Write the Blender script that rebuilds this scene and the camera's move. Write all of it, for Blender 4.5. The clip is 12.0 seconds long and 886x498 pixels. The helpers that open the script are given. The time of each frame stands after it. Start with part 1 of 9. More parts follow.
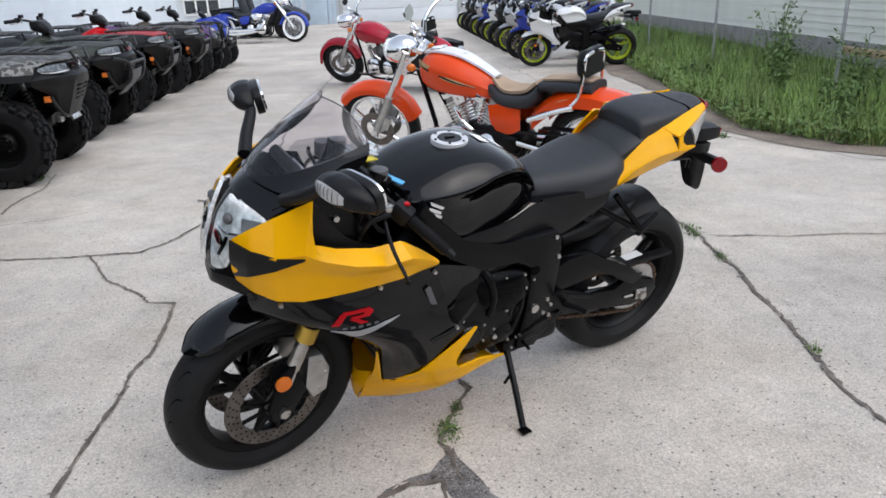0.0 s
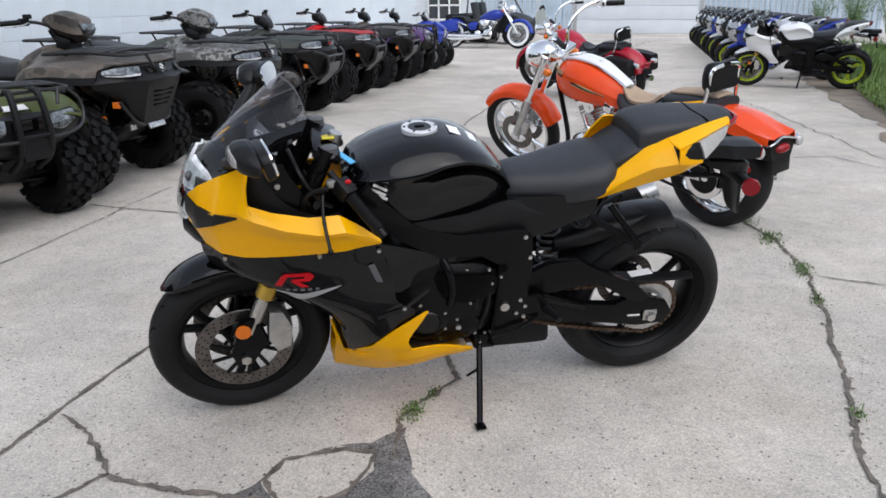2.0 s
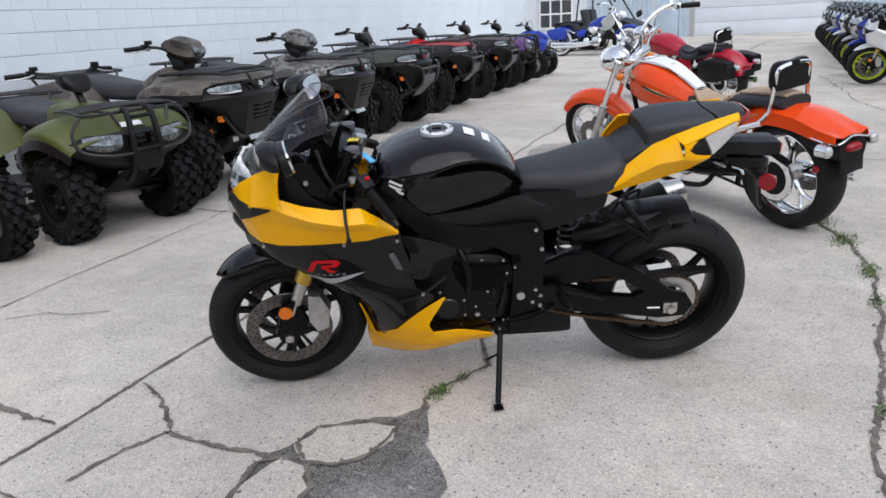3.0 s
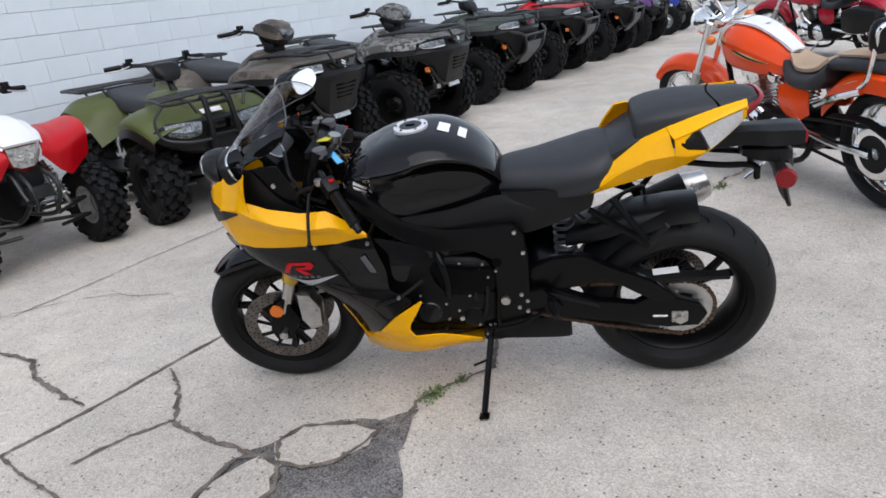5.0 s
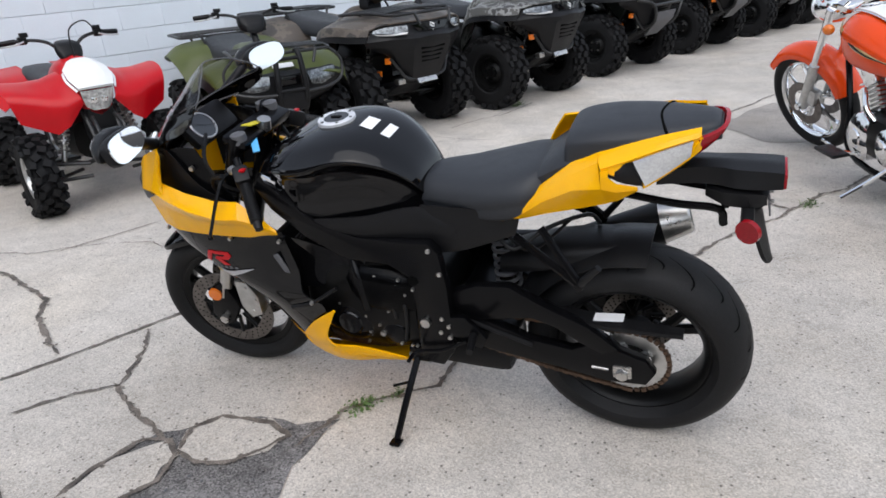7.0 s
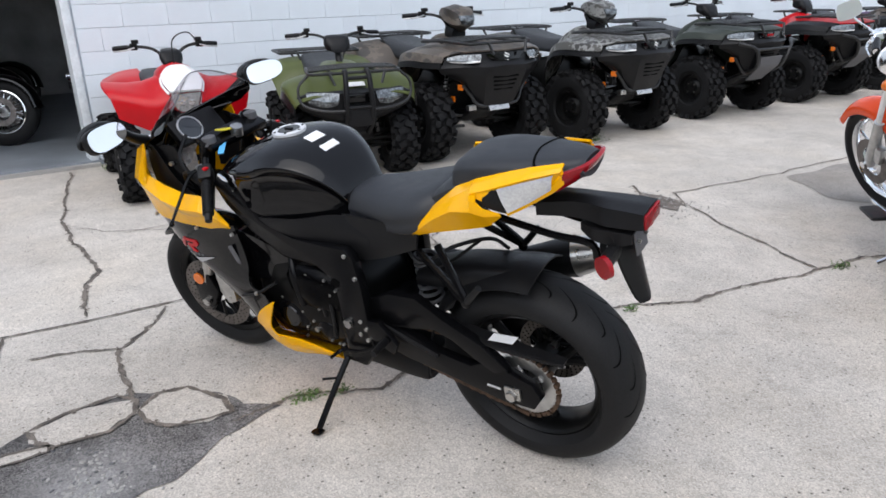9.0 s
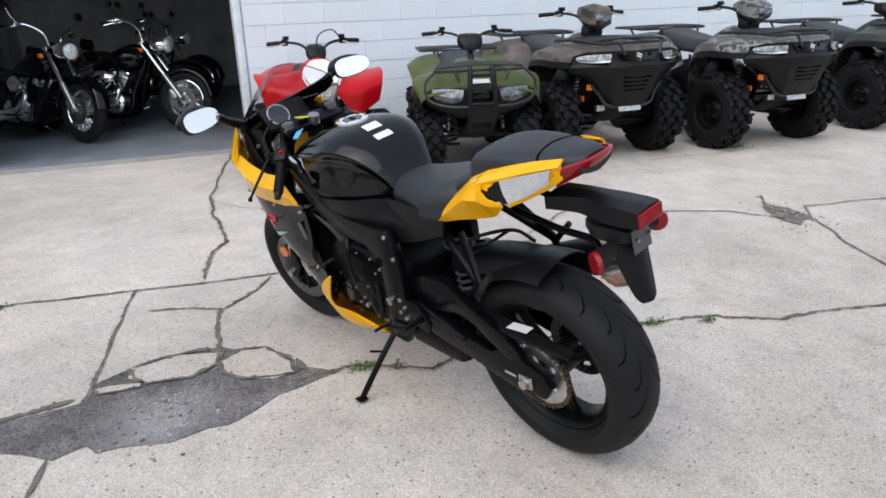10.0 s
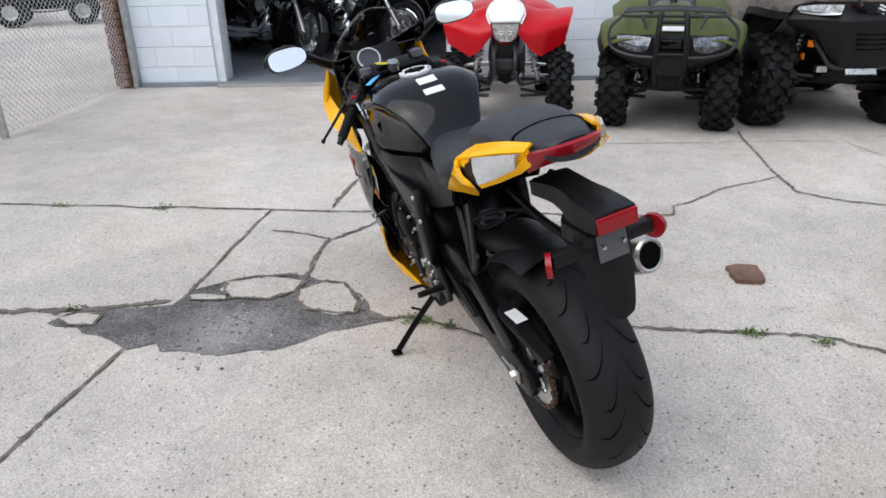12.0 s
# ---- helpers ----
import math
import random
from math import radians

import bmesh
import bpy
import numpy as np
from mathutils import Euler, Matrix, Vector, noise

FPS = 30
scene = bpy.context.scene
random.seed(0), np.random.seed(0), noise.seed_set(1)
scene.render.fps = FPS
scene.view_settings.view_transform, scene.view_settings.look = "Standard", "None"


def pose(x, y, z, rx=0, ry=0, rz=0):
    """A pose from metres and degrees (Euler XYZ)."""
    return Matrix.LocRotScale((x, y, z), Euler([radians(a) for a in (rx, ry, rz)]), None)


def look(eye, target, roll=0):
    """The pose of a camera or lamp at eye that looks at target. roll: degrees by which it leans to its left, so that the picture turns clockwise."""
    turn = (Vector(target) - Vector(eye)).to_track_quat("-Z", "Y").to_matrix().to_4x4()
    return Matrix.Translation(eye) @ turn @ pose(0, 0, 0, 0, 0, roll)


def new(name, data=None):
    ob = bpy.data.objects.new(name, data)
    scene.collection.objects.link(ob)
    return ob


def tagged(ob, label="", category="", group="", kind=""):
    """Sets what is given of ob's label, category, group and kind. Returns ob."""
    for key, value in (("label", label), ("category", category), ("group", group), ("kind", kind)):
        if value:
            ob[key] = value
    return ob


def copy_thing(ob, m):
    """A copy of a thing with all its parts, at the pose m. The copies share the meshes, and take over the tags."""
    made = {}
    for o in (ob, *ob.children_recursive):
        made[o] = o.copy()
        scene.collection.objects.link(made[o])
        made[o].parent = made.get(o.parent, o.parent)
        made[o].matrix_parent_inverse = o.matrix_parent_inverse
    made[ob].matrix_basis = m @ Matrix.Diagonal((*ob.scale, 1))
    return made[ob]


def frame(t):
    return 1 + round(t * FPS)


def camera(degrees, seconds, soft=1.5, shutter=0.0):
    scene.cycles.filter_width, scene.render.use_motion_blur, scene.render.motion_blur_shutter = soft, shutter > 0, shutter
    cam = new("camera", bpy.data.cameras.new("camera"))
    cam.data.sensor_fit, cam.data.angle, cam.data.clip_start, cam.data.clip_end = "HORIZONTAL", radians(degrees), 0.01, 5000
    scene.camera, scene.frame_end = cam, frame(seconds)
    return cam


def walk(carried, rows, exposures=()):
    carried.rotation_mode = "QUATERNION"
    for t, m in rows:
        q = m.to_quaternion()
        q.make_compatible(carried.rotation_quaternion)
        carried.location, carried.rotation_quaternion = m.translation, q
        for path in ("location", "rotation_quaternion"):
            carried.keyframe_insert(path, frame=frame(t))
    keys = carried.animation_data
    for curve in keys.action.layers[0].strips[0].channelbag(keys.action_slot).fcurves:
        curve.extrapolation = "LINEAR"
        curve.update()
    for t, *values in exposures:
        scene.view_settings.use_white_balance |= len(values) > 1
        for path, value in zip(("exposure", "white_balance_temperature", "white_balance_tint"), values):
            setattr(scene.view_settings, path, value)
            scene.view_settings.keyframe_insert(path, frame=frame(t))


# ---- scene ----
cam = camera(64.0, 12.0, soft=1.65)
PATH = [
    (0, (0.007, -0.013, 1.38), (0.019, 1.862, 0.683), -2.3),
    (0.5, (0.274, 0.037, 1.326), (-0.022, 1.907, 0.682), -1.6),
    (1, (0.4, -0.032, 1.319), (-0.051, 1.806, 0.674), -1.6),
    (1.5, (0.563, -0.067, 1.328), (0.155, 1.757, 0.616), 1.5),
    (2, (0.778, 0.011, 1.319), (0.185, 1.805, 0.662), -0.7),
    (2.5, (0.962, 0.034, 1.319), (0.172, 1.77, 0.717), -4.9),
    (3, (1.151, -0.059, 1.314), (0.252, 1.618, 0.695), -3.4),
    (3.5, (1.326, -0.034, 1.342), (0.367, 1.59, 0.677), -4.4),
    (3.7, (1.408, 0.018, 1.343), (0.308, 1.558, 0.697), -7.0),
    (5.3, (1.62, 0.475, 1.351), (0.364, 1.878, 0.678), -7.2),
    (5.5, (1.715, 0.561, 1.342), (0.423, 1.946, 0.697), -7.1),
    (6, (1.885, 0.765, 1.357), (0.444, 1.997, 0.719), -8.6),
    (6.5, (1.865, 0.909, 1.357), (0.373, 2.019, 0.62), -7.4),
    (7, (1.817, 1.05, 1.352), (0.315, 2.137, 0.601), -4.8),
    (7.2, (1.827, 1.127, 1.344), (0.332, 2.225, 0.595), -5.0),
    (8.8, (2.191, 1.446, 1.324), (0.494, 2.277, 0.668), -2.2),
    (9, (2.258, 1.474, 1.336), (0.552, 2.28, 0.673), -2.0),
    (9.5, (2.401, 1.616, 1.341), (0.597, 2.216, 0.721), -3.1),
    (10, (2.496, 1.803, 1.326), (0.642, 2.178, 0.676), -2.1),
    (10.5, (2.441, 1.87, 1.33), (0.589, 2.082, 0.606), -2.8),
    (11, (2.356, 2.015, 1.323), (0.576, 2.053, 0.413), -2.2),
    (11.5, (2.412, 2.298, 1.349), (0.566, 2.177, 0.589), -1.1),
    (12, (2.387, 2.466, 1.366), (0.579, 2.168, 0.564), -1.2),
]
walk(cam, [(t, look(eye, target, roll)) for t, eye, target, roll in PATH], [(0, 0.90), (3.5, 0.88), (6.5, 0.93), (8.8, 1.03), (12, 1.03)])


# ---- world and light: a bright overcast sky ----
SUN_UP, SUN_AROUND = 56.0, 130.0
world = bpy.data.worlds.new("overcast_sky")
scene.world = world
world.use_nodes = True
wn, wl = world.node_tree.nodes, world.node_tree.links
sky = wn.new("ShaderNodeTexSky")
sky.sky_type, sky.sun_disc = "NISHITA", False
sky.sun_elevation, sky.sun_rotation = radians(SUN_UP), radians(SUN_AROUND)
sky.air_density, sky.dust_density = 1.0, 1.2
grey = wn.new("ShaderNodeHueSaturation")
grey.inputs["Saturation"].default_value = 0.48
wl.new(sky.outputs[0], grey.inputs["Color"])
wl.new(grey.outputs[0], wn["Background"].inputs["Color"])
wn["Background"].inputs["Strength"].default_value = 0.15
sun_data = bpy.data.lights.new("sun", "SUN")
sun_data.energy, sun_data.angle, sun_data.color = 0.6, radians(70), (1.0, 0.99, 0.985)
sun = new("sun", sun_data)
_e, _r = radians(SUN_UP), radians(SUN_AROUND)
sun.matrix_world = look((0, 0, 30), Vector((0, 0, 30)) - Vector((math.sin(_r) * math.cos(_e), math.cos(_r) * math.cos(_e), math.sin(_e))))


# ---- materials ----
def material(name, color, rough=0.5, metal=0.0, coat=0.0, vary=0.12, scale=6.0, grain=0.0, grain_scale=150.0, bump=0.0, spec=0.5, piece=0.0):
    """A node material: base colour with broad variation and grain, relief, gloss."""
    m = bpy.data.materials.new(name)
    m.use_nodes = True
    n, l = m.node_tree.nodes, m.node_tree.links
    b = n["Principled BSDF"]
    b.inputs["Roughness"].default_value, b.inputs["Metallic"].default_value = rough, metal
    b.inputs["Coat Weight"].default_value, b.inputs["Coat Roughness"].default_value = coat, 0.04
    b.inputs["Specular IOR Level"].default_value = spec
    tc = n.new("ShaderNodeTexCoord")
    t1 = n.new("ShaderNodeTexNoise")
    t1.inputs["Scale"].default_value, t1.inputs["Detail"].default_value = scale, 6
    l.new(tc.outputs["Object"], t1.inputs["Vector"])
    ramp = n.new("ShaderNodeMapRange")
    ramp.inputs["From Min"].default_value, ramp.inputs["From Max"].default_value = 0.3, 0.7
    ramp.inputs["To Min"].default_value, ramp.inputs["To Max"].default_value = 1 - vary, 1 + vary
    l.new(t1.outputs["Fac"], ramp.inputs["Value"])
    value = ramp.outputs["Result"]
    t2 = n.new("ShaderNodeTexNoise")
    t2.inputs["Scale"].default_value, t2.inputs["Detail"].default_value = grain_scale, 3
    l.new(tc.outputs["Object"], t2.inputs["Vector"])
    if grain:
        g = n.new("ShaderNodeMapRange")
        g.inputs["From Min"].default_value, g.inputs["From Max"].default_value = 0.3, 0.7
        g.inputs["To Min"].default_value, g.inputs["To Max"].default_value = 1 - grain, 1 + grain
        l.new(t2.outputs["Fac"], g.inputs["Value"])
        mu = n.new("ShaderNodeMath")
        mu.operation = "MULTIPLY"
        l.new(value, mu.inputs[0]), l.new(g.outputs["Result"], mu.inputs[1])
        value = mu.outputs[0]
    if piece:
        oi = n.new("ShaderNodeObjectInfo")
        p = n.new("ShaderNodeMapRange")
        p.inputs["To Min"].default_value, p.inputs["To Max"].default_value = 1 - piece, 1 + piece
        l.new(oi.outputs["Random"], p.inputs["Value"])
        mu = n.new("ShaderNodeMath")
        mu.operation = "MULTIPLY"
        l.new(value, mu.inputs[0]), l.new(p.outputs["Result"], mu.inputs[1])
        value = mu.outputs[0]
    sc = n.new("ShaderNodeVectorMath")
    sc.operation = "SCALE"
    sc.inputs[0].default_value = color
    l.new(value, sc.inputs["Scale"])
    l.new(sc.outputs["Vector"], b.inputs["Base Color"])
    rr = n.new("ShaderNodeMapRange")
    rr.inputs["To Min"].default_value, rr.inputs["To Max"].default_value = rough * 0.8, min(1, rough * 1.25)
    l.new(t1.outputs["Fac"], rr.inputs["Value"])
    l.new(rr.outputs["Result"], b.inputs["Roughness"])
    if bump:
        bp = n.new("ShaderNodeBump")
        bp.inputs["Strength"].default_value, bp.inputs["Distance"].default_value = 0.6, bump
        l.new(t2.outputs["Fac"], bp.inputs["Height"])
        l.new(bp.outputs["Normal"], b.inputs["Normal"])
    return m


def glass(name, tint, gloss=0.08, rough=0.02):
    """Thin see-through sheet with a glossy face."""
    m = bpy.data.materials.new(name)
    m.use_nodes = True
    n, l = m.node_tree.nodes, m.node_tree.links
    n.remove(n["Principled BSDF"])
    tr, gl, mx, fr = n.new("ShaderNodeBsdfTransparent"), n.new("ShaderNodeBsdfGlossy"), n.new("ShaderNodeMixShader"), n.new("ShaderNodeLayerWeight")
    tr.inputs["Color"].default_value = (*tint, 1)
    gl.inputs["Roughness"].default_value, gl.inputs["Color"].default_value = rough, (1, 1, 1, 1)
    steep, ad = n.new("ShaderNodeMath"), n.new("ShaderNodeMath")
    steep.operation, steep.inputs[1].default_value = "POWER", 5.0
    ad.operation, ad.inputs[1].default_value, ad.inputs[2].default_value = "MULTIPLY_ADD", 0.55, gloss
    l.new(fr.outputs["Facing"], steep.inputs[0]), l.new(steep.outputs[0], ad.inputs[0]), l.new(ad.outputs[0], mx.inputs[0])
    l.new(tr.outputs[0], mx.inputs[1]), l.new(gl.outputs[0], mx.inputs[2])
    l.new(mx.outputs[0], n["Material Output"].inputs["Surface"])
    return m


def camo(name, colors, rough=0.45, scale=7.0):
    """Woodland print: patches of three colours."""
    m = material(name, colors[0], rough, vary=0.1)
    n, l = m.node_tree.nodes, m.node_tree.links
    tc, no, cr = n.new("ShaderNodeTexCoord"), n.new("ShaderNodeTexNoise"), n.new("ShaderNodeValToRGB")
    no.inputs["Scale"].default_value, no.inputs["Detail"].default_value = scale, 5
    cr.color_ramp.interpolation = "CONSTANT"
    cr.color_ramp.elements[0].color, cr.color_ramp.elements[1].color = (*colors[0], 1), (*colors[1], 1)
    cr.color_ramp.elements[1].position = 0.47
    e = cr.color_ramp.elements.new(0.56)
    e.color = (*colors[2], 1)
    l.new(tc.outputs["Object"], no.inputs["Vector"]), l.new(no.outputs["Fac"], cr.inputs["Fac"])
    l.new(cr.outputs["Color"], n["Principled BSDF"].inputs["Base Color"])
    return m


def concrete(name, base, speck=0.30, stain=0.16):
    """Weathered concrete with exposed aggregate, stains and fine pits."""
    m = bpy.data.materials.new(name)
    m.use_nodes = True
    n, l = m.node_tree.nodes, m.node_tree.links
    b = n["Principled BSDF"]
    b.inputs["Roughness"].default_value, b.inputs["Specular IOR Level"].default_value = 0.85, 0.3
    tc = n.new("ShaderNodeTexCoord")

    def noise_tex(scale, detail, rough=0.6):
        t = n.new("ShaderNodeTexNoise")
        t.inputs["Scale"].default_value, t.inputs["Detail"].default_value, t.inputs["Roughness"].default_value = scale, detail, rough
        l.new(tc.outputs["Object"], t.inputs["Vector"])
        return t.outputs["Fac"]

    def ranged(v, a0, a1, b0, b1):
        r = n.new("ShaderNodeMapRange")
        for key, x in zip(("From Min", "From Max", "To Min", "To Max"), (a0, a1, b0, b1)):
            r.inputs[key].default_value = x
        l.new(v, r.inputs["Value"])
        return r.outputs["Result"]

    def times(a, c):
        mu = n.new("ShaderNodeMath")
        mu.operation = "MULTIPLY"
        l.new(a, mu.inputs[0]), l.new(c, mu.inputs[1])
        return mu.outputs[0]

    big = ranged(noise_tex(0.55, 5), 0.3, 0.7, 1 - stain, 1 + stain)
    mid = ranged(noise_tex(3.5, 6, 0.7), 0.3, 0.7, 1 - stain * 0.6, 1 + stain * 0.6)
    fine = ranged(noise_tex(160, 4, 0.7), 0.3, 0.7, 0.90, 1.10)
    vo = n.new("ShaderNodeTexVoronoi")
    vo.inputs["Scale"].default_value = 210
    l.new(tc.outputs["Object"], vo.inputs["Vector"])
    sep = n.new("ShaderNodeSeparateColor")
    l.new(vo.outputs["Color"], sep.inputs["Color"])
    stones = ranged(sep.outputs["Red"], 0, 1, 1 - speck, 1 + speck)
    dots = n.new("ShaderNodeTexVoronoi")
    dots.inputs["Scale"].default_value = 40
    l.new(tc.outputs["Object"], dots.inputs["Vector"])
    some = n.new("ShaderNodeSeparateColor")
    l.new(dots.outputs["Color"], some.inputs["Color"])
    keep = n.new("ShaderNodeMath")
    keep.operation = "MAXIMUM"
    l.new(ranged(dots.outputs["Distance"], 0.11, 0.21, 0.30, 1.0), keep.inputs[0])
    l.new(ranged(some.outputs["Green"], 0.38, 0.60, 0.0, 1.0), keep.inputs[1])
    pits = keep.outputs[0]
    # pale aggregate chips and broader scuffs
    chip = n.new("ShaderNodeTexVoronoi")
    chip.inputs["Scale"].default_value = 62
    l.new(tc.outputs["Object"], chip.inputs["Vector"])
    pick = n.new("ShaderNodeSeparateColor")
    l.new(chip.outputs["Color"], pick.inputs["Color"])
    pale = n.new("ShaderNodeMath")
    pale.operation = "MINIMUM"
    l.new(ranged(chip.outputs["Distance"], 0.12, 0.24, 1.30, 1.0), pale.inputs[0])
    l.new(ranged(pick.outputs["Blue"], 0.72, 0.80, 1.0, 1.35), pale.inputs[1])
    scuff = ranged(noise_tex(9.0, 8, 0.75), 0.52, 0.68, 1.0, 1 - stain * 0.75)
    v = times(times(times(times(times(times(big, mid), fine), stones), pits), pale.outputs[0]), scuff)
    sc = n.new("ShaderNodeVectorMath")
    sc.operation = "SCALE"
    sc.inputs[0].default_value = base
    l.new(v, sc.inputs["Scale"])
    warm = n.new("ShaderNodeMix")
    warm.data_type = "RGBA"
    l.new(ranged(noise_tex(1.3, 4), 0.45, 0.8, 0, 0.45), warm.inputs["Factor"])
    l.new(sc.outputs["Vector"], warm.inputs[6])
    s2 = n.new("ShaderNodeVectorMath")
    s2.operation = "SCALE"
    s2.inputs[0].default_value = (base[0] * 1.02, base[1] * 0.95, base[2] * 0.83)
    l.new(v, s2.inputs["Scale"])
    l.new(s2.outputs["Vector"], warm.inputs[7])
    l.new(warm.outputs[2], b.inputs["Base Color"])
    bp = n.new("ShaderNodeBump")
    bp.inputs["Strength"].default_value, bp.inputs["Distance"].default_value = 0.5, 0.004
    l.new(times(pits, fine), bp.inputs["Height"])
    l.new(bp.outputs["Normal"], b.inputs["Normal"])
    return m


M_CONCRETE = concrete("concrete", (0.486, 0.449, 0.403), 0.23, 0.21)
M_ASPHALT = concrete("asphalt_patch", (0.145, 0.138, 0.135), 0.60, 0.7)
# dusty pale wear in the middle of the asphalt
nt = M_ASPHALT.node_tree
where, away, fade, grit, veil, dust = (nt.nodes.new("ShaderNode" + k) for k in ("TexCoord", "VectorMath", "MapRange", "TexNoise", "Math", "Mix"))
away.operation, away.inputs[1].default_value = "DISTANCE", (0.20, 1.24, 0.0)
fade.inputs["From Min"].default_value, fade.inputs["From Max"].default_value, fade.inputs["To Min"].default_value, fade.inputs["To Max"].default_value = 0.05, 0.26, 1.0, 0.0
grit.inputs["Scale"].default_value, grit.inputs["Detail"].default_value, grit.inputs["Roughness"].default_value = 14.0, 8.0, 0.75
veil.operation, dust.data_type, dust.inputs[7].default_value = "MULTIPLY", "RGBA", (0.34, 0.335, 0.33, 1)
nt.links.new(where.outputs["Object"], away.inputs[0]), nt.links.new(where.outputs["Object"], grit.inputs["Vector"])
nt.links.new(away.outputs["Value"], fade.inputs["Value"]), nt.links.new(fade.outputs["Result"], veil.inputs[0]), nt.links.new(grit.outputs["Fac"], veil.inputs[1])
plain = nt.nodes["Principled BSDF"].inputs["Base Color"].links[0].from_socket
nt.links.new(plain, dust.inputs[6]), nt.links.new(veil.outputs[0], dust.inputs["Factor"]), nt.links.new(dust.outputs[2], nt.nodes["Principled BSDF"].inputs["Base Color"])
M_CRACK = material("crack_dirt", (0.135, 0.115, 0.098), 0.95, vary=0.5, scale=14, grain=0.4, grain_scale=180, bump=0.004)
M_DIRT = material("damp_soil", (0.20, 0.165, 0.13), 0.9, vary=0.35, scale=3, grain=0.35, grain_scale=90, bump=0.006)
M_LAWN = material("lawn_soil", (0.07, 0.10, 0.03), 0.95, vary=0.4, scale=4, grain=0.4, grain_scale=60, bump=0.01)
M_STRAW = material("dry_straw", (0.34, 0.27, 0.15), 0.8, vary=0.5, scale=3, grain=0.3, grain_scale=40)
M_GRASS = material("grass_blade", (0.165, 0.255, 0.062), 0.6, vary=0.55, scale=1.6, grain=0.35, grain_scale=25)
M_WEED = material("weed_leaf", (0.10, 0.17, 0.045), 0.6, vary=0.4, scale=9, grain=0.25, grain_scale=60)
M_BLOCK = material("white_block_paint", (0.735, 0.785, 0.825), 0.6, vary=0.05, scale=1.6, grain=0.04, grain_scale=120, bump=0.003, piece=0.018)
M_MORTAR = material("painted_mortar", (0.62, 0.67, 0.71), 0.8, vary=0.10, scale=12, grain=0.08, bump=0.003)
M_TRIMPAINT = material("white_trim_paint", (0.70, 0.74, 0.76), 0.6, vary=0.08, scale=9, grain=0.06, grain_scale=40, bump=0.002)
M_SIDING = material("cream_siding", (0.84, 0.83, 0.74), 0.55, vary=0.05, scale=2, piece=0.02)
M_FOUND = material("grey_foundation", (0.33, 0.32, 0.30), 0.9, vary=0.2, scale=4, grain=0.15, bump=0.004)
M_PANEL = material("blue_grey_sheet_metal", (0.42, 0.50, 0.58), 0.5, 0.2, vary=0.12, scale=1.5)
M_DOORWHITE = material("white_door_paint", (0.60, 0.63, 0.66), 0.5, vary=0.05, scale=1.5)
M_BRICK = material("rust_brick", (0.16, 0.090, 0.062), 0.9, vary=0.3, scale=12, grain=0.3, bump=0.005)
# dark colour of the added unseen walls that glossy paint reflects
M_SOUTH = material("dark_reflection_wall", (0.075, 0.062, 0.054), 0.9, vary=0.25, scale=0.8, grain=0.2, grain_scale=30)
M_GALV = material("galvanised_steel", (0.45, 0.46, 0.46), 0.45, 0.7, vary=0.2, scale=15)
M_FLOORGREY = material("grey_garage_floor", (0.22, 0.245, 0.27), 0.35, vary=0.25, scale=3, grain=0.1)
M_DARKWALL = material("dim_inner_wall", (0.500, 0.500, 0.500), 0.9, vary=0.3, scale=2)
M_WINDOW = material("window_glass", (0.03, 0.035, 0.04), 0.06, spec=0.7, vary=0.2)

M_YELLOW = material("yellow_paint", (0.88, 0.43, 0.001), 0.2, vary=0.03, spec=0.26)
M_GLOSS = material("gloss_black_paint", (0.0022, 0.0022, 0.0026), 0.045, vary=0.1, spec=0.36)
M_PLASTIC = material("black_plastic", (0.0068, 0.0068, 0.0074), 0.40, spec=0.22, vary=0.15, scale=20, grain=0.15, grain_scale=400, bump=0.0006)
M_FRAME = material("black_frame_paint", (0.0028, 0.0028, 0.0033), 0.24, vary=0.15, spec=0.16)
M_ENGINE = material("black_engine_paint", (0.0035, 0.0035, 0.0035), 0.34, vary=0.3, scale=30, spec=0.16)
M_SEAT = material("black_seat_vinyl", (0.021, 0.023, 0.027), 0.5, spec=0.4, vary=0.10, scale=25, grain=0.2, grain_scale=500, bump=0.0008)
M_TYRE = material("tyre_rubber", (0.0105, 0.0105, 0.011), 0.56, spec=0.2, vary=0.2, scale=15, grain=0.15, grain_scale=200, bump=0.0008)
# near-black for grooves, slots and print; also paints shade under quad fenders
M_NEARBLACK = material("near_black", (0.0025, 0.0025, 0.0025), 0.95, spec=0.05)
M_KNOB = material("knobby_rubber", (0.008, 0.008, 0.0085), 0.7, spec=0.2, vary=0.3, scale=20, grain=0.25, grain_scale=120, bump=0.001)
M_RIM = material("black_rim", (0.005, 0.005, 0.005), 0.36, spec=0.18)
M_RING = material("pale_silver_ring", (0.66, 0.67, 0.69), 0.42, 0.25, vary=0.05)
M_STEEL = material("brushed_steel", (0.52, 0.51, 0.49), 0.28, 1.0, vary=0.15, scale=30)
M_DISC = material("disc_steel", (0.17, 0.155, 0.145), 0.40, 1.0, vary=0.3, scale=25)
M_CHROME = material("chrome", (0.86, 0.87, 0.88), 0.05, 1.0, vary=0.04)
M_ALU = material("cast_aluminium", (0.55, 0.55, 0.54), 0.38, 1.0, vary=0.15, scale=30)
M_GOLD = material("gold_anodised", (0.60, 0.40, 0.08), 0.35, 0.9)
M_CHAIN = material("rusty_chain", (0.10, 0.062, 0.040), 0.6, 0.6, vary=0.4, scale=60)
M_RED = material("red_plastic", (0.46, 0.003, 0.008), 0.32, spec=0.28, vary=0.05)
M_REDPAINT = material("red_paint", (0.36, 0.004, 0.02), 0.22, spec=0.5)
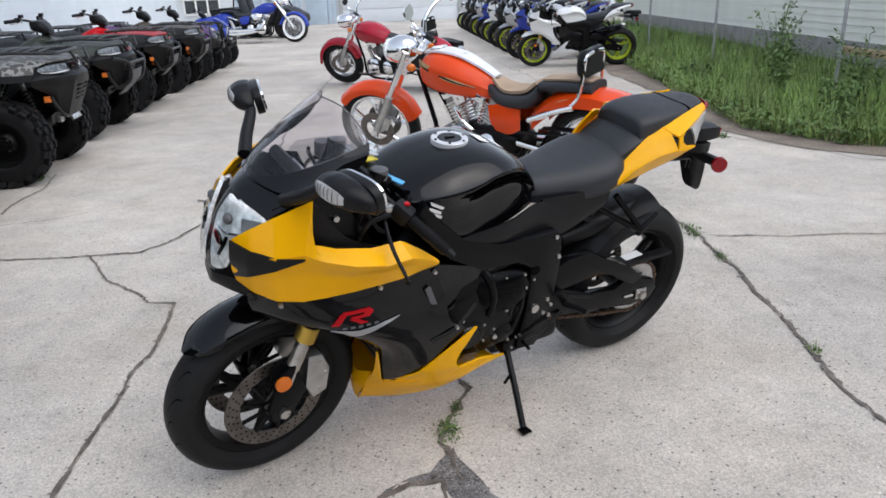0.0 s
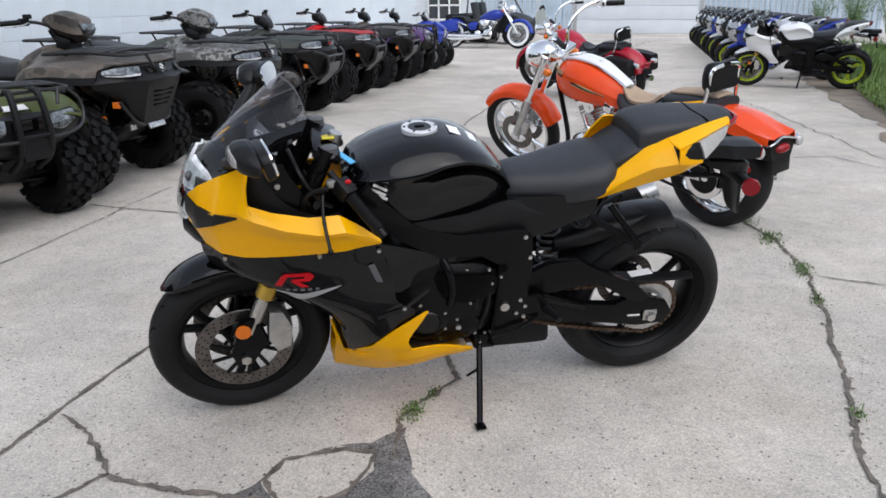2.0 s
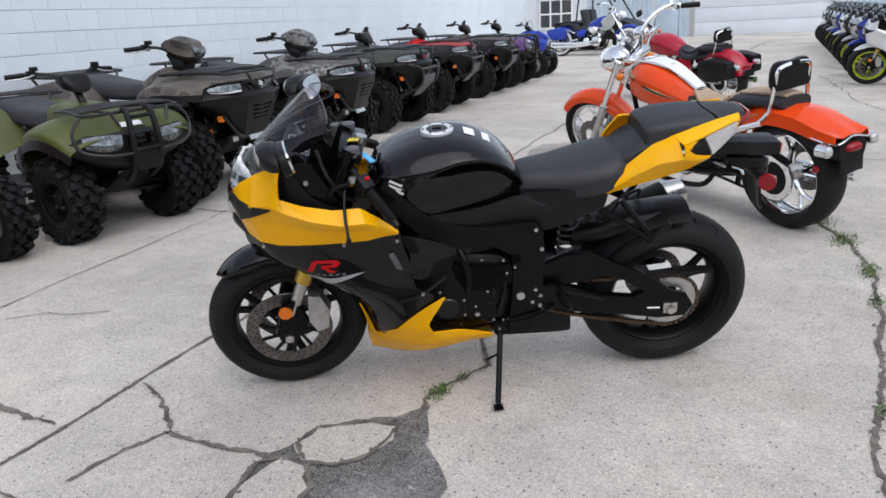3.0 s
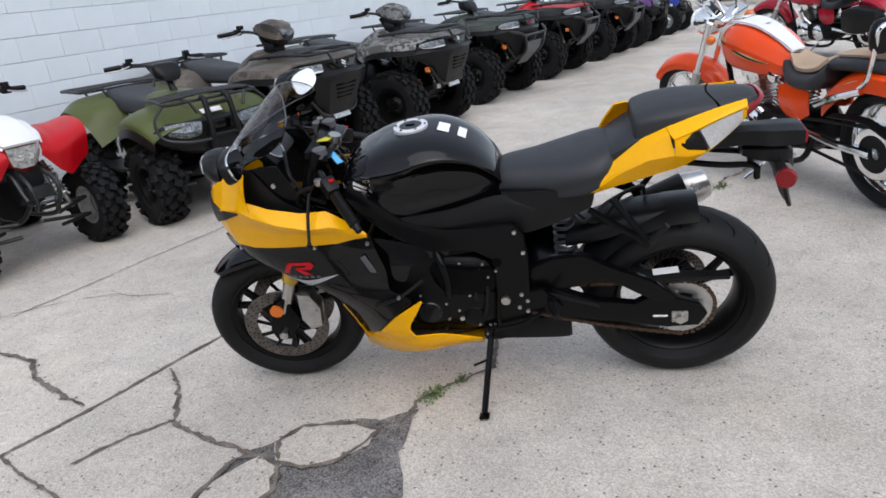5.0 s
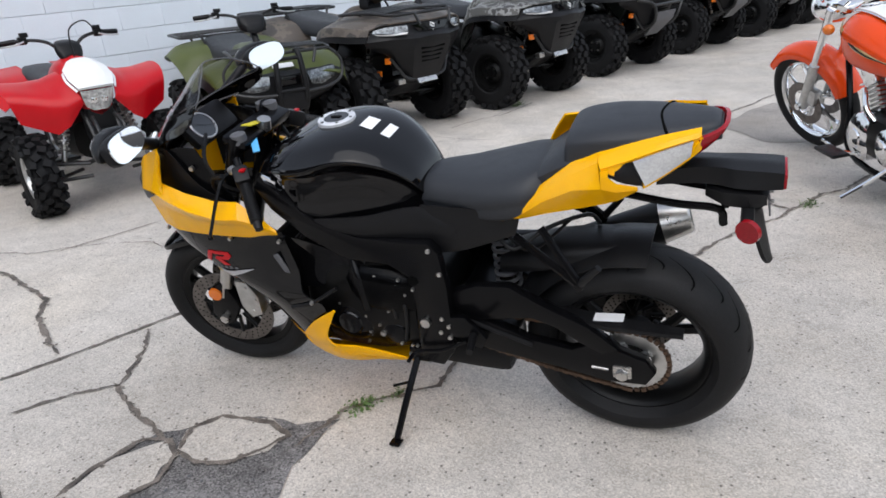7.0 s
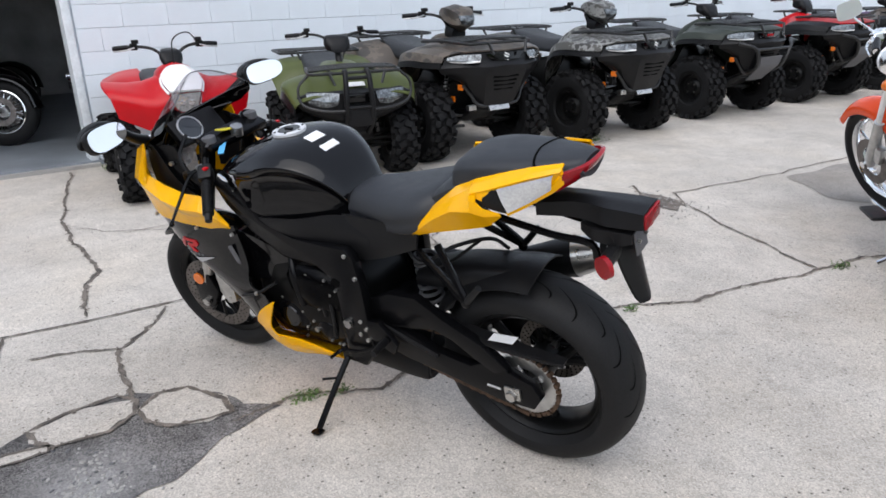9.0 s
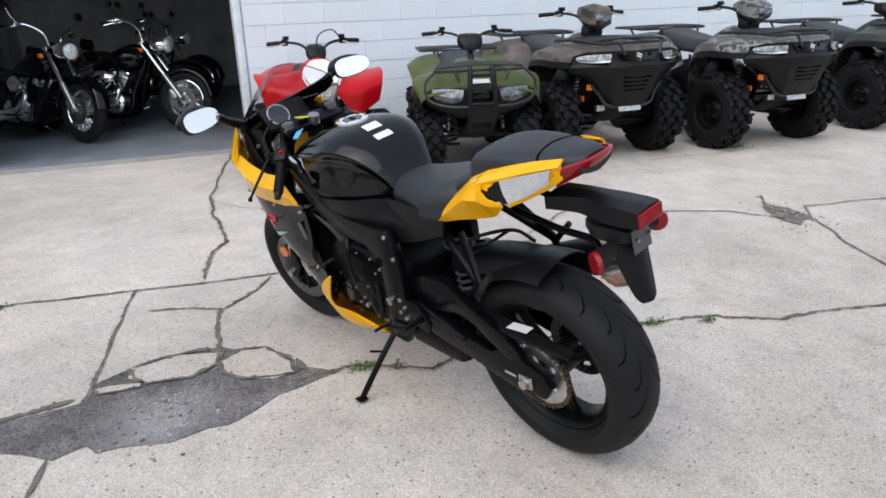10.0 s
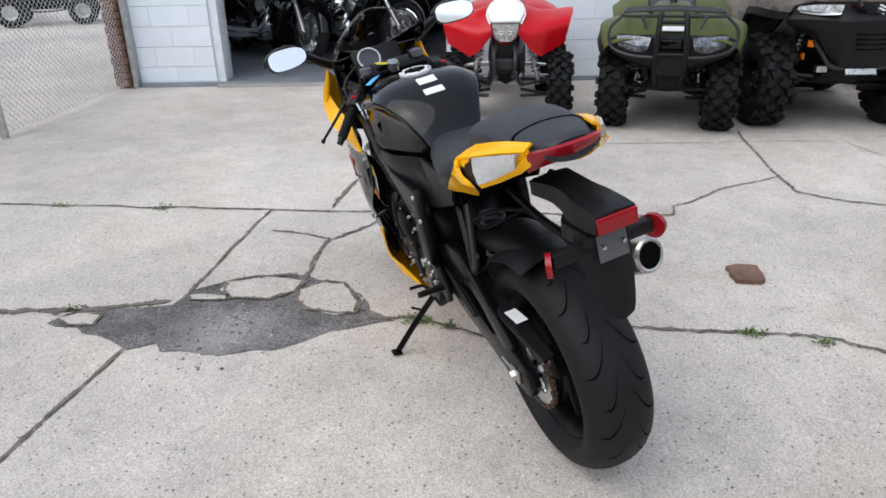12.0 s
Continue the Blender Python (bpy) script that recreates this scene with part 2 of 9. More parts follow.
M_REDLENS = material("red_lens", (0.27, 0.005, 0.010), 0.15, spec=0.4, grain=0.15, grain_scale=300)
M_AMBER = material("amber_lens", (0.70, 0.16, 0.01), 0.2, coat=0.5)
M_CLEAR = material("clear_lamp_lens", (0.50, 0.495, 0.485), 0.10, 0.2, coat=0.4, vary=0.06, grain=0.12, grain_scale=160)
M_LAMP = material("lamp_reflector", (0.93, 0.94, 0.95), 0.20, 0.15, vary=0.25, scale=30, grain=0.25, grain_scale=60)
M_WHITE = material("white_paint", (0.78, 0.78, 0.77), 0.3, coat=0.6, vary=0.03)
M_LABEL = material("white_sticker", (0.80, 0.80, 0.80), 0.5)
M_BLUETAPE = material("blue_tag", (0.10, 0.42, 0.75), 0.5)
M_KEYTAG = material("yellow_key_tag", (0.65, 0.55, 0.03), 0.5)
M_ORANGE = material("orange_paint", (0.74, 0.062, 0.004), 0.2, spec=0.4, vary=0.04)
M_TAN = material("tan_suede", (0.40, 0.29, 0.20), 0.85, vary=0.15, grain=0.1)
M_GOLDSTRIPE = material("gold_stripe", (0.46, 0.32, 0.14), 0.35, coat=0.3)
M_BLUE = material("blue_paint", (0.012, 0.035, 0.30), 0.2, spec=0.45, vary=0.05)
M_SILVER = material("silver_paint", (0.42, 0.43, 0.45), 0.3, 0.5, coat=0.8)
M_NEON = material("neon_yellow_rim", (0.50, 0.62, 0.02), 0.35)
M_GREEN = material("olive_green_plastic", (0.070, 0.085, 0.022), 0.38, spec=0.3, vary=0.08)
M_OLIVE = material("dark_olive_plastic", (0.028, 0.034, 0.026), 0.4, spec=0.35, vary=0.15)
M_CAMO_A = camo("brown_camo_plastic", ((0.068, 0.054, 0.042), (0.100, 0.080, 0.062), (0.036, 0.030, 0.025)), 0.42, 6)
M_CAMO_B = camo("grey_camo_plastic", ((0.060, 0.057, 0.050), (0.20, 0.20, 0.19), (0.030, 0.028, 0.025)), 0.42, 11)
M_QCLEAR = material("grey_lamp_lens", (0.40, 0.40, 0.39), 0.10, 0.4, coat=0.5, vary=0.4, scale=24, grain=0.4, grain_scale=60)
M_QLAMP = material("quad_lamp_lens", (0.15, 0.16, 0.165), 0.12, 0.6, vary=0.6, scale=22, grain=0.6, grain_scale=70)
M_GREYPL = material("grey_plastic", (0.09, 0.09, 0.095), 0.5, vary=0.1)
M_RACK = material("black_rack_steel", (0.012, 0.012, 0.012), 0.4, vary=0.2)
M_PURPLE = material("purple_plastic", (0.08, 0.02, 0.13), 0.4)
G_SMOKE = glass("smoked_windscreen", (0.90, 0.885, 0.90), 0.02)
G_CLEAR = glass("clear_screen", (0.86, 0.88, 0.88), 0.05)


# ---- building blocks ----
def part(name, bm, mat, parent=None, label="", angle=38):
    """Links a bmesh as one mesh object under a thing or a part."""
    bmesh.ops.recalc_face_normals(bm, faces=bm.faces)
    me = bpy.data.meshes.new(name)
    bm.to_mesh(me)
    bm.free()
    me.materials.append(mat)
    me.shade_smooth()
    me.set_sharp_from_angle(angle=radians(angle))
    ob = new(name, me)
    ob.parent = parent
    if label:
        ob["label"] = label
    return ob


def thing(name, m, label, category, group="", kind=""):
    ob = new(name)
    ob.empty_display_size = 0.1
    ob.matrix_world = m
    return tagged(ob, label, category, group, kind)


def V(*a):
    return Vector(a)


def box(bm, c, s, rot=None, bev=0.0, seg=2):
    m = Matrix.Translation(c) @ (rot or Matrix()) @ Matrix.Diagonal((*s, 1))
    made = bmesh.ops.create_cube(bm, size=1.0, matrix=m)["verts"]
    if bev:
        edges = list({e for v in made for e in v.link_edges})
        bmesh.ops.bevel(bm, geom=edges, offset=bev, segments=seg, affect="EDGES", profile=0.6)
    return bm


def rod(bm, a, b, r, r2=None, seg=14):
    a, b = Vector(a), Vector(b)
    d = b - a
    m = Matrix.Translation((a + b) / 2) @ d.to_track_quat("Z", "Y").to_matrix().to_4x4()
    bmesh.ops.create_cone(bm, cap_ends=True, segments=seg, radius1=r, radius2=r if r2 is None else r2, depth=d.length, matrix=m)
    return bm


def spline(pts, n):
    """n points along a smooth curve through pts."""
    p = np.array([tuple(q) for q in pts], float)
    if len(p) == 2:
        t = np.linspace(0, 1, n)[:, None]
        return p[0] * (1 - t) + p[1] * t
    q = np.vstack([2 * p[0] - p[1], p, 2 * p[-1] - p[-2]])
    out = []
    for s in np.linspace(0, len(p) - 1, n):
        i = min(int(s), len(p) - 2)
        t = s - i
        a, b, c, d = q[i : i + 4]
        out.append(0.5 * (2 * b + (c - a) * t + (2 * a - 5 * b + 4 * c - d) * t * t + (3 * b - a - 3 * c + d) * t**3))
    return np.array(out)


def tube(bm, pts, r, seg=8, n=0, r2=None):
    """A round bar along a smooth path."""
    path = [Vector(p) for p in spline(pts, n or (2 if len(pts) == 2 else 5 * (len(pts) - 1) + 1))]
    rings, side = [], None
    for i, p in enumerate(path):
        d = (path[min(i + 1, len(path) - 1)] - path[max(i - 1, 0)]).normalized()
        side = d.orthogonal().normalized() if side is None else (side - d * side.dot(d)).normalized()
        up = d.cross(side)
        rad = r if r2 is None else r + (r2 - r) * i / (len(path) - 1)
        rings.append([bm.verts.new(p + rad * (math.cos(a) * side + math.sin(a) * up)) for a in (2 * math.pi * k / seg for k in range(seg))])
    for a, b in zip(rings, rings[1:]):
        for k in range(seg):
            bm.faces.new((a[k], a[(k + 1) % seg], b[(k + 1) % seg], b[k]))
    bm.faces.new(rings[0]), bm.faces.new(rings[-1][::-1])
    return bm


def lathe(bm, prof, m=Matrix(), seg=40, closed=False):
    """Turns a profile of (radius, along) round the local y axis."""
    rings = [[bm.verts.new(m @ V(r * math.cos(a), y, r * math.sin(a))) for r, y in prof] for a in (2 * math.pi * k / seg for k in range(seg))]
    k = len(prof)
    for i in range(seg):
        a, b = rings[i], rings[(i + 1) % seg]
        for j in range(k if closed else k - 1):
            bm.faces.new((a[j], a[(j + 1) % k], b[(j + 1) % k], b[j]))
    return bm


def ring_prof(r0, r1, y0, y1, bev=0.0):
    b = bev
    return [(r0, y0), (r1 - b, y0), (r1, y0 + b), (r1, y1 - b), (r1 - b, y1), (r0, y1)]


def grid_faces(bm, rows, close_rows=False):
    for a, b in zip(rows, rows[1:]):
        k = len(a)
        for j in range(k if close_rows else k - 1):
            bm.faces.new((a[j], a[(j + 1) % k], b[(j + 1) % k], b[j]))


def straight(pts, n):
    """n points along the straight pieces through pts, keeping the corners."""
    p = np.array(pts, float)
    at = np.linspace(0, len(p) - 1, n)
    return np.stack([np.interp(at, range(len(p)), p[:, k]) for k in range(3)], 1)


def resample(rows, nu, nv, crease=False, lines=False):
    g = np.array([straight(r, (len(r) - 1) * max(1, nv // (len(r) - 1)) + 1) if crease else spline(r, nv) for r in rows])
    nv = g.shape[1]
    return np.stack([straight(g[:, j], (len(rows) - 1) * max(1, nu // (len(rows) - 1)) + 1) if lines else spline(g[:, j], nu) for j in range(nv)], 1)


def sheet(bm, rows, th=0.004, nu=16, nv=8, flip=1, crease=False, lines=False):
    """A curved panel through rows of points, with thickness."""
    P = resample(rows, nu, nv, crease, lines)
    du, dv = np.gradient(P, axis=0), np.gradient(P, axis=1)
    N = np.cross(du, dv)
    N /= np.linalg.norm(N, axis=2, keepdims=True) + 1e-9
    Q = P - flip * th * N
    top = [[bm.verts.new(p) for p in r] for r in P]
    low = [[bm.verts.new(p) for p in r] for r in Q]
    grid_faces(bm, top), grid_faces(bm, low)
    for a, b in ((top[0], low[0]), (top[-1], low[-1]), ([r[0] for r in top], [r[0] for r in low]), ([r[-1] for r in top], [r[-1] for r in low])):
        grid_faces(bm, [a, b])
    return bm


def hull(bm, sections, nu=20, nv=10, crease=False):
    """A closed body symmetric in y: sections of (x, [(y, z) from the top centre round to the bottom centre])."""
    P = resample([[(x, y, z) for y, z in half] for x, half in sections], nu, nv, crease)
    rings = []
    for r in P:
        left = [bm.verts.new(p) for p in r]
        right = [bm.verts.new((p[0], -p[1], p[2])) for p in r[-2:0:-1]]
        rings.append(left + right)
    grid_faces(bm, rings, True)
    bm.faces.new(rings[0]), bm.faces.new(rings[-1][::-1])
    return bm


def plate(bm, outline, y0, y1, bev=0.0, m=Matrix()):
    """An outline in x and z, from y0 to y1, with softened edges."""
    a = [bm.verts.new(m @ V(x, y0, z)) for x, z in outline]
    f = bm.faces.new(a)
    ext = bmesh.ops.extrude_face_region(bm, geom=[f])
    vs = [g for g in ext["geom"] if isinstance(g, bmesh.types.BMVert)]
    d = m.to_3x3() @ V(0, y1 - y0, 0)
    for v in vs:
        v.co += d
    if bev:
        fs = [g for g in ext["geom"] if isinstance(g, bmesh.types.BMFace)] + [f]
        edges = list({e for q in fs for e in q.edges})
        bmesh.ops.bevel(bm, geom=edges, offset=bev, segments=2, affect="EDGES", profile=0.6)
    return bm


def ball(bm, c, s, rot=None, seg=14):
    bmesh.ops.create_uvsphere(bm, u_segments=seg, v_segments=max(6, seg // 2), radius=1.0, matrix=Matrix.Translation(c) @ (rot or Matrix()) @ Matrix.Diagonal((*s, 1)))
    return bm


B = bmesh.new


def tyre_profile(R, rim, half, crown):
    """Outer section of a tyre: a rounded tread and side walls down to the rim."""
    arc = [(R - crown * (1 - math.cos(a)), half * math.sin(a)) for a in np.radians(np.linspace(-90, 90, 15))]
    side = (R - crown)
    return [(rim, -half * 0.62), ((rim + side) / 2, -half * 0.93)] + arc + [((rim + side) / 2, half * 0.93), (rim, half * 0.62), (rim - 0.012, half * 0.5), (rim - 0.012, -half * 0.5)]


# ---- ground ----
def wobble(pts, step=0.05, amp=0.012, seed=0, closed=False):
    """A line through (x, y) points, broken up into an uneven course."""
    rng = random.Random(seed)
    src = list(pts) + ([pts[0]] if closed else [])
    out = []
    for (ax, ay), (bx, by) in zip(src, src[1:]):
        n = max(1, int(math.hypot(bx - ax, by - ay) / step))
        for k in range(n):
            f = k / n
            out.append((ax + (bx - ax) * f + rng.gauss(0, amp), ay + (by - ay) * f + rng.gauss(0, amp)))
    if not closed:
        out.append(src[-1])
    return out


def crack(bm, pts, width=0.014, seed=0, amp=0.012, z=0.0062):
    """A flat dirt-filled crack of uneven width."""
    rng = random.Random(seed + 77)
    coarse = wobble(pts, 0.16, amp * 1.6, seed)
    line = wobble(coarse, 0.022, min(amp * 0.35, 0.004), seed + 5)
    prev = None
    for i, (x, y) in enumerate(line):
        a, b = line[max(0, i - 1)], line[min(len(line) - 1, i + 1)]
        d = V(b[0] - a[0], b[1] - a[1], 0)
        n = V(-d.y, d.x, 0).normalized() if d.length else V(1, 0, 0)
        w = width * (0.35 + 0.9 * rng.random()) * (0.25 if i in (0, len(line) - 1) else 1)
        pair = [bm.verts.new((x + q * w / 2 * n.x, y + q * w / 2 * n.y, z)) for q in (-1, 1)]
        if prev:
            bm.faces.new((prev[0], prev[1], pair[1], pair[0]))
        prev = pair
        # chipped edge
        if rng.random() < 0.35:
            q, g = rng.choice((-1, 1)), rng.uniform(0.25, 0.6) * width
            o = w / 2 + g * rng.uniform(-0.2, 0.9)
            cx, cy, a0 = x + q * o * n.x, y + q * o * n.y, rng.uniform(0, 6.3)
            bm.faces.new([bm.verts.new((cx + g * rng.uniform(0.4, 1.0) * math.cos(a0 + k * 1.257), cy + g * rng.uniform(0.4, 1.0) * math.sin(a0 + k * 1.257), z + 0.0004)) for k in range(5)])


def patch(name, pts, z, mat, label, category, seed=0, amp=0.012):
    bm = B()
    bm.faces.new([bm.verts.new((x, y, z)) for x, y in wobble(pts, max(0.05, amp * 6), amp, seed, True)])
    bmesh.ops.triangulate(bm, faces=bm.faces)
    return tagged(part(name, bm, mat), label, category, kind="structure")


def blades(bm, spots, rng, h0, h1, w=0.006, lean=0.5):
    for x, y, z in spots:
        a = rng.uniform(0, 6.283)
        h, q = rng.uniform(h0, h1), rng.uniform(0.1, lean)
        dx, dy = math.cos(a), math.sin(a)
        p = [(x - dy * w / 2, y + dx * w / 2, z), (x + dy * w / 2, y - dx * w / 2, z), (x + dx * h * q * 0.4 + dy * w / 3, y + dy * h * q * 0.4 - dx * w / 3, z + h * 0.6), (x + dx * h * q * 0.4 - dy * w / 3, y + dy * h * q * 0.4 + dx * w / 3, z + h * 0.6), (x + dx * h * q, y + dy * h * q, z + h)]
        v = [bm.verts.new(c) for c in p]
        bm.faces.new(v[:4]), bm.faces.new((v[3], v[2], v[4]))


bm = B()
bm.faces.new([bm.verts.new((x, y, 0)) for x, y in ((-600, -600), (600, -600), (600, 600), (-600, 600))])
tagged(part("ground", bm, M_CONCRETE), "light grey weathered concrete yard with exposed aggregate", "ground", kind="structure")
PATCH = [(0.21, 0.50), (0.10, 0.57), (0.05, 0.75), (0.02, 0.95), (-0.10, 0.95), (-0.19, 1.02), (-0.25, 1.10), (-0.30, 1.25), (-0.31, 1.40), (-0.28, 1.53), (-0.17, 1.69), (-0.03, 1.77), (0.01, 1.90), (0.07, 1.77), (0.13, 1.66), (0.26, 1.53), (0.30, 1.41), (0.35, 1.30), (0.34, 1.15), (0.33, 1.03), (0.36, 0.94), (0.30, 0.84), (0.25, 0.70)]
patch("asphalt_patch", PATCH, 0.004, M_ASPHALT, "dark crumbling asphalt patch in the concrete", "patch", 3, 0.009)
for n, chunk in enumerate(([(-0.21, 1.10), (-0.26, 1.20), (-0.28, 1.33), (-0.25, 1.385), (-0.17, 1.38), (-0.11, 1.30), (-0.10, 1.17), (-0.14, 1.11)], [(-0.18, 1.44), (-0.25, 1.49), (-0.24, 1.58), (-0.12, 1.68), (-0.04, 1.69), (-0.01, 1.62), (-0.03, 1.52), (-0.10, 1.46)], [(-0.08, 0.97), (-0.10, 1.03), (-0.10, 1.14), (-0.06, 1.14), (-0.045, 1.0)], [(0.18, 0.55), (0.13, 0.60), (0.12, 0.70), (0.21, 0.72), (0.22, 0.62)])):
    cx, cy = sum(p[0] for p in chunk) / len(chunk), sum(p[1] for p in chunk) / len(chunk)
    grow = 1.20 if n < 2 else 1.05
    chunk = [(cx + (x - cx) * grow, cy + (y - cy) * grow) for x, y in chunk]
    patch("concrete_chunk", chunk, 0.008, M_CONCRETE, "broken concrete piece beside the asphalt patch", "concrete piece", 30 + n, 0.006)
    bm = B()
    crack(bm, chunk + [chunk[0]], 0.020 if n < 2 else 0.012, 50 + n, 0.006, 0.0105)
    tagged(part("pavement_crack", bm, M_CRACK), "dark dirt-filled crack round a concrete piece", "crack", "cracks in the yard", "structure")
patch("stained_slab", [(-1.30, 6.0), (-1.38, 7.0), (-0.6, 7.2), (-0.2, 6.1), (-0.7, 5.75)], 0.003, concrete("stained_concrete", (0.30, 0.275, 0.25), 0.3, 0.2), "darker stained concrete patch", "patch", 4, 0.02)
patch("soil_strip", [(2.75, 13.0), (2.85, 8.5), (2.60, 6.9), (3.0, 5.7), (4.2, 4.9), (6.0, 4.4), (6.0, 5.6), (3.6, 5.8), (3.1, 6.6), (3.2, 8.3), (3.4, 12.1), (3.6, 24), (3.1, 24)], 0.006, M_DIRT, "damp brown soil along the lawn edge", "soil", 5, 0.05)
crack_lines = [
    ([(-1.0, -2.2), (-1.06, -0.35), (-1.12, 0.92), (-1.15, 1.58), (-1.18, 1.8), (-1.21, 2.77), (-1.27, 3.12)], 0.015, 0.005),
    ([(-1.12, 0.92), (-0.55, 0.94), (0.01, 0.96)], 0.014, 0.003),
    ([(0.33, 0.93), (0.90, 0.92), (2.2, 0.90)], 0.014, 0.003),
    ([(-0.83, 1.00), (-0.73, 1.39), (-0.99, 1.53), (-1.12, 1.6)], 0.014, 0.015),
    ([(-0.76, 1.36), (-0.50, 1.37), (-0.24, 1.41)], 0.017, 0.015),
    ([(0.01, 0.95), (0.08, 0.64), (0.13, 0.42), (0.10, -0.2), (0.16, -1.2)], 0.030, 0.018),
    ([(0.04, 1.75), (0.01, 1.92), (0.05, 2.23), (0.0, 2.6), (-0.03, 2.91), (-0.04, 3.22), (-0.01, 3.46), (0.06, 3.72), (0.04, 4.07), (0.07, 4.58), (0.12, 5.4)], 0.016, 0.018),
    ([(-3.12, 3.81), (-2.03, 3.80), (-1.73, 3.83), (-1.57, 4.04), (-1.45, 4.49), (-1.10, 4.83), (-0.5, 4.7), (0.07, 4.58)], 0.014, 0.012),
    ([(-2.03, 3.79), (-1.75, 3.42), (-1.52, 3.25), (-1.38, 3.14), (-1.24, 3.1)], 0.010, 0.016),
    ([(-4.71, 1.15), (-2.84, 1.13), (-2.3, 1.24), (-1.82, 1.29), (-1.5, 1.24), (-1.18, 1.26)], 0.020, 0.010),
    ([(-2.84, 1.13), (-2.4, 1.75), (-1.9, 2.1)], 0.006, 0.02),
    ([(-1.08, 4.83), (-1.38, 5.01), (-1.41, 6.07), (-1.48, 6.89), (-1.6, 9.0), (-1.7, 14.0)], 0.012, 0.008),
    ([(-1.2, 4.75), (-1.35, 4.9), (-1.5, 4.78), (-1.7, 4.9)], 0.022, 0.02),
    ([(-2.50, 1.48), (-2.74, 3.38), (-2.87, 4.43)], 0.008, 0.006),
    ([(-2.90, 4.46), (-2.62, 4.58), (-2.38, 4.69)], 0.006, 0.010),
    ([(-3.02, 4.75), (-3.07, 4.97), (-3.10, 5.35), (-3.20, 5.9)], 0.010, 0.018),
    ([(1.15, 4.9), (1.38, 4.25), (1.47, 3.89), (1.47, 3.38), (1.46, 2.77), (1.44, 2.35), (1.42, 1.96), (1.42, 1.0), (1.40, -0.6)], 0.018, 0.012),
    ([(1.55, 3.73), (1.95, 3.68), (2.43, 3.65), (3.3, 3.6)], 0.009, 0.010),
    ([(1.5, 6.6), (2.1, 6.9), (2.62, 6.34), (3.31, 5.3), (4.4, 4.9)], 0.010, 0.015),
    ([(1.2, 14.0), (1.6, 10.6), (2.0, 9.0), (2.4, 7.4), (2.62, 6.34)], 0.010, 0.02),
    ([(-1.7, 14.0), (0.6, 14.2), (3.2, 14.0)], 0.010, 0.01),
    ([(-4.0, 10.6), (-1.6, 10.4), (1.6, 10.6)], 0.012, 0.01),
    ([(-0.6, 14.2), (-0.3, 17.0), (-0.8, 20.0), (-0.4, 26.0)], 0.030, 0.06),
]
for i, (pts, width, amp) in enumerate(crack_lines):
    bm = B()
    crack(bm, pts, width * 1.15, i, amp)
    tagged(part("pavement_crack", bm, M_CRACK), "dark dirt-filled crack in the concrete", "crack", "cracks in the yard", "structure")
# weeds that grow in the cracks: one clump each
clumps = [(0.01, 1.97, 0.11, 40, 0.026), (0.04, 2.10, 0.07, 12, 0.03), (1.36, 4.30, 0.20, 60, 0.05), (1.46, 3.80, 0.16, 50, 0.045), (1.47, 3.40, 0.10, 25, 0.04), (1.25, 4.65, 0.22, 60, 0.05), (-0.04, 3.22, 0.08, 24, 0.035), (0.0, 3.46, 0.07, 16, 0.03), (1.44, 2.4, 0.08, 18, 0.03), (-3.25, 5.75, 0.12, 46, 0.09), (-1.07, 0.30, 0.10, 20, 0.03), (0.10, 0.55, 0.05, 12, 0.03), (2.6, 6.30, 0.16, 50, 0.06), (0.12, 4.70, 0.10, 24, 0.04), (-4.72, 1.55, 0.22, 70, 0.08), (-1.05, -0.3, 0.09, 14, 0.03)]
for i, (x, y, spread, n, h) in enumerate(clumps):
    rng = random.Random(100 + i)
    bm = B()
    for _ in range(n * 3):
        c = V(x + rng.gauss(0, spread * 0.16), y + rng.gauss(0, spread * 0.30), 0.004 + h * 0.55 * rng.random() ** 2)
        s = rng.uniform(0.004, 0.010)
        m = Matrix.Translation(c) @ Euler((rng.uniform(-0.8, 0.8), rng.uniform(-0.8, 0.8), rng.uniform(0, 6.3))).to_matrix().to_4x4()
        bm.faces.new([bm.verts.new(m @ V(*q)) for q in ((0, -s * 0.2, 0), (s, -s * 0.5, 0.002), (s * 2.2, 0, -0.003), (s, s * 0.5, 0.002))])
    spots = [(x + rng.gauss(0, spread * 0.18), y + rng.gauss(0, spread * 0.35), 0.002) for _ in range(n // 2)]
    blades(bm, spots, rng, h * 0.35, h, 0.005, 1.2)
    tagged(part("weed_clump", bm, M_WEED, None, "", 180), "small green weeds growing from a crack", "weed", "weeds in the cracks", "stuff")
bm = B()
crack_bits = wobble([(-0.62, 3.24), (-0.46, 3.26), (-0.46, 3.38), (-0.62, 3.37)], 0.04, 0.008, 2, True)
f = bm.faces.new([bm.verts.new((x, y, 0.0)) for x, y in crack_bits])
for v in [g for g in bmesh.ops.extrude_face_region(bm, geom=[f])["geom"] if isinstance(g, bmesh.types.BMVert)]:
    v.co.z += 0.02
tagged(part("brick_fragment", bm, M_BRICK), "flat worn reddish brick piece set in concrete", "brick")

# ---- lawn, fence, siding house ----
LAWN = [(3.35, 24.6), (3.4, 12.1), (3.15, 8.3), (3.05, 6.6), (3.6, 5.7), (6.5, 5.2), (6.5, 24.6)]
patch("lawn", LAWN, 0.012, M_LAWN, "green overgrown grass strip beside the yard", "lawn", 8, 0.04)
rng = random.Random(21)


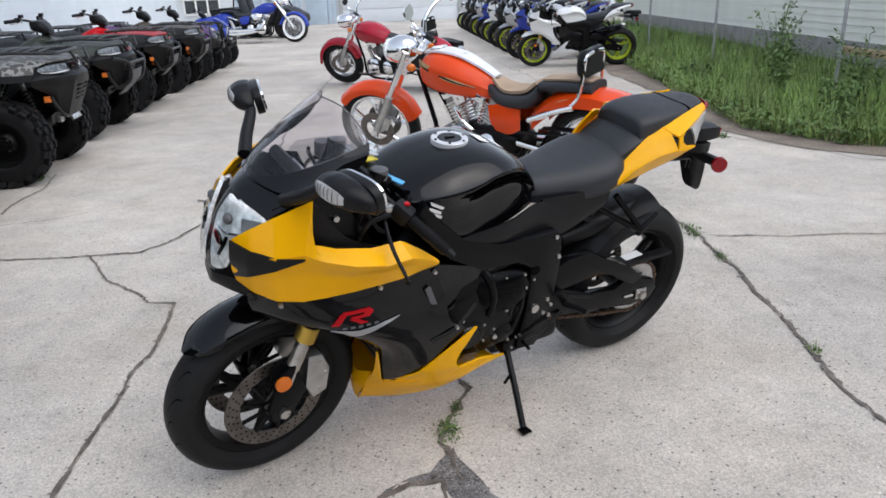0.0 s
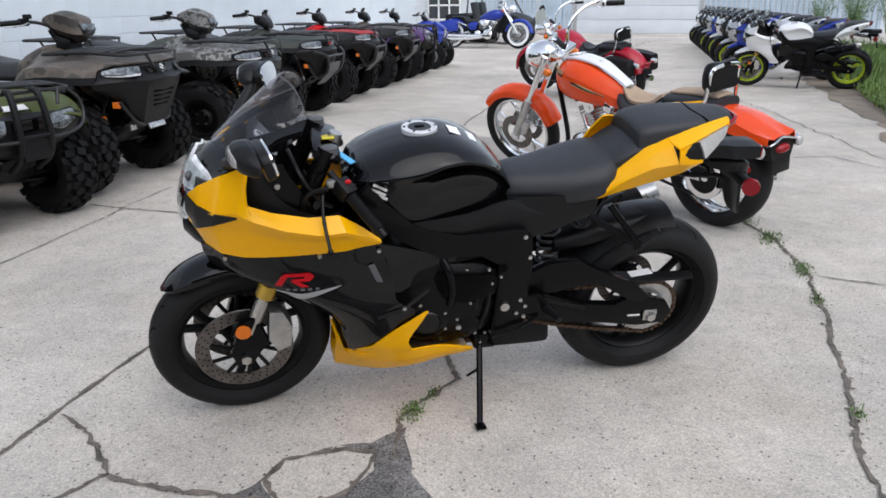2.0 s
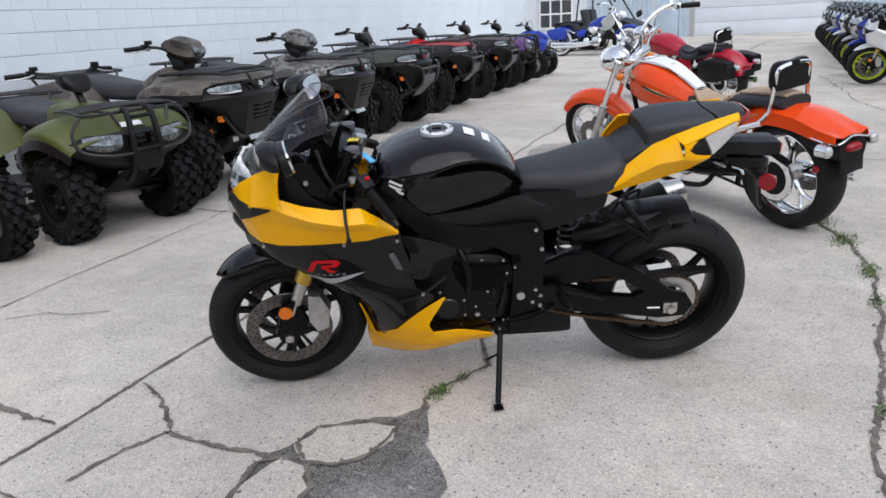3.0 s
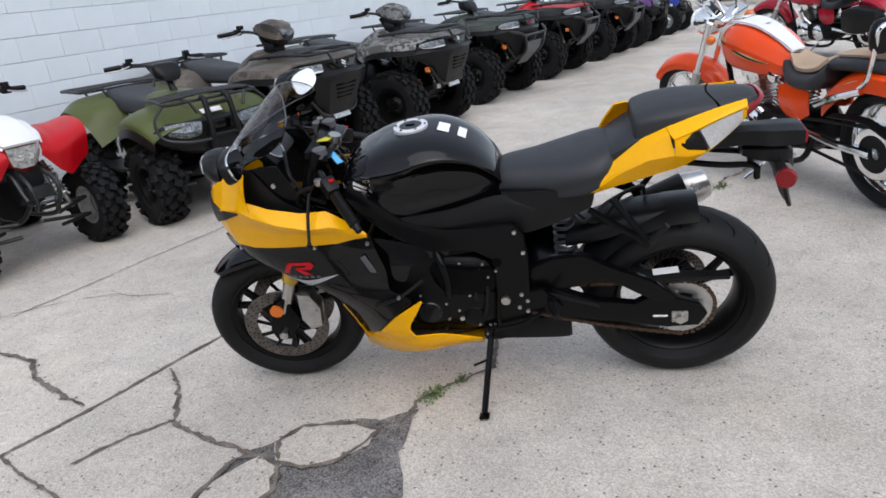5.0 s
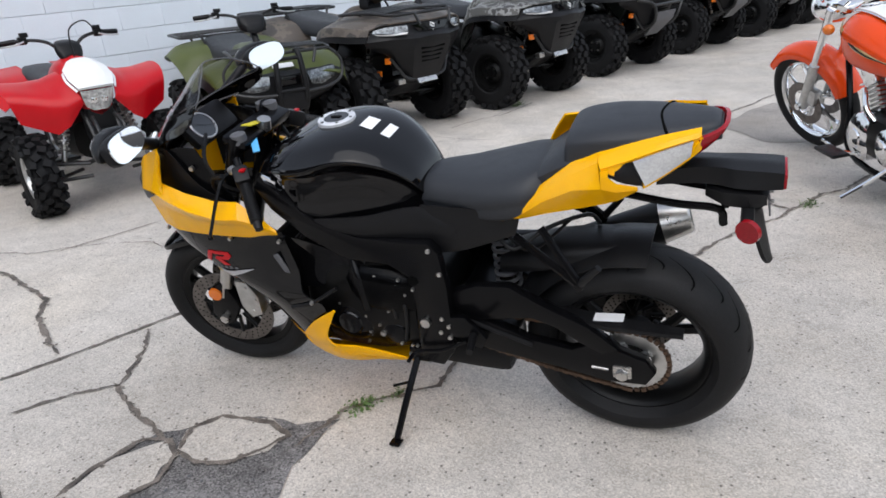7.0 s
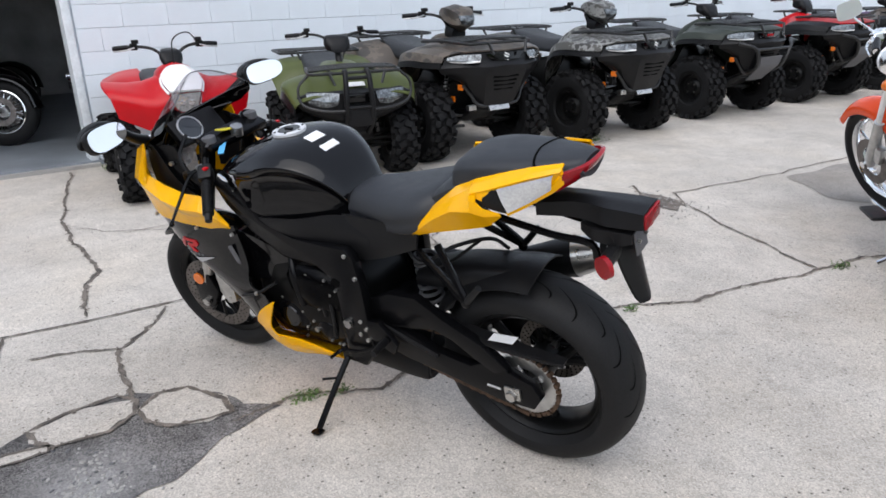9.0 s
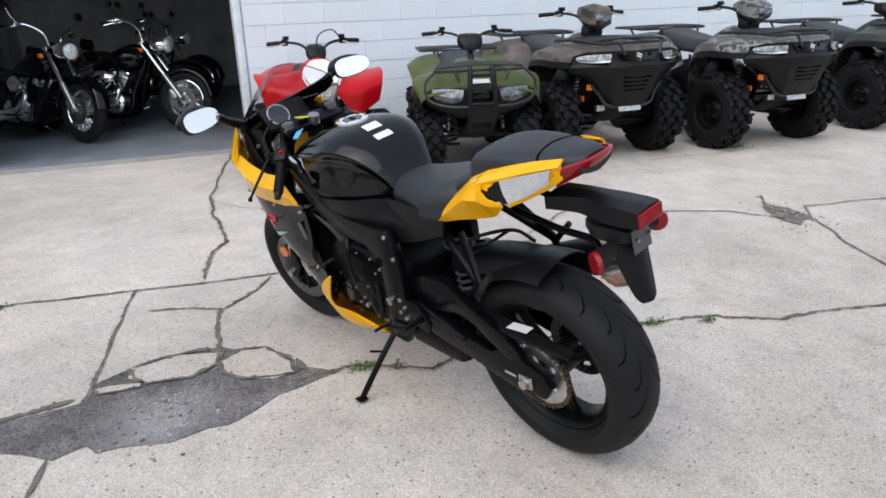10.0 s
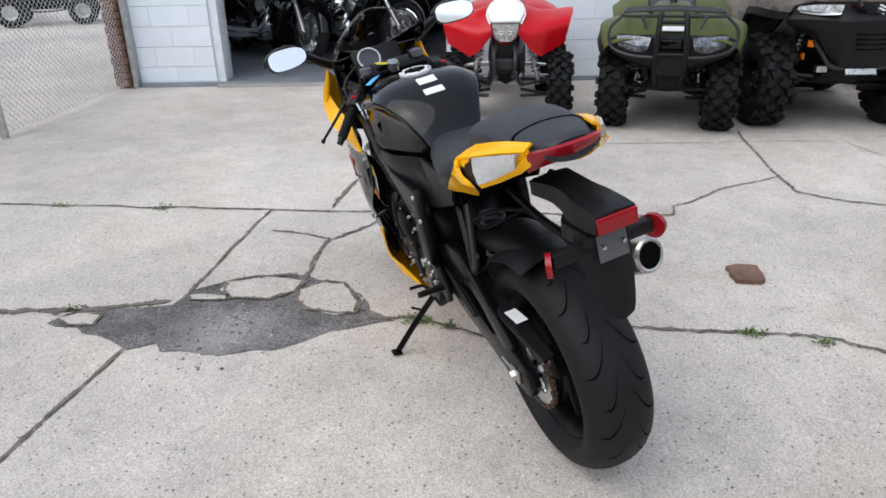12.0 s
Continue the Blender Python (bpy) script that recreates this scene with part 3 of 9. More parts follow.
def lawn_edge(y):
    pts = [(5.2, 6.4), (5.7, 3.6), (6.6, 3.05), (8.3, 3.15), (12.1, 3.4), (24.6, 3.35)]
    for (y0, x0), (y1, x1) in zip(pts, pts[1:]):
        if y0 <= y <= y1:
            return x0 + (x1 - x0) * (y - y0) / (y1 - y0)
    return 6.5


spots = []
while len(spots) < 22000:
    y = 5.25 + 19.3 * rng.random() ** 1.7
    x0 = lawn_edge(y)
    x = x0 - 0.12 + (6.4 - x0) * rng.random() ** 1.3
    spots.append((x, y, 0.01))
bm = B()
blades(bm, spots[:14000], rng, 0.05, 0.17, 0.013, 1.2)
blades(bm, spots[14000:], rng, 0.14, 0.34, 0.009, 0.9)
tagged(part("grass", bm, M_GRASS, None, "", 180), "long uneven green grass", "grass", kind="stuff")
# broad low leaves and dry stalks along the edge of the lawn
edge_spots = []
while len(edge_spots) < 2600:
    y = 5.22 + 9.0 * rng.random() ** 1.5
    edge_spots.append((lawn_edge(y) - 0.14 + abs(rng.gauss(0, 0.30)), y, 0.012))
bm = B()
for x, y, z in edge_spots[:1900]:
    size = rng.uniform(0.018, 0.045)
    m = Matrix.Translation((x, y, z + rng.uniform(0.0, 0.13))) @ Euler((rng.uniform(-0.7, 0.7), rng.uniform(-0.7, 0.7), rng.uniform(0, 6.3))).to_matrix().to_4x4()
    bm.faces.new([bm.verts.new(m @ V(*q)) for q in ((-size, 0, 0), (-size * 0.3, -size * 0.45, size * 0.12), (size * 0.5, -size * 0.35, size * 0.10), (size, 0, -size * 0.1), (size * 0.5, size * 0.35, size * 0.10), (-size * 0.3, size * 0.45, size * 0.12))])
tagged(part("ground_weeds", bm, M_WEED, None, "", 180), "low broad-leaved weeds along the lawn edge", "weed", kind="stuff")
bm = B()
blades(bm, edge_spots[1900:], rng, 0.05, 0.16, 0.007, 2.6)
tagged(part("dry_grass", bm, M_STRAW, None, "", 180), "flattened dry straw-coloured grass at the lawn edge", "dry grass", kind="stuff")


def weed_plant(x, y, h, spread, n, seed):
    """A leafy weed: stems with many small leaves."""
    rng = random.Random(seed)
    plant = thing("weed_shrub", pose(x, y, 0), "tall leafy green weed growing in the grass strip", "weed", "tall weeds")
    stems = B()
    leaves = B()
    for _ in range(n):
        a, q = rng.uniform(0, 6.28), rng.uniform(0.2, 1)
        tip = V(math.cos(a) * spread * q, math.sin(a) * spread * q, h * rng.uniform(0.6, 1))
        mid = V(tip.x * 0.35, tip.y * 0.35, tip.z * 0.55)
        tube(stems, [(0, 0, 0), mid, tip], 0.006, 5, 8, 0.002)
        for _ in range(16):
            f = rng.uniform(0.3, 1.0)
            c = V(0, 0, 0).lerp(tip, f) + V(rng.gauss(0, 0.035), rng.gauss(0, 0.035), rng.gauss(0, 0.03))
            s = rng.uniform(0.02, 0.045)
            m = Matrix.Translation(c) @ Euler((rng.uniform(-0.9, 0.9), rng.uniform(-0.9, 0.9), rng.uniform(0, 6.3))).to_matrix().to_4x4()
            v = [leaves.verts.new(m @ V(*p)) for p in ((0, -s * 0.15, 0), (s, -s * 0.45, 0.004), (s * 2.1, 0, -0.01), (s, s * 0.45, 0.004))]
            leaves.faces.new(v)
    part("stem", stems, M_WEED, plant)
    part("leaves", leaves, M_WEED, plant, "", 180)


for args in ((4.35, 9.1, 1.15, 0.32, 16, 1), (4.1, 8.4, 0.55, 0.25, 10, 2), (4.75, 7.9, 0.8, 0.4, 12, 3), (4.0, 7.1, 0.4, 0.3, 9, 4), (4.9, 6.8, 0.7, 0.4, 12, 5), (3.7, 6.3, 0.3, 0.25, 8, 6), (5.3, 10.8, 0.6, 0.5, 12, 7), (3.6, 9.9, 0.35, 0.3, 8, 8), (6.05, 27.6, 1.9, 0.75, 90, 9), (7.3, 28.5, 2.4, 1.0, 90, 10), (5.3, 29.5, 1.6, 0.6, 50, 11)):
    weed_plant(*args)
for y in (16.0, 12.28, 8.44, 4.8):
    post = thing("fence_post", pose(4.78, y, 0), "dull grey steel fence post in the grass", "post", "fence posts")
    part("tube", rod(B(), (0, 0, 0), (0, 0, 2.1), 0.022), M_GALV, post)
    part("cap", ball(B(), (0, 0, 2.1), (0.036, 0.036, 0.02)), M_GALV, post)
board = tagged(part("timber_board", box(B(), (5.35, 8.0, 0.42), (0.05, 2.6, 0.09), Matrix.Rotation(radians(4), 4, "Z"), 0.006), material("bare_timber", (0.42, 0.33, 0.20), 0.8, vary=0.2, grain=0.2)), "pale bare timber board resting in the weeds", "board")
part("stake", box(B(), (5.37, 8.0, 0.19), (0.04, 0.05, 0.38)), M_FOUND, board)
tagged(part("house_foundation", box(B(), (6.62, 14.2, 0.17), (0.25, 21.0, 0.34)), M_FOUND), "grey concrete house foundation", "foundation", kind="structure")
hw = tagged(part("house_wall", box(B(), (6.66, 14.2, 1.85), (0.22, 21.0, 3.02)), M_SIDING), "cream horizontal lap siding on a house", "wall", kind="structure")
lap = None
bm = B()
plate(bm, [(0.0, 0.0), (-0.022, 0.0), (-0.006, 0.118), (0.0, 0.118)], 0.0, 21.0)
lap = part("siding_board", bm, M_SIDING, hw)
lap.matrix_world = pose(6.548, 3.7, 0.34)
for i in range(1, 25):
    ob = new("siding_board", lap.data)
    ob.parent = hw
    ob.matrix_world = pose(6.548, 3.7, 0.34 + 0.114 * i)
for n, (y, z, w) in enumerate(((16.4, 1.75, 0.9), (12.9, 1.9, 0.9))):
    win = thing(f"window_{n + 1}", pose(6.52, y, z), "white framed house window with dark glass", "window", kind="structure")
    part("pane", box(B(), (-0.005, 0, 0), (0.02, w - 0.1, 1.0)), M_WINDOW, win)
    for sy in (-1, 1):
        part("window_frame", box(B(), (-0.012, sy * w / 2, 0), (0.06, 0.08, 1.16), None, 0.006), M_WHITE, win)
        part("window_frame", box(B(), (-0.012, 0, sy * 0.54), (0.06, w - 0.08, 0.08), None, 0.006), M_WHITE, win)
    part("window_sash", box(B(), (-0.014, 0, 0), (0.03, w - 0.08, 0.04)), M_WHITE, win)

# ---- white block building with the open garage ----
WALL = pose(-4.55, -1.85, 0, 0, 0, 8.0)
WROT = WALL.to_3x3().to_4x4()


def wbox(name, x0, x1, y0, y1, z0, z1, mat, label="", category="", bev=0.0):
    bm = box(B(), ((x0 + x1) / 2, (y0 + y1) / 2, (z0 + z1) / 2), (x1 - x0, y1 - y0, z1 - z0), None, bev)
    ob = part(name, bm, mat)
    ob.matrix_world = WALL
    return tagged(ob, label, category, kind="structure") if label else ob


DOOR0, DOOR1, DOORZ, WEND = 0.84, 3.28, 2.6, 27.0
wall = wbox("wall_west", -0.22, -0.02, DOOR1, WEND, 0, 3.6, M_MORTAR, "white painted concrete block wall", "wall")
pier = wbox("wall_pier", -0.22, -0.02, 0.0, DOOR0, 0, 3.6, M_MORTAR, "white painted concrete block pier by the garage opening", "wall")
wbox("wall_lintel", -0.22, -0.001, DOOR0, DOOR1, DOORZ, 3.6, M_BLOCK, "white wall above the garage opening", "wall")
for y, s in ((DOOR0, 1), (DOOR1, -1)):
    jamb = wbox("door_jamb", -0.24, 0.02, min(y, y + s * 0.07), max(y, y + s * 0.07), 0, DOORZ, M_TRIMPAINT, "peeling pale green painted door jamb", "jamb", 0.004)
wbox("garage_floor", -6.6, 0.06, 0.02, DOOR1 + 3.5, -0.10, 0.045, M_FLOORGREY, "grey painted garage floor", "floor")
wbox("garage_sill", 0.06, 0.14, DOOR0, DOOR1, -0.05, 0.03, M_FOUND, "worn concrete threshold", "threshold", 0.01)
wbox("garage_wall_back", -6.8, -6.6, 0.02, DOOR1 + 3.5, 0, 3.4, M_DARKWALL, "dim inner garage wall", "wall")
wbox("garage_wall_south", -6.6, -0.22, 0.02, 0.2, 0, 3.4, M_DARKWALL, "dim inner garage wall", "wall")
wbox("garage_wall_north", -6.6, -0.22, DOOR1 + 3.5, DOOR1 + 3.7, 0, 3.4, M_DARKWALL, "dim inner garage wall", "wall")
wbox("garage_inner_front", -0.25, -0.222, DOOR1, DOOR1 + 3.5, 0, 3.4, M_DARKWALL, "dim inner garage wall", "wall")
wbox("garage_ceiling", -6.8, -0.22, 0.02, DOOR1 + 3.7, 3.4, 3.55, M_DARKWALL, "dim garage ceiling", "ceiling")

# ---- unseen plain walls, added to close the yard and darken reflections ----
tagged(part("wall_south", box(B(), (10.0, -7.6, 2.2), (32.0, 0.3, 4.4)), M_SOUTH), "unseen plain dark wall added to darken reflections", "wall", kind="structure")
tagged(part("wall_east", box(B(), (16.0, -1.8, 2.2), (0.3, 11.3, 4.4)), M_SOUTH), "unseen plain dark wall added to darken reflections", "wall", kind="structure")

# ---- far building ----
tagged(part("wall_far", box(B(), (-4.0, 32.2, 2.0), (24, 0.3, 4.0)), M_DOORWHITE), "pale far building wall", "wall", kind="structure")
tagged(part("wall_side_far", box(B(), (-11.5, 29, 2.0), (0.3, 6.0, 4.0)), M_DOORWHITE), "pale side wall of the far building", "wall", kind="structure")
far_door = thing("garage_door", pose(-1.2, 32.03, 0), "closed white sectional garage door", "door", kind="structure")
for i in range(5):
    part("door_panel", box(B(), (0, -0.01, 0.27 + 0.545 * i), (4.9, 0.06, 0.535), None, 0.012), M_DOORWHITE, far_door)
for s in (-1, 1):
    part("door_frame", box(B(), (s * 2.53, -0.02, 1.4), (0.16, 0.12, 2.8), None, 0.01), M_GALV, far_door)
fw = thing("window_3", pose(-9.6, 32.03, 1.5), "grey paned workshop window", "window", kind="structure")
part("pane", box(B(), (0, -0.02, 0), (1.5, 0.04, 1.8)), M_WINDOW, fw)
for i in range(4):
    part("window_frame", box(B(), (-0.75 + 0.5 * i, -0.05, 0), (0.07, 0.05, 1.8)), M_WHITE, fw)
    part("window_frame", box(B(), (0, -0.05, -0.9 + 0.6 * i), (1.55, 0.05, 0.07)), M_WHITE, fw)
tagged(part("far_doorway_trim", box(B(), (-4.75, 32.0, 1.6), (0.9, 0.2, 3.2), None, 0.02), M_PANEL), "blue-grey metal service door", "door", kind="structure")


ribs = B()
for x0, x1 in ((-8.2, -5.2), (-4.3, -3.85), (1.45, 8.0)):
    n = int((x1 - x0) / 0.2)
    for i in range(n):
        box(ribs, (x0 + 0.2 * i + 0.1, 32.02, 2.0), (0.12, 0.06, 4.0))
tagged(part("sheet_metal_cladding", ribs, M_PANEL), "blue-grey ribbed sheet metal cladding", "cladding", kind="stuff")


# ---- chain-link fence by the garage corner ----
fence = thing("chain_link_fence", pose(-4.50, -1.93, 0, 0, 0, 4.0), "grey galvanised chain-link fence", "fence")
for x in (2.05, 4.2):
    part("post", rod(B(), (x, 0, 0), (x, 0, 1.35), 0.03), M_GALV, fence)
part("top_rail", rod(B(), (0, 0, 1.3), (4.3, 0, 1.3), 0.02), M_GALV, fence)
bm = B()
step, L, Hh = 0.06, 4.2, 1.28
k = -int(Hh / step)
while k * step < L:
    for s in (1, -1):
        x0 = k * step if s > 0 else k * step + Hh
        za, zb = 0.03, Hh
        xa, xb = x0, x0 + s * Hh
        lo, hi = min(xa, xb), max(xa, xb)
        t0, t1 = 0.0, 1.0
        if lo < 0.03 or hi > L:
            c0, c1 = ((0.03 - xa) / (xb - xa), (L - xa) / (xb - xa))
            t0, t1 = max(0, min(c0, c1)), min(1, max(c0, c1))
        if t1 - t0 > 0.02:
            p0 = (xa + (xb - xa) * t0, 0.004 * s, za + (zb - za) * t0)
            p1 = (xa + (xb - xa) * t1, 0.004 * s, za + (zb - za) * t1)
            tube(bm, [p0, p1], 0.0022, 4)
    k += 1
part("wire_mesh", bm, M_GALV, fence, "diamond wire mesh")["kind"] = "stuff"
corner = thing("brick_corner", pose(-4.56, -1.90, 0, 0, 0, 8), "narrow rust-brown brick edge beside a grey post", "brick edge", kind="structure")
for i in range(20):
    part("brick", box(B(), (0.02, -0.09, 0.055 + 0.075 * i), (0.22, 0.15 + 0.02 * (i % 2), 0.066), None, 0.006), M_BRICK, corner)
part("steel_post", box(B(), (0.06, 0.03, 1.2), (0.10, 0.05, 2.4), None, 0.006), M_GALV, corner)


def rubble(x, y, spread, n, seed, mat, label):
    rng = random.Random(seed)
    bm = B()
    for _ in range(n):
        c = (x + rng.gauss(0, spread), y + rng.gauss(0, spread * 0.6), 0.004)
        z = rng.uniform(0.003, 0.008)
        bmesh.ops.create_icosphere(bm, subdivisions=1, radius=1.0, matrix=Matrix.Translation(c) @ Euler((rng.uniform(-0.3, 0.3), rng.uniform(-0.3, 0.3), rng.uniform(0, 6))).to_matrix().to_4x4() @ Matrix.Diagonal((z * rng.uniform(1, 2), z, z * 0.6, 1)))
    tagged(part("gravel", bm, mat, None, "", 20), label, "gravel", kind="stuff")


rubble(0.20, 1.26, 0.10, 110, 9, M_FOUND, "pale loose gravel on the asphalt patch")
rubble(-1.25, 4.80, 0.16, 120, 3, M_FOUND, "loose grey concrete crumbs at a crack")
rubble(0.10, 1.25, 0.14, 50, 4, M_GREYPL, "loose grey stones on the asphalt patch")
patch("broken_hollow", [(-1.05, 4.74), (-1.20, 4.90), (-1.38, 4.86), (-1.52, 4.78), (-1.35, 4.72), (-1.22, 4.66)], 0.005, M_CRACK, "dirt-filled broken hollow at a crack crossing", "hollow", 6, 0.014)


# ---- the sport motorcycle: x forward from the rear contact, y left, z up ----
def road_wheel(name, parent, c, R, half, rim, rim_mat, spokes, tread=True, pre=Matrix(), label=""):
    """A wheel with tyre, rim, spokes and hub."""
    m = pre @ Matrix.Translation(c)
    bm = lathe(B(), tyre_profile(R, rim, half, R - rim - 0.035), m, 72, True)
    tyre = part("tyre", bm, M_TYRE, parent, label)
    if tread:
        bm = B()
        crown = R - rim - 0.035
        for k in range(22):
            for s in (-1, 1):
                base = 2 * math.pi * (k + (0.5 if s > 0 else 0)) / 22
                prev = None
                for i in range(9):
                    f = i / 8
                    th = s * (0.14 + (0.52 if k % 2 else 0.80) * f)
                    a = base + 0.26 * f + 0.10 * math.sin(f * 3.1)
                    wd = 0.0125 * math.sin(math.pi * (0.10 + 0.80 * f))
                    rr, y = R - crown * (1 - math.cos(th)) + 0.0014, half * math.sin(th)
                    pair = [bm.verts.new(m @ V(rr * math.cos(a + q * wd), y, rr * math.sin(a + q * wd))) for q in (-1, 1)]
                    if prev:
                        bm.faces.new((prev[0], prev[1], pair[1], pair[0]))
                    prev = pair
        part("tread_groove", bm, M_NEARBLACK, tyre)
    bm = lathe(B(), [(rim + 0.004, -half * 0.62), (rim - 0.006, -half * 0.66), (rim - 0.022, -half * 0.5), (rim - 0.03, 0), (rim - 0.022, half * 0.5), (rim - 0.006, half * 0.66), (rim + 0.004, half * 0.62)], m, 64)
    rimob = part("rim", bm, rim_mat, parent)
    for k in range(spokes):
        bm = B()
        a = 2 * math.pi * (k + 0.25) / spokes
        for da in (-0.20, 0.20):
            p0 = V(0.045 * math.cos(a), 0, 0.045 * math.sin(a))
            p1 = V(0.12 * math.cos(a + da * 0.5), 0, 0.12 * math.sin(a + da * 0.5))
            p2 = V((rim - 0.02) * math.cos(a + da), 0, (rim - 0.02) * math.sin(a + da))
            tube(bm, [m @ p0, m @ p1, m @ p2], 0.017, 8, 7, 0.014)
        part("spoke", bm, rim_mat, rimob)
    bm = lathe(B(), ring_prof(0.014, 0.048, -half * 0.55, half * 0.55, 0.006), m, 28, True)
    part("hub", bm, rim_mat, rimob)
    return tyre


def brake_disc(parent, c, r, y, pre=Matrix()):
    m = pre @ Matrix.Translation((c[0], c[1] + y, c[2]))
    disc = part("brake_disc", lathe(B(), ring_prof(r * 0.70, r, -0.0025, 0.0025, 0.001), m, 56, True), M_DISC, parent)
    bm = B()
    for k in range(30):
        a = 2 * math.pi * k / 30
        for q in (0.77, 0.85, 0.93):
            rr = r * q
            aa = a + q * 0.8
            rod(bm, m @ V(rr * math.cos(aa), -0.0032, rr * math.sin(aa)), m @ V(rr * math.cos(aa), 0.0032, rr * math.sin(aa)), 0.0032, seg=6)
    part("vent_hole", bm, M_NEARBLACK, disc)
    for k in range(10):
        a = 2 * math.pi * k / 10
        part("carrier_arm", tube(B(), [m @ V(0.04 * math.cos(a), 0, 0.04 * math.sin(a)), m @ V(r * 0.72 * math.cos(a + 0.3), 0, r * 0.72 * math.sin(a + 0.3))], 0.007, 6), M_RIM, disc)
    return disc


def bolts(parent, spots, r=0.006, mat=None, name="bolt"):
    for x, y, z in spots:
        s = 1 if y > 0 else -1
        part(name, rod(B(), (x, y - 0.004 * s, z), (x, y + 0.005 * s, z), r, r * 0.8, 8), mat or M_STEEL, parent)


def sport_motorcycle(m, label, paint, nose, rim_mat, screen, group="", detail=True, seat_mat=None, side_mat=None, tank_mat=None):
    """A fully faired sport motorcycle on its side stand."""
    bike = thing("sport_motorcycle", m, label, "motorcycle", group)
    WB, RR, RF = 1.397, 0.313, 0.291
    seat_mat, side_mat, tank_mat = seat_mat or M_SEAT, side_mat or M_GLOSS, tank_mat or M_GLOSS

    # rear wheel, drive
    rear = (0, 0, RR)
    road_wheel("rear", bike, rear, RR, 0.095, 0.214, rim_mat, 3, detail, label="wide road tyre with curved tread grooves")
    brake_disc(bike, rear, 0.11, -0.085)
    if detail:
        ms = Matrix.Translation((0, 0.098, RR))
        bm = lathe(B(), ring_prof(0.060, 0.098, -0.003, 0.003), ms, 42, True)
        for k in range(42):
            a = 2 * math.pi * k / 42
            rod(bm, ms @ V(0.094 * math.cos(a), 0, 0.094 * math.sin(a)), ms @ V(0.106 * math.cos(a), 0, 0.106 * math.sin(a)), 0.005, 0.002, 6)
        for k in range(5):
            a = 2 * math.pi * k / 5
            tube(bm, [ms @ V(0.03 * math.cos(a), 0, 0.03 * math.sin(a)), ms @ V(0.068 * math.cos(a), 0, 0.068 * math.sin(a))], 0.011, 8)
        part("sprocket", bm, M_ALU, bike)
        bm = B()
        n = 54
        fx, fz, fr = 0.55, 0.385, 0.045
        lap = []
        for k in range(n):
            a = math.pi / 2 + math.pi * k / (n / 3 - 1)
            if k < n // 3:
                lap.append((0.106 * math.cos(a), RR + 0.106 * math.sin(a)))
        for k in range(40):
            f = k / 39
            lap.append((f * fx, (RR - 0.106) * (1 - f) + (fz - fr) * f - 0.012 * math.sin(math.pi * f)))
        for k in range(40):
            f = 1 - k / 39
            lap.append((f * fx, (RR + 0.106) * (1 - f) + (fz + fr) * f))
        for i, (x, z) in enumerate(lap):
            q = lap[(i + 1) % len(lap)]
            ang = math.atan2(q[1] - z, q[0] - x)
            box(bm, (x, 0.098, z), (0.0135, 0.016 if i % 2 else 0.011, 0.012), Matrix.Rotation(-ang, 4, "Y"), 0.0)
        part("chain", bm, M_CHAIN, bike, "rust-tinged drive chain")
    # swingarm
    for s in (1, -1):
        bm = B()
        y0, y1 = (0.112, 0.146) if s > 0 else (-0.146, -0.112)
        plate(bm, [(0.50, 0.36), (0.50, 0.475), (0.40, 0.440), (0.27, 0.385), (0.15, 0.368), (0.10, 0.395), (0.03, 0.385), (-0.05, 0.357), (-0.075, 0.315), (-0.05, 0.272), (0.05, 0.268), (0.20, 0.298), (0.38, 0.325)], y0, y1, 0.008)
        arm = part("swingarm", bm, M_FRAME, bike)
        brace = [(0.51, 0.465), (0.495, 0.520), (0.405, 0.560), (0.31, 0.566), (0.218, 0.512), (0.10, 0.456), (0.02, 0.390), (0.065, 0.368), (0.13, 0.402), (0.195, 0.446), (0.255, 0.466), (0.34, 0.452), (0.42, 0.440)]
        part("upper_brace", plate(B(), brace, y0 + 0.004, y1 + 0.004, 0.008) if s > 0 else plate(B(), brace, y0 - 0.004, y1 - 0.004, 0.008), M_FRAME, arm)
        if detail:
            bm = B()
            tube(bm, [(0.47, s * 0.146, 0.44), (0.36, s * 0.150, 0.405), (0.26, s * 0.150, 0.372)], 0.007, 6)
            part("rib", bm, M_PLASTIC, arm)
            bm = box(B(), (0.012, s * 0.150, RR + 0.002), (0.052, 0.010, 0.042), None, 0.006)
            rod(bm, (0.012, s * 0.150, RR), (0.012, s * 0.168, RR), 0.019, 0.016, 6)
            rod(bm, (0.05, s * 0.148, RR + 0.004), (0.095, s * 0.148, RR + 0.006), 0.004)
            part("axle_adjuster", bm, M_STEEL, arm)
    part("swingarm_bridge", box(B(), (0.44, 0, 0.44), (0.10, 0.24, 0.09), None, 0.02), M_FRAME, bike)
    part("axle", rod(B(), (0, -0.15, RR), (0, 0.15, RR), 0.012), M_STEEL, bike)
    # chain guard and hugger
    bm = B()
    sheet(bm, [[(0.30, 0.085, 0.50), (0.30, 0.125, 0.505)], [(0.10, 0.085, 0.455), (0.10, 0.128, 0.455)], [(-0.14, 0.095, 0.443), (-0.14, 0.122, 0.440)]], 0.006, 12, 4)
    tube(bm, [(0.30, 0.126, 0.50), (0.08, 0.128, 0.45), (-0.14, 0.120, 0.438)], 0.007, 6)
    guard = part("chain_guard", bm, M_PLASTIC, bike)
    if detail:
        part("warning_sticker", box(B(), (0.055, 0.102, 0.463), (0.085, 0.034, 0.001), Matrix.Rotation(radians(5), 4, "Y")), M_LABEL, guard, "white warning sticker")
    rows = []
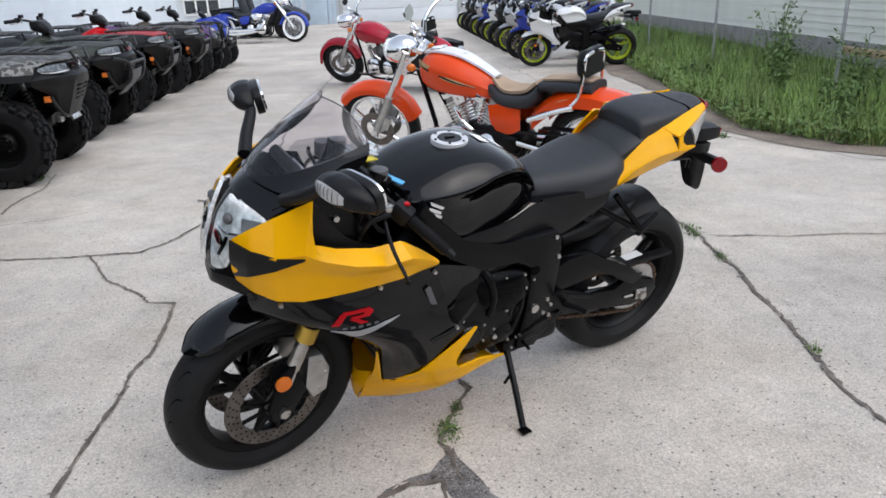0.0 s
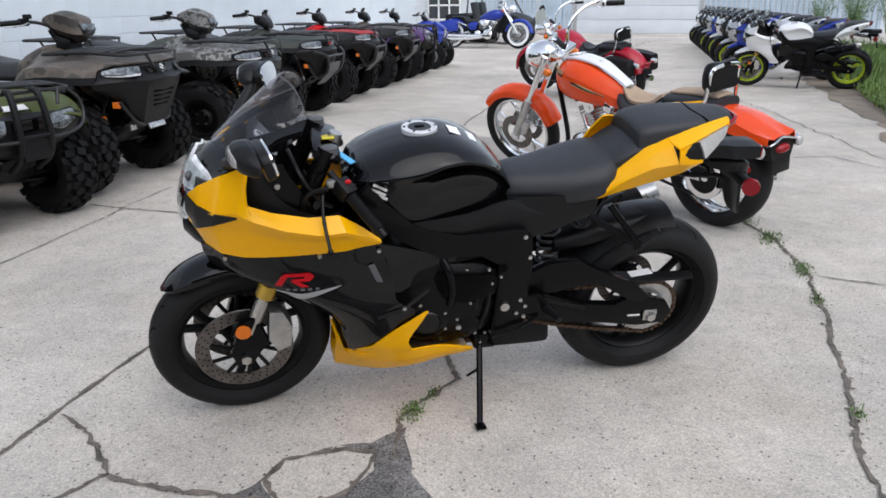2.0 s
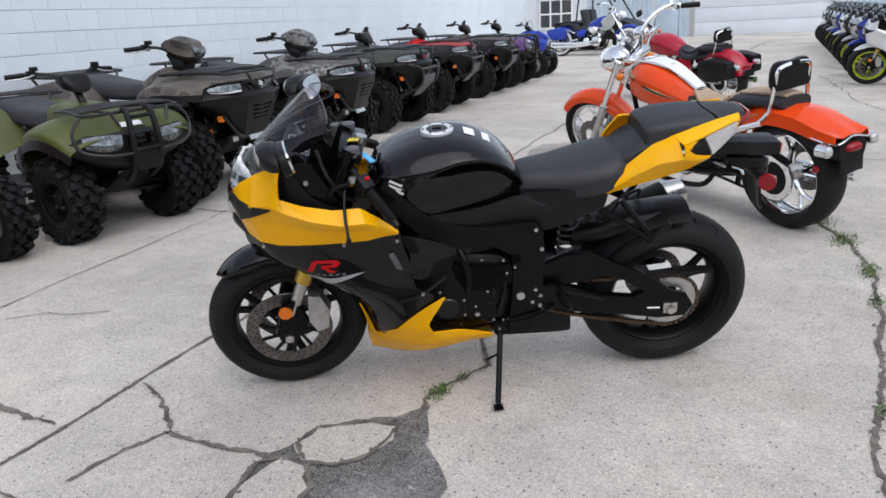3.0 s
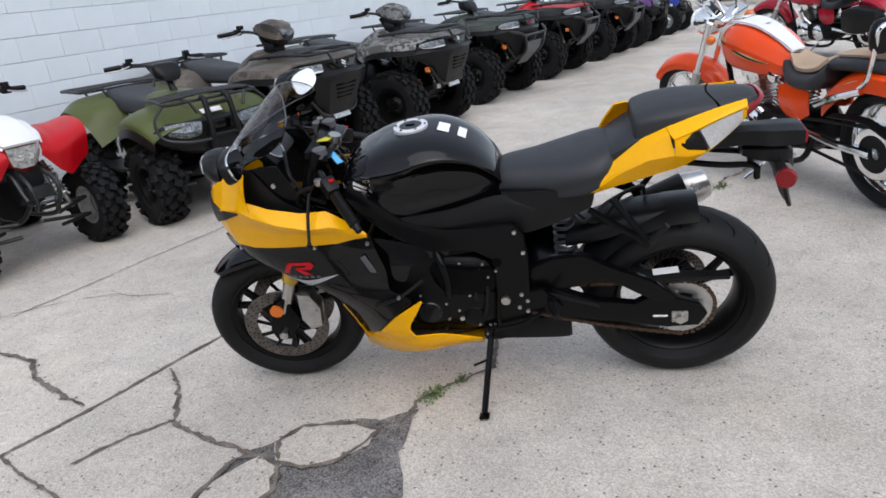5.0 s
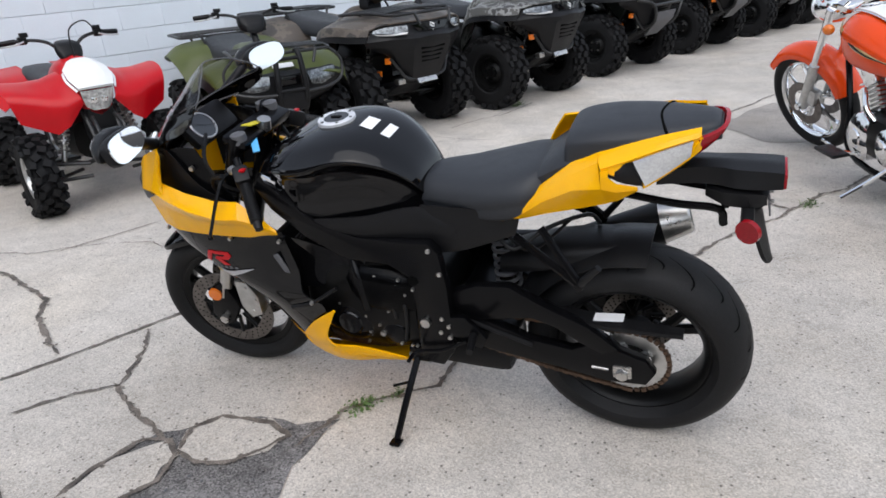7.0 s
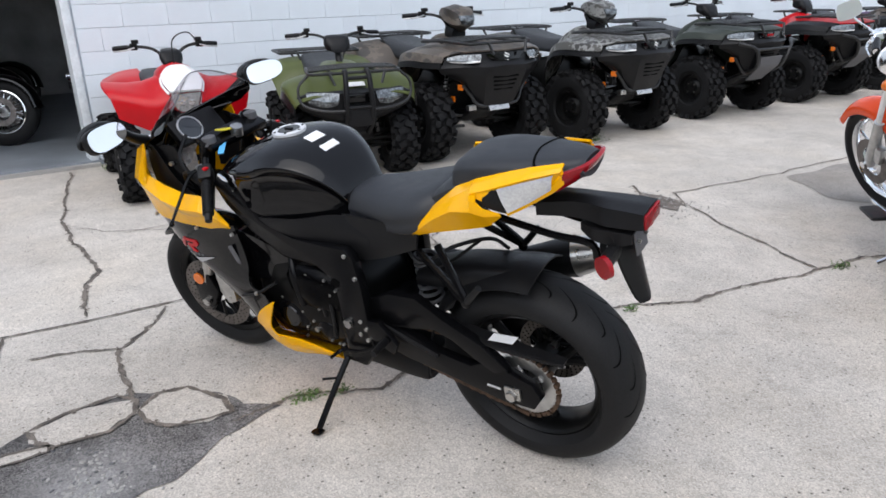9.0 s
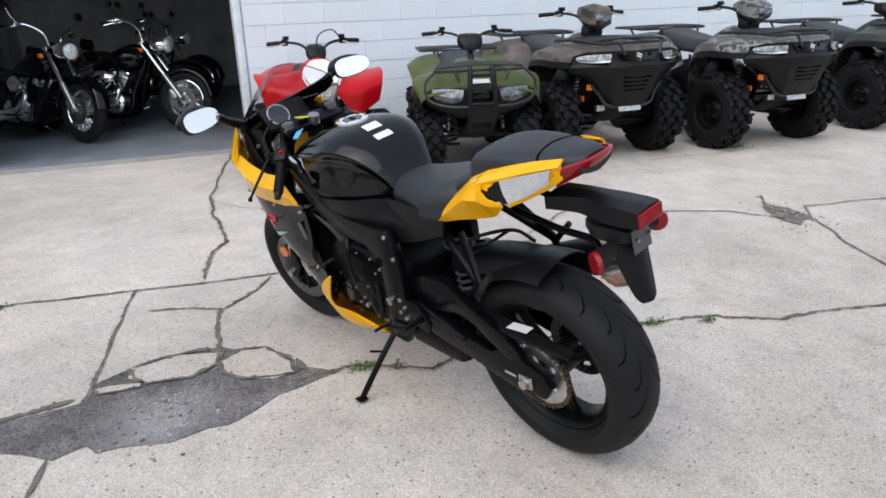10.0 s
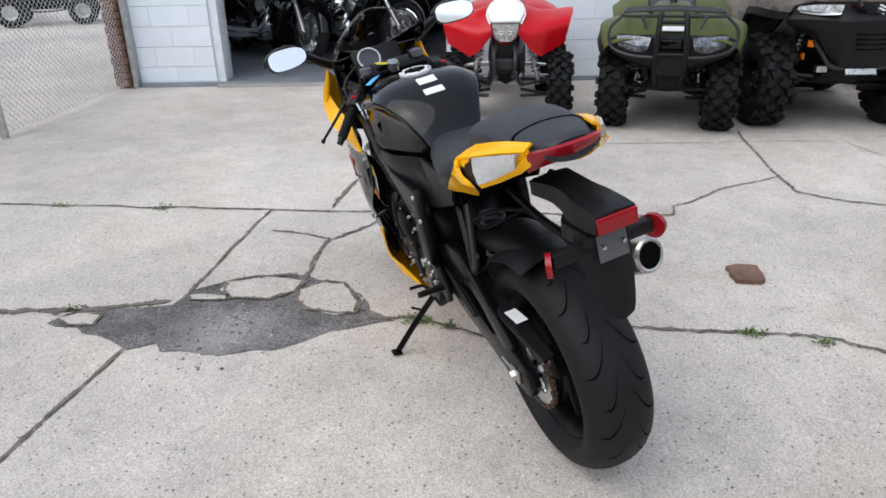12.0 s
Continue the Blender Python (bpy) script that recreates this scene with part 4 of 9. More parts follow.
    for a in np.radians([165, 145, 122, 100, 82]):
        r = RR + 0.025 + 0.02 * max(0, (math.pi / 2 + 0.35 - a))
        rows.append([(r * 0.93 * math.cos(a), -0.105, RR + r * 0.93 * math.sin(a)), (r * math.cos(a), -0.06, RR + r * math.sin(a)), ((r + 0.012) * math.cos(a), 0, RR + (r + 0.012) * math.sin(a)), (r * math.cos(a), 0.06, RR + r * math.sin(a)), (r * 0.93 * math.cos(a), 0.105, RR + r * 0.93 * math.sin(a))])
    rows = [[(-x, y, z) for x, y, z in r] for r in rows]
    part("rear_hugger", sheet(B(), rows, 0.005, 20, 14), M_PLASTIC, bike)
    bm = hull(B(), [(0.36, [(0, 0.60), (0.05, 0.592), (0.06, 0.55), (0, 0.54)]), (0.22, [(0, 0.645), (0.06, 0.635), (0.080, 0.585), (0, 0.57)]), (0.05, [(0, 0.668), (0.055, 0.660), (0.062, 0.635), (0, 0.63)]), (-0.01, [(0, 0.668), (0.026, 0.662), (0.026, 0.650), (0, 0.647)])])
    part("hugger_cowl", bm, M_PLASTIC, bike)
    # front end, turned a little to the left
    rake = radians(23.5)
    axis = V(-math.sin(rake), 0, math.cos(rake))
    pivot = V(WB + 0.03 - 0.0, 0, RF)
    pre = Matrix.Translation(pivot) @ Matrix.Rotation(radians(7.0), 4, axis) @ Matrix.Translation(-pivot)
    fc = (WB, 0, RF)
    road_wheel("front", bike, fc, RF, 0.060, 0.214, rim_mat, 3, detail, pre, "slim front road tyre")
    for y in (0.072, -0.072):
        brake_disc(bike, fc, 0.155, y, pre)
    for s in (1, -1):
        y = s * 0.105
        low, mid, top = V(WB + 0.012, y, RF + 0.01), V(WB - 0.085, y, RF + 0.235), V(WB - 0.295, y, RF + 0.69)
        fork = part("fork_tube", rod(B(), pre @ mid, pre @ top, 0.026, seg=20), M_FRAME, bike)
        part("fork_stanchion", rod(B(), pre @ (low + V(-0.035, 0, 0.08)), pre @ (mid + V(-0.004, 0, 0.01)), 0.0205, seg=20), M_STEEL, fork, "polished silver fork leg")
        part("fork_seal", rod(B(), pre @ (mid + V(0.006, 0, -0.014)), pre @ (mid + V(-0.012, 0, 0.03)), 0.030, seg=20), M_GOLD, fork, "gold fork seal ring")
        bm = plate(B(), [(WB - 0.045, RF + 0.16), (WB + 0.01, RF + 0.13), (WB + 0.045, RF + 0.02), (WB + 0.03, RF - 0.03), (WB - 0.02, RF - 0.03), (WB - 0.075, RF + 0.05)], y - 0.02, y + 0.02, 0.008, pre)
        foot = part("fork_foot", bm, M_FRAME, fork)
        bm = rod(B(), pre @ V(WB, y - s * 0.02, RF), pre @ V(WB, y + s * 0.034, RF), 0.017, seg=6)
        part("axle_nut", bm, M_STEEL, foot)
        part("side_reflector", rod(B(), pre @ V(WB - 0.002, y + s * 0.018, RF + 0.108), pre @ V(WB - 0.002, y + s * 0.027, RF + 0.108), 0.024, seg=24), M_AMBER, foot, "round amber reflector")
        bm = plate(B(), [(WB - 0.13, RF + 0.15), (WB - 0.085, RF + 0.16), (WB - 0.075, RF + 0.05), (WB - 0.10, RF - 0.005), (WB - 0.145, RF + 0.01), (WB - 0.155, RF + 0.09)], y - s * 0.055, y + s * 0.012, 0.010, pre)
        cal = part("brake_caliper", bm, M_ALU, fork, "silver brake caliper")
        bolts(cal, [tuple(pre @ V(WB - 0.12 + dx, y + s * 0.012, RF + dz)) for dx, dz in ((0.0, 0.13), (0.0, 0.03), (-0.02, 0.08))], 0.007, M_STEEL)
    rows = []
    for a in np.radians([140, 122, 104, 86, 68, 54, 46]):
        rr = RF + 0.028
        wd = 0.075 if a > 0.9 else 0.055
        base = [(-wd, 0.90), (-wd * 0.85, 0.98), (0, 1.03), (wd * 0.85, 0.98), (wd, 0.90)]
        if a < 1.1:
            base = [(y * 0.80, 1.0 - (1.0 - k) * 0.55) for y, k in base]
        if a < 0.85:
            base = [(y * 0.30, 1.0 - (1.0 - k) * 0.2) for y, k in base]
        rows.append([tuple(pre @ V(WB + rr * k * math.cos(a), y, RF + rr * k * math.sin(a))) for y, k in base])
    part("front_fender", sheet(B(), rows, 0.004, 26, 12), side_mat, bike)
    # engine, radiator and frame
    eng = part("engine_case", hull(B(), [(0.97, [(0, 0.50), (0.13, 0.50), (0.14, 0.40), (0, 0.36)]), (0.92, [(0, 0.62), (0.16, 0.60), (0.17, 0.38), (0, 0.28)]), (0.75, [(0, 0.64), (0.165, 0.63), (0.175, 0.33), (0, 0.25)]), (0.60, [(0, 0.62), (0.15, 0.60), (0.16, 0.34), (0, 0.27)]), (0.52, [(0, 0.52), (0.10, 0.50), (0.11, 0.36), (0, 0.32)])], 14, 12), M_ENGINE, bike)
    for s in (1, -1):
        cover = part("stator_cover", lathe(B(), [(0.001, 0.030), (0.045, 0.030), (0.066, 0.024), (0.078, 0.010), (0.082, -0.03)], Matrix.Translation((0.812, s * 0.165, 0.408)) @ Matrix.Diagonal((1, s, 1, 1)), 32), M_FRAME, eng, "", 60)
        part("cover_face", lathe(B(), [(0.001, 0.034), (0.038, 0.034), (0.043, 0.028)], Matrix.Translation((0.812, s * 0.165, 0.408)) @ Matrix.Diagonal((1, s, 1, 1)), 28), M_GLOSS, cover)
        part("starter_cover", lathe(B(), [(0.001, 0.020), (0.032, 0.020), (0.044, 0.012), (0.050, -0.03)], Matrix.Translation((0.675, s * 0.168, 0.375)) @ Matrix.Diagonal((1, s, 1, 1)), 26), M_FRAME, eng, "", 60)
        part("cylinder_block", hull(B(), [(0.80, [(0, 0.615), (0.158, 0.605), (0.165, 0.50), (0, 0.48)]), (0.74, [(0, 0.62), (0.180, 0.61), (0.184, 0.47), (0, 0.46)]), (0.64, [(0, 0.615), (0.180, 0.60), (0.182, 0.46), (0, 0.45)]), (0.58, [(0, 0.59), (0.160, 0.58), (0.160, 0.46), (0, 0.45)])], 12, 12), M_FRAME, eng)
        if detail:
            spots = [(0.692, 0.592), (0.696, 0.576), (0.62, 0.585), (0.631, 0.565), (0.58, 0.556), (0.608, 0.534), (0.761, 0.517), (0.674, 0.466), (0.789, 0.444), (0.755, 0.437), (0.716, 0.408), (0.753, 0.376), (0.768, 0.336), (0.654, 0.347), (0.62, 0.344), (0.604, 0.345), (0.634, 0.307), (0.836, 0.475)]
            bolts(eng, [(x, s * 0.188, z) for x, z in spots], 0.0055)
            part("drain_bolt", rod(B(), (0.710, s * 0.175, 0.376), (0.710, s * 0.194, 0.376), 0.010, 0.009, 6), M_STEEL, eng)
            # water hose, ribs of the block and wiring
            part("hose", tube(B(), [(0.765, s * 0.165, 0.625), (0.748, s * 0.190, 0.585), (0.738, s * 0.197, 0.53), (0.742, s * 0.188, 0.47)], 0.014, 10, 14), M_FRAME, eng)
            part("hose", tube(B(), [(0.685, s * 0.172, 0.60), (0.672, s * 0.190, 0.55), (0.655, s * 0.190, 0.50), (0.655, s * 0.184, 0.44)], 0.007, 8, 12), M_PLASTIC, eng)
            part("hose", tube(B(), [(0.640, s * 0.176, 0.56), (0.616, s * 0.190, 0.50), (0.622, s * 0.188, 0.43), (0.64, s * 0.182, 0.36)], 0.006, 8, 12), M_PLASTIC, eng)
            for k in range(4):
                z = 0.485 + 0.032 * k
                part("block_rib", tube(B(), [(0.785, s * 0.166, z), (0.735, s * 0.184, z), (0.60, s * 0.178, z - 0.006)], 0.004, 6, 10), M_FRAME, eng)
        bm = plate(B(), [(1.02, 0.86), (0.985, 0.79), (0.90, 0.705), (0.78, 0.635), (0.645, 0.630), (0.585, 0.590), (0.590, 0.44), (0.60, 0.28), (0.53, 0.275), (0.485, 0.34), (0.475, 0.58), (0.485, 0.685), (0.51, 0.712), (0.58, 0.71), (0.72, 0.715), (0.85, 0.755), (0.94, 0.84), (0.985, 0.90)], s * 0.148, s * 0.186, 0.012)
        frame_ob = part("frame_spar", bm, M_FRAME, bike)
        if detail:
            bolts(frame_ob, [(0.511, s * 0.186, 0.690), (0.490, s * 0.186, 0.616), (0.508, s * 0.186, 0.458), (0.490, s * 0.186, 0.433), (0.518, s * 0.186, 0.408), (0.492, s * 0.186, 0.392)], 0.008)
            part("frame_hole", rod(B(), (0.575, s * 0.184, 0.585), (0.575, s * 0.1875, 0.585), 0.016, seg=18), M_NEARBLACK, frame_ob)
            part("swingarm_pivot", rod(B(), (0.560, s * 0.17, 0.440), (0.560, s * 0.196, 0.440), 0.017, 0.015, 18), M_STEEL, frame_ob)
    bm = box(B(), (1.03, 0, 0.50), (0.035, 0.30, 0.30), Matrix.Rotation(radians(14), 4, "Y"), 0.006)
    rad = part("radiator", bm, M_PLASTIC, bike)
    if detail:
        for i in range(16):
            part("radiator_fin", box(B(), (1.052 - 0.0045 * (i - 8), 0, 0.37 + 0.0165 * i), (0.006, 0.26, 0.004)), M_DISC, rad)
        bm = B()
        for i in range(4):
            y = -0.09 + 0.06 * i
            tube(bm, [(0.97, y, 0.44), (1.04, y, 0.34), (0.98, y * 0.8, 0.24), (0.80, y * 0.5, 0.205), (0.62, y * 0.3, 0.20)], 0.018, 10)
        part("exhaust_header", bm, M_CHAIN, bike, "heat-tinted exhaust pipes")
    bm = hull(B(), [(0.62, [(0, 0.28), (0.07, 0.28), (0.085, 0.20), (0, 0.19)]), (0.38, [(0, 0.28), (0.08, 0.275), (0.095, 0.205), (0, 0.19)]), (0.36, [(0, 0.27), (0.06, 0.265), (0.07, 0.21), (0, 0.20)])])
    part("exhaust_chamber", bm, M_PLASTIC, bike)
    # silencer on the right
    a, b = V(0.16, -0.165, 0.530), V(-0.120, -0.210, 0.604)
    d = (b - a).normalized()
    muf = part("silencer", rod(B(), a, b - d * 0.075, 0.046, 0.064, 28), M_PLASTIC, bike, "black silencer with a steel end")
    bm = rod(B(), b - d * 0.08, b, 0.063, 0.047, 28)
    lathe(bm, [(0.034, -0.06), (0.035, 0.005), (0.040, 0.006), (0.047, -0.002)], Matrix.Translation(b) @ (d.to_track_quat("Y", "Z").to_matrix().to_4x4()), 24)
    part("silencer_end", bm, M_STEEL, muf, "brushed steel end cap")
    part("outlet", rod(B(), b - d * 0.02, b + d * 0.004, 0.036, seg=24), M_NEARBLACK, muf)
    part("exhaust_pipe", tube(B(), [(0.40, -0.08, 0.24), (0.34, -0.15, 0.32), (0.22, -0.165, 0.48), (0.15, -0.167, 0.55)], 0.026, 12), M_CHAIN, bike)
    # fuel tank
    # top line, shoulder crease (half width, height), depth of the knee recess, bottom
    T = [(1.050, 0.872, 0.085, 0.850, 0.003, 0.835), (1.015, 0.918, 0.140, 0.885, 0.006, 0.800), (0.93, 0.958, 0.180, 0.904, 0.010, 0.765), (0.84, 0.981, 0.188, 0.916, 0.024, 0.745), (0.76, 0.983, 0.180, 0.938, 0.036, 0.740), (0.69, 0.968, 0.162, 0.936, 0.034, 0.742), (0.62, 0.932, 0.132, 0.905, 0.022, 0.750), (0.565, 0.878, 0.102, 0.852, 0.012, 0.758), (0.530, 0.810, 0.080, 0.795, 0.004, 0.765)]
    sec = []
    for x, top, w, zs, d, low in T:
        h, k = zs - low, top - zs
        sec.append((x, [(0, top), (w * 0.42, top - k * 0.06), (w * 0.74, top - k * 0.30), (w * 0.93, top - k * 0.72), (w, zs), (w - d * 0.12, zs - h * 0.06), (w - d * 0.62, zs - h * 0.18), (w - d, zs - h * 0.36), (w - d * 0.95, zs - h * 0.62), (w - d * 0.7, low + h * 0.12), (w * 0.72, low), (0, low)]))
    tank = part("fuel_tank", hull(B(), sec, 56, 67), tank_mat, bike, "", 60)
    mc = Matrix.Translation((0.812, 0, 0.983)) @ Matrix.Rotation(radians(1), 4, "Y") @ Matrix.Rotation(radians(90), 4, "X")
    cap = part("filler_cap", lathe(B(), [(0.001, 0.010), (0.034, 0.010), (0.037, 0.007), (0.037, -0.01)], mc, 36), M_GLOSS, tank)
    part("filler_ring", lathe(B(), ring_prof(0.036, 0.054, -0.01, 0.009, 0.002), mc, 40, True), M_RING, tank, "pale silver filler ring")
    if detail:
        part("key_cover", box(B(), (0.812, 0, 0.994), (0.030, 0.011, 0.006), None, 0.002), M_PLASTIC, cap)
        for k in range(6):
            a = 2 * math.pi * k / 6
            part("cap_screw", rod(B(), (0.812 + 0.046 * math.cos(a), 0.046 * math.sin(a), 0.988), (0.812 + 0.046 * math.cos(a), 0.046 * math.sin(a), 0.9945), 0.004, seg=6), M_NEARBLACK, cap)
        part("tank_sticker", box(B(), (0.708, 0.0, 0.9755), (0.036, 0.062, 0.0012), Matrix.Rotation(radians(-19), 4, "Y")), M_LABEL, tank, "white warning sticker with a red line")
        part("tank_sticker", box(B(), (0.653, 0.0, 0.9525), (0.027, 0.066, 0.0012), Matrix.Rotation(radians(-27), 4, "Y")), M_LABEL, tank, "white warning sticker")
        # emblem on each tank side: slanted bars
        for s in (1, -1):
            for k, (dx, dz) in enumerate(((0.0, 0.016), (0.004, 0.0), (-0.002, -0.016))):
                part("tank_emblem", box(B(), (0.955 + dx, s * (0.186 - 0.005 * k), 0.872 + dz), (0.044, 0.006, 0.008), Matrix.Rotation(radians(-28), 4, "Y")), M_CHROME, tank, "silver metal emblem")
    # panel under the tank
    for s in (1, -1):
        bm = sheet(B(), [[(0.88, s * 0.165, 0.755), (0.86, s * 0.172, 0.735), (0.84, s * 0.165, 0.715)], [(0.70, s * 0.165, 0.775), (0.70, s * 0.172, 0.74), (0.70, s * 0.16, 0.70)], [(0.56, s * 0.125, 0.79), (0.55, s * 0.14, 0.745), (0.54, s * 0.14, 0.69)], [(0.46, s * 0.115, 0.765), (0.44, s * 0.135, 0.73), (0.45, s * 0.13, 0.68)]], 0.01, 16, 8, s)
        part("tank_side_panel", bm, M_PLASTIC, bike)
        bm = sheet(B(), [[(0.54, s * 0.118, 0.795), (0.53, s * 0.135, 0.715), (0.51, s * 0.13, 0.655)], [(0.40, s * 0.122, 0.795), (0.40, s * 0.133, 0.725), (0.42, s * 0.13, 0.675)], [(0.26, s * 0.122, 0.800), (0.27, s * 0.128, 0.755), (0.28, s * 0.125, 0.730)]], 0.01, 12, 8, s)
        part("side_panel", bm, M_PLASTIC, bike)
    # seats
    S = [(0.565, 0.835, 0.075, 0.765), (0.53, 0.848, 0.095, 0.765), (0.44, 0.858, 0.118, 0.755), (0.34, 0.875, 0.145, 0.765), (0.26, 0.892, 0.150, 0.785), (0.215, 0.898, 0.13, 0.82), (0.19, 0.885, 0.11, 0.845)]
    sec = [(x, [(0, t), (w * 0.55, t - 0.004), (w * 0.85, t - 0.02), (w, t - 0.05), (w * 0.97, (t + b) / 2 - 0.02), (w * 0.9, b), (0, b)]) for x, t, w, b in S]
    seat = part("rider_seat", hull(B(), sec, 30, 18), seat_mat, bike, "black vinyl rider seat", 60)
    S = [(0.148, 0.962, 0.085, 0.928), (0.138, 0.988, 0.102, 0.918), (0.07, 1.004, 0.112, 0.925), (-0.02, 1.010, 0.106, 0.950), (-0.11, 1.010, 0.088, 0.976), (-0.175, 1.010, 0.062, 0.992), (-0.195, 1.004, 0.05, 0.994)]
    sec = [(x, [(0, t), (w * 0.6, t - 0.003), (w * 0.88, t - 0.012), (w, t - 0.03), (w * 0.96, b), (0, b)]) for x, t, w, b in S]
    pad = part("pillion_seat", hull(B(), sec, 30, 16), seat_mat, bike, "black pillion pad with a raised edge", 32)
    if detail:
        part("seat_seam", tube(B(), [(-0.095, -0.092, 0.984), (-0.080, -0.075, 1.003), (-0.065, 0, 1.009), (-0.080, 0.075, 1.003), (-0.095, 0.092, 0.984)], 0.0035, 6), M_NEARBLACK, pad)
    # tail: dark core, painted flanks, lamps
    core = hull(B(), [(0.245, [(0, 0.875), (0.09, 0.870), (0.10, 0.84), (0.08, 0.80), (0, 0.79)]), (0.18, [(0, 0.925), (0.10, 0.915), (0.11, 0.87), (0.08, 0.81), (0, 0.80)]), (0.12, [(0, 0.950), (0.10, 0.940), (0.11, 0.90), (0.075, 0.84), (0, 0.83)]), (0.0, [(0, 0.975), (0.10, 0.965), (0.11, 0.94), (0.07, 0.885), (0, 0.875)]), (-0.12, [(0, 0.99), (0.088, 0.98), (0.095, 0.965), (0.06, 0.940), (0, 0.935)]), (-0.15, [(0, 0.995), (0.08, 0.985), (0.082, 0.970), (0.05, 0.950), (0, 0.945)]), (-0.20, [(0, 0.995), (0.06, 0.99), (0.06, 0.975), (0.03, 0.96), (0, 0.955)])])
    part("tail_core", core, seat_mat, bike)
    for s in (1, -1):
        rows = [
            [(0.354, s * 0.120, 0.762), (0.354, s * 0.124, 0.759), (0.354, s * 0.124, 0.757), (0.352, s * 0.118, 0.754)],
            [(0.275, s * 0.120, 0.802), (0.270, s * 0.135, 0.797), (0.268, s * 0.139, 0.790), (0.265, s * 0.124, 0.778)],
            [(0.197, s * 0.112, 0.868), (0.200, s * 0.132, 0.856), (0.195, s * 0.147, 0.842), (0.190, s * 0.126, 0.800)],
            [(0.125, s * 0.110, 0.926), (0.125, s * 0.140, 0.908), (0.115, s * 0.168, 0.890), (0.110, s * 0.130, 0.822)],
            [(0.060, s * 0.108, 0.957), (0.055, s * 0.150, 0.949), (0.044, s * 0.182, 0.905), (0.040, s * 0.138, 0.845)],
        ]
        flank = part("tail_panel", sheet(B(), rows, 0.006, 24, 12, s, True, True), paint, bike, "", 12)
        rows = [[(0.060, s * 0.108, 0.957), (0.055, s * 0.150, 0.949), (0.046, s * 0.177, 0.944)], [(0.0, s * 0.106, 0.973), (-0.002, s * 0.140, 0.963), (-0.004, s * 0.161, 0.956)], [(-0.08, s * 0.093, 0.991), (-0.08, s * 0.118, 0.984), (-0.08, s * 0.131, 0.976)], [(-0.158, s * 0.072, 1.002), (-0.158, s * 0.083, 0.996), (-0.154, s * 0.090, 0.988)]]
        part("upper_arm", sheet(B(), rows, 0.006, 18, 8, s, True, True), paint, flank, "", 12)
        rows = [[(0.046, s * 0.178, 0.943), (0.044, s * 0.182, 0.905), (0.040, s * 0.138, 0.845)], [(0.012, s * 0.180, 0.916), (0.010, s * 0.182, 0.900), (0.012, s * 0.150, 0.862)], [(-0.035, s * 0.178, 0.909), (-0.035, s * 0.179, 0.907), (-0.034, s * 0.175, 0.904)]]
        part("lower_prong", sheet(B(), rows, 0.006, 10, 8, s, True, True), paint, flank, "", 12)
        rows = [[(0.047, s * 0.1765, 0.945), (0.046, s * 0.181, 0.930), (0.045, s * 0.182, 0.908)], [(0.030, s * 0.1735, 0.947), (0.030, s * 0.179, 0.932), (0.027, s * 0.1815, 0.911)]]
        part("panel_web", sheet(B(), rows, 0.006, 6, 6, s, True, True), paint, flank, "", 12)
        rows = [[(-0.040, s * 0.164, 0.908), (-0.042, s * 0.158, 0.897)], [(-0.085, s * 0.136, 0.930), (-0.086, s * 0.126, 0.916)], [(-0.130, s * 0.106, 0.956), (-0.132, s * 0.094, 0.940)], [(-0.158, s * 0.086, 0.990), (-0.156, s * 0.080, 0.958)]]
        back = [[(0.04, s * 0.172, 0.945), (0.04, s * 0.172, 0.940)], [(-0.004, s * 0.155, 0.954), (-0.045, s * 0.154, 0.900)], [(-0.08, s * 0.127, 0.974), (-0.088, s * 0.124, 0.916)], [(-0.158, s * 0.083, 0.994), (-0.156, s * 0.080, 0.957)]]
        part("lamp_backing", sheet(B(), back, 0.004, 12, 4, s, True, True), paint, flank, "", 12)
        part("lens_surround", sheet(B(), rows, 0.006, 12, 4, s, True, True), paint, flank, "", 12)
        if s < 0:
            rows = [[(0.245, s * 0.112, 0.850), (0.235, s * 0.128, 0.845), (0.20, s * 0.140, 0.84)], [(0.220, s * 0.106, 0.905), (0.20, s * 0.126, 0.90), (0.16, s * 0.138, 0.890)], [(0.185, s * 0.088, 0.962), (0.155, s * 0.108, 0.958), (0.10, s * 0.124, 0.945)]]
            part("seat_cowl", sheet(B(), rows, 0.006, 10, 7, s, True), paint, bike)
        bm = sheet(B(), [[(0.046, s * 0.160, 0.942), (0.046, s * 0.160, 0.940), (0.046, s * 0.160, 0.938)], [(0.010, s * 0.150, 0.950), (0.008, s * 0.160, 0.935), (0.008, s * 0.164, 0.915)], [(-0.020, s * 0.153, 0.958), (-0.032, s * 0.160, 0.935), (-0.045, s * 0.162, 0.906)]], 0.010, 12, 8, s, True)
        part("signal_base", bm, M_PLASTIC, flank)
        bm = sheet(B(), [[(-0.020, s * 0.154, 0.959), (-0.032, s * 0.161, 0.935), (-0.045, s * 0.161, 0.906)], [(-0.075, s * 0.132, 0.974), (-0.080, s * 0.136, 0.951), (-0.085, s * 0.134, 0.926)], [(-0.140, s * 0.098, 0.985), (-0.136, s * 0.104, 0.972), (-0.132, s * 0.104, 0.955)]], 0.012, 16, 9, s)
        sig = part("turn_signal", bm, M_CLEAR, flank, "clear turn signal lens")
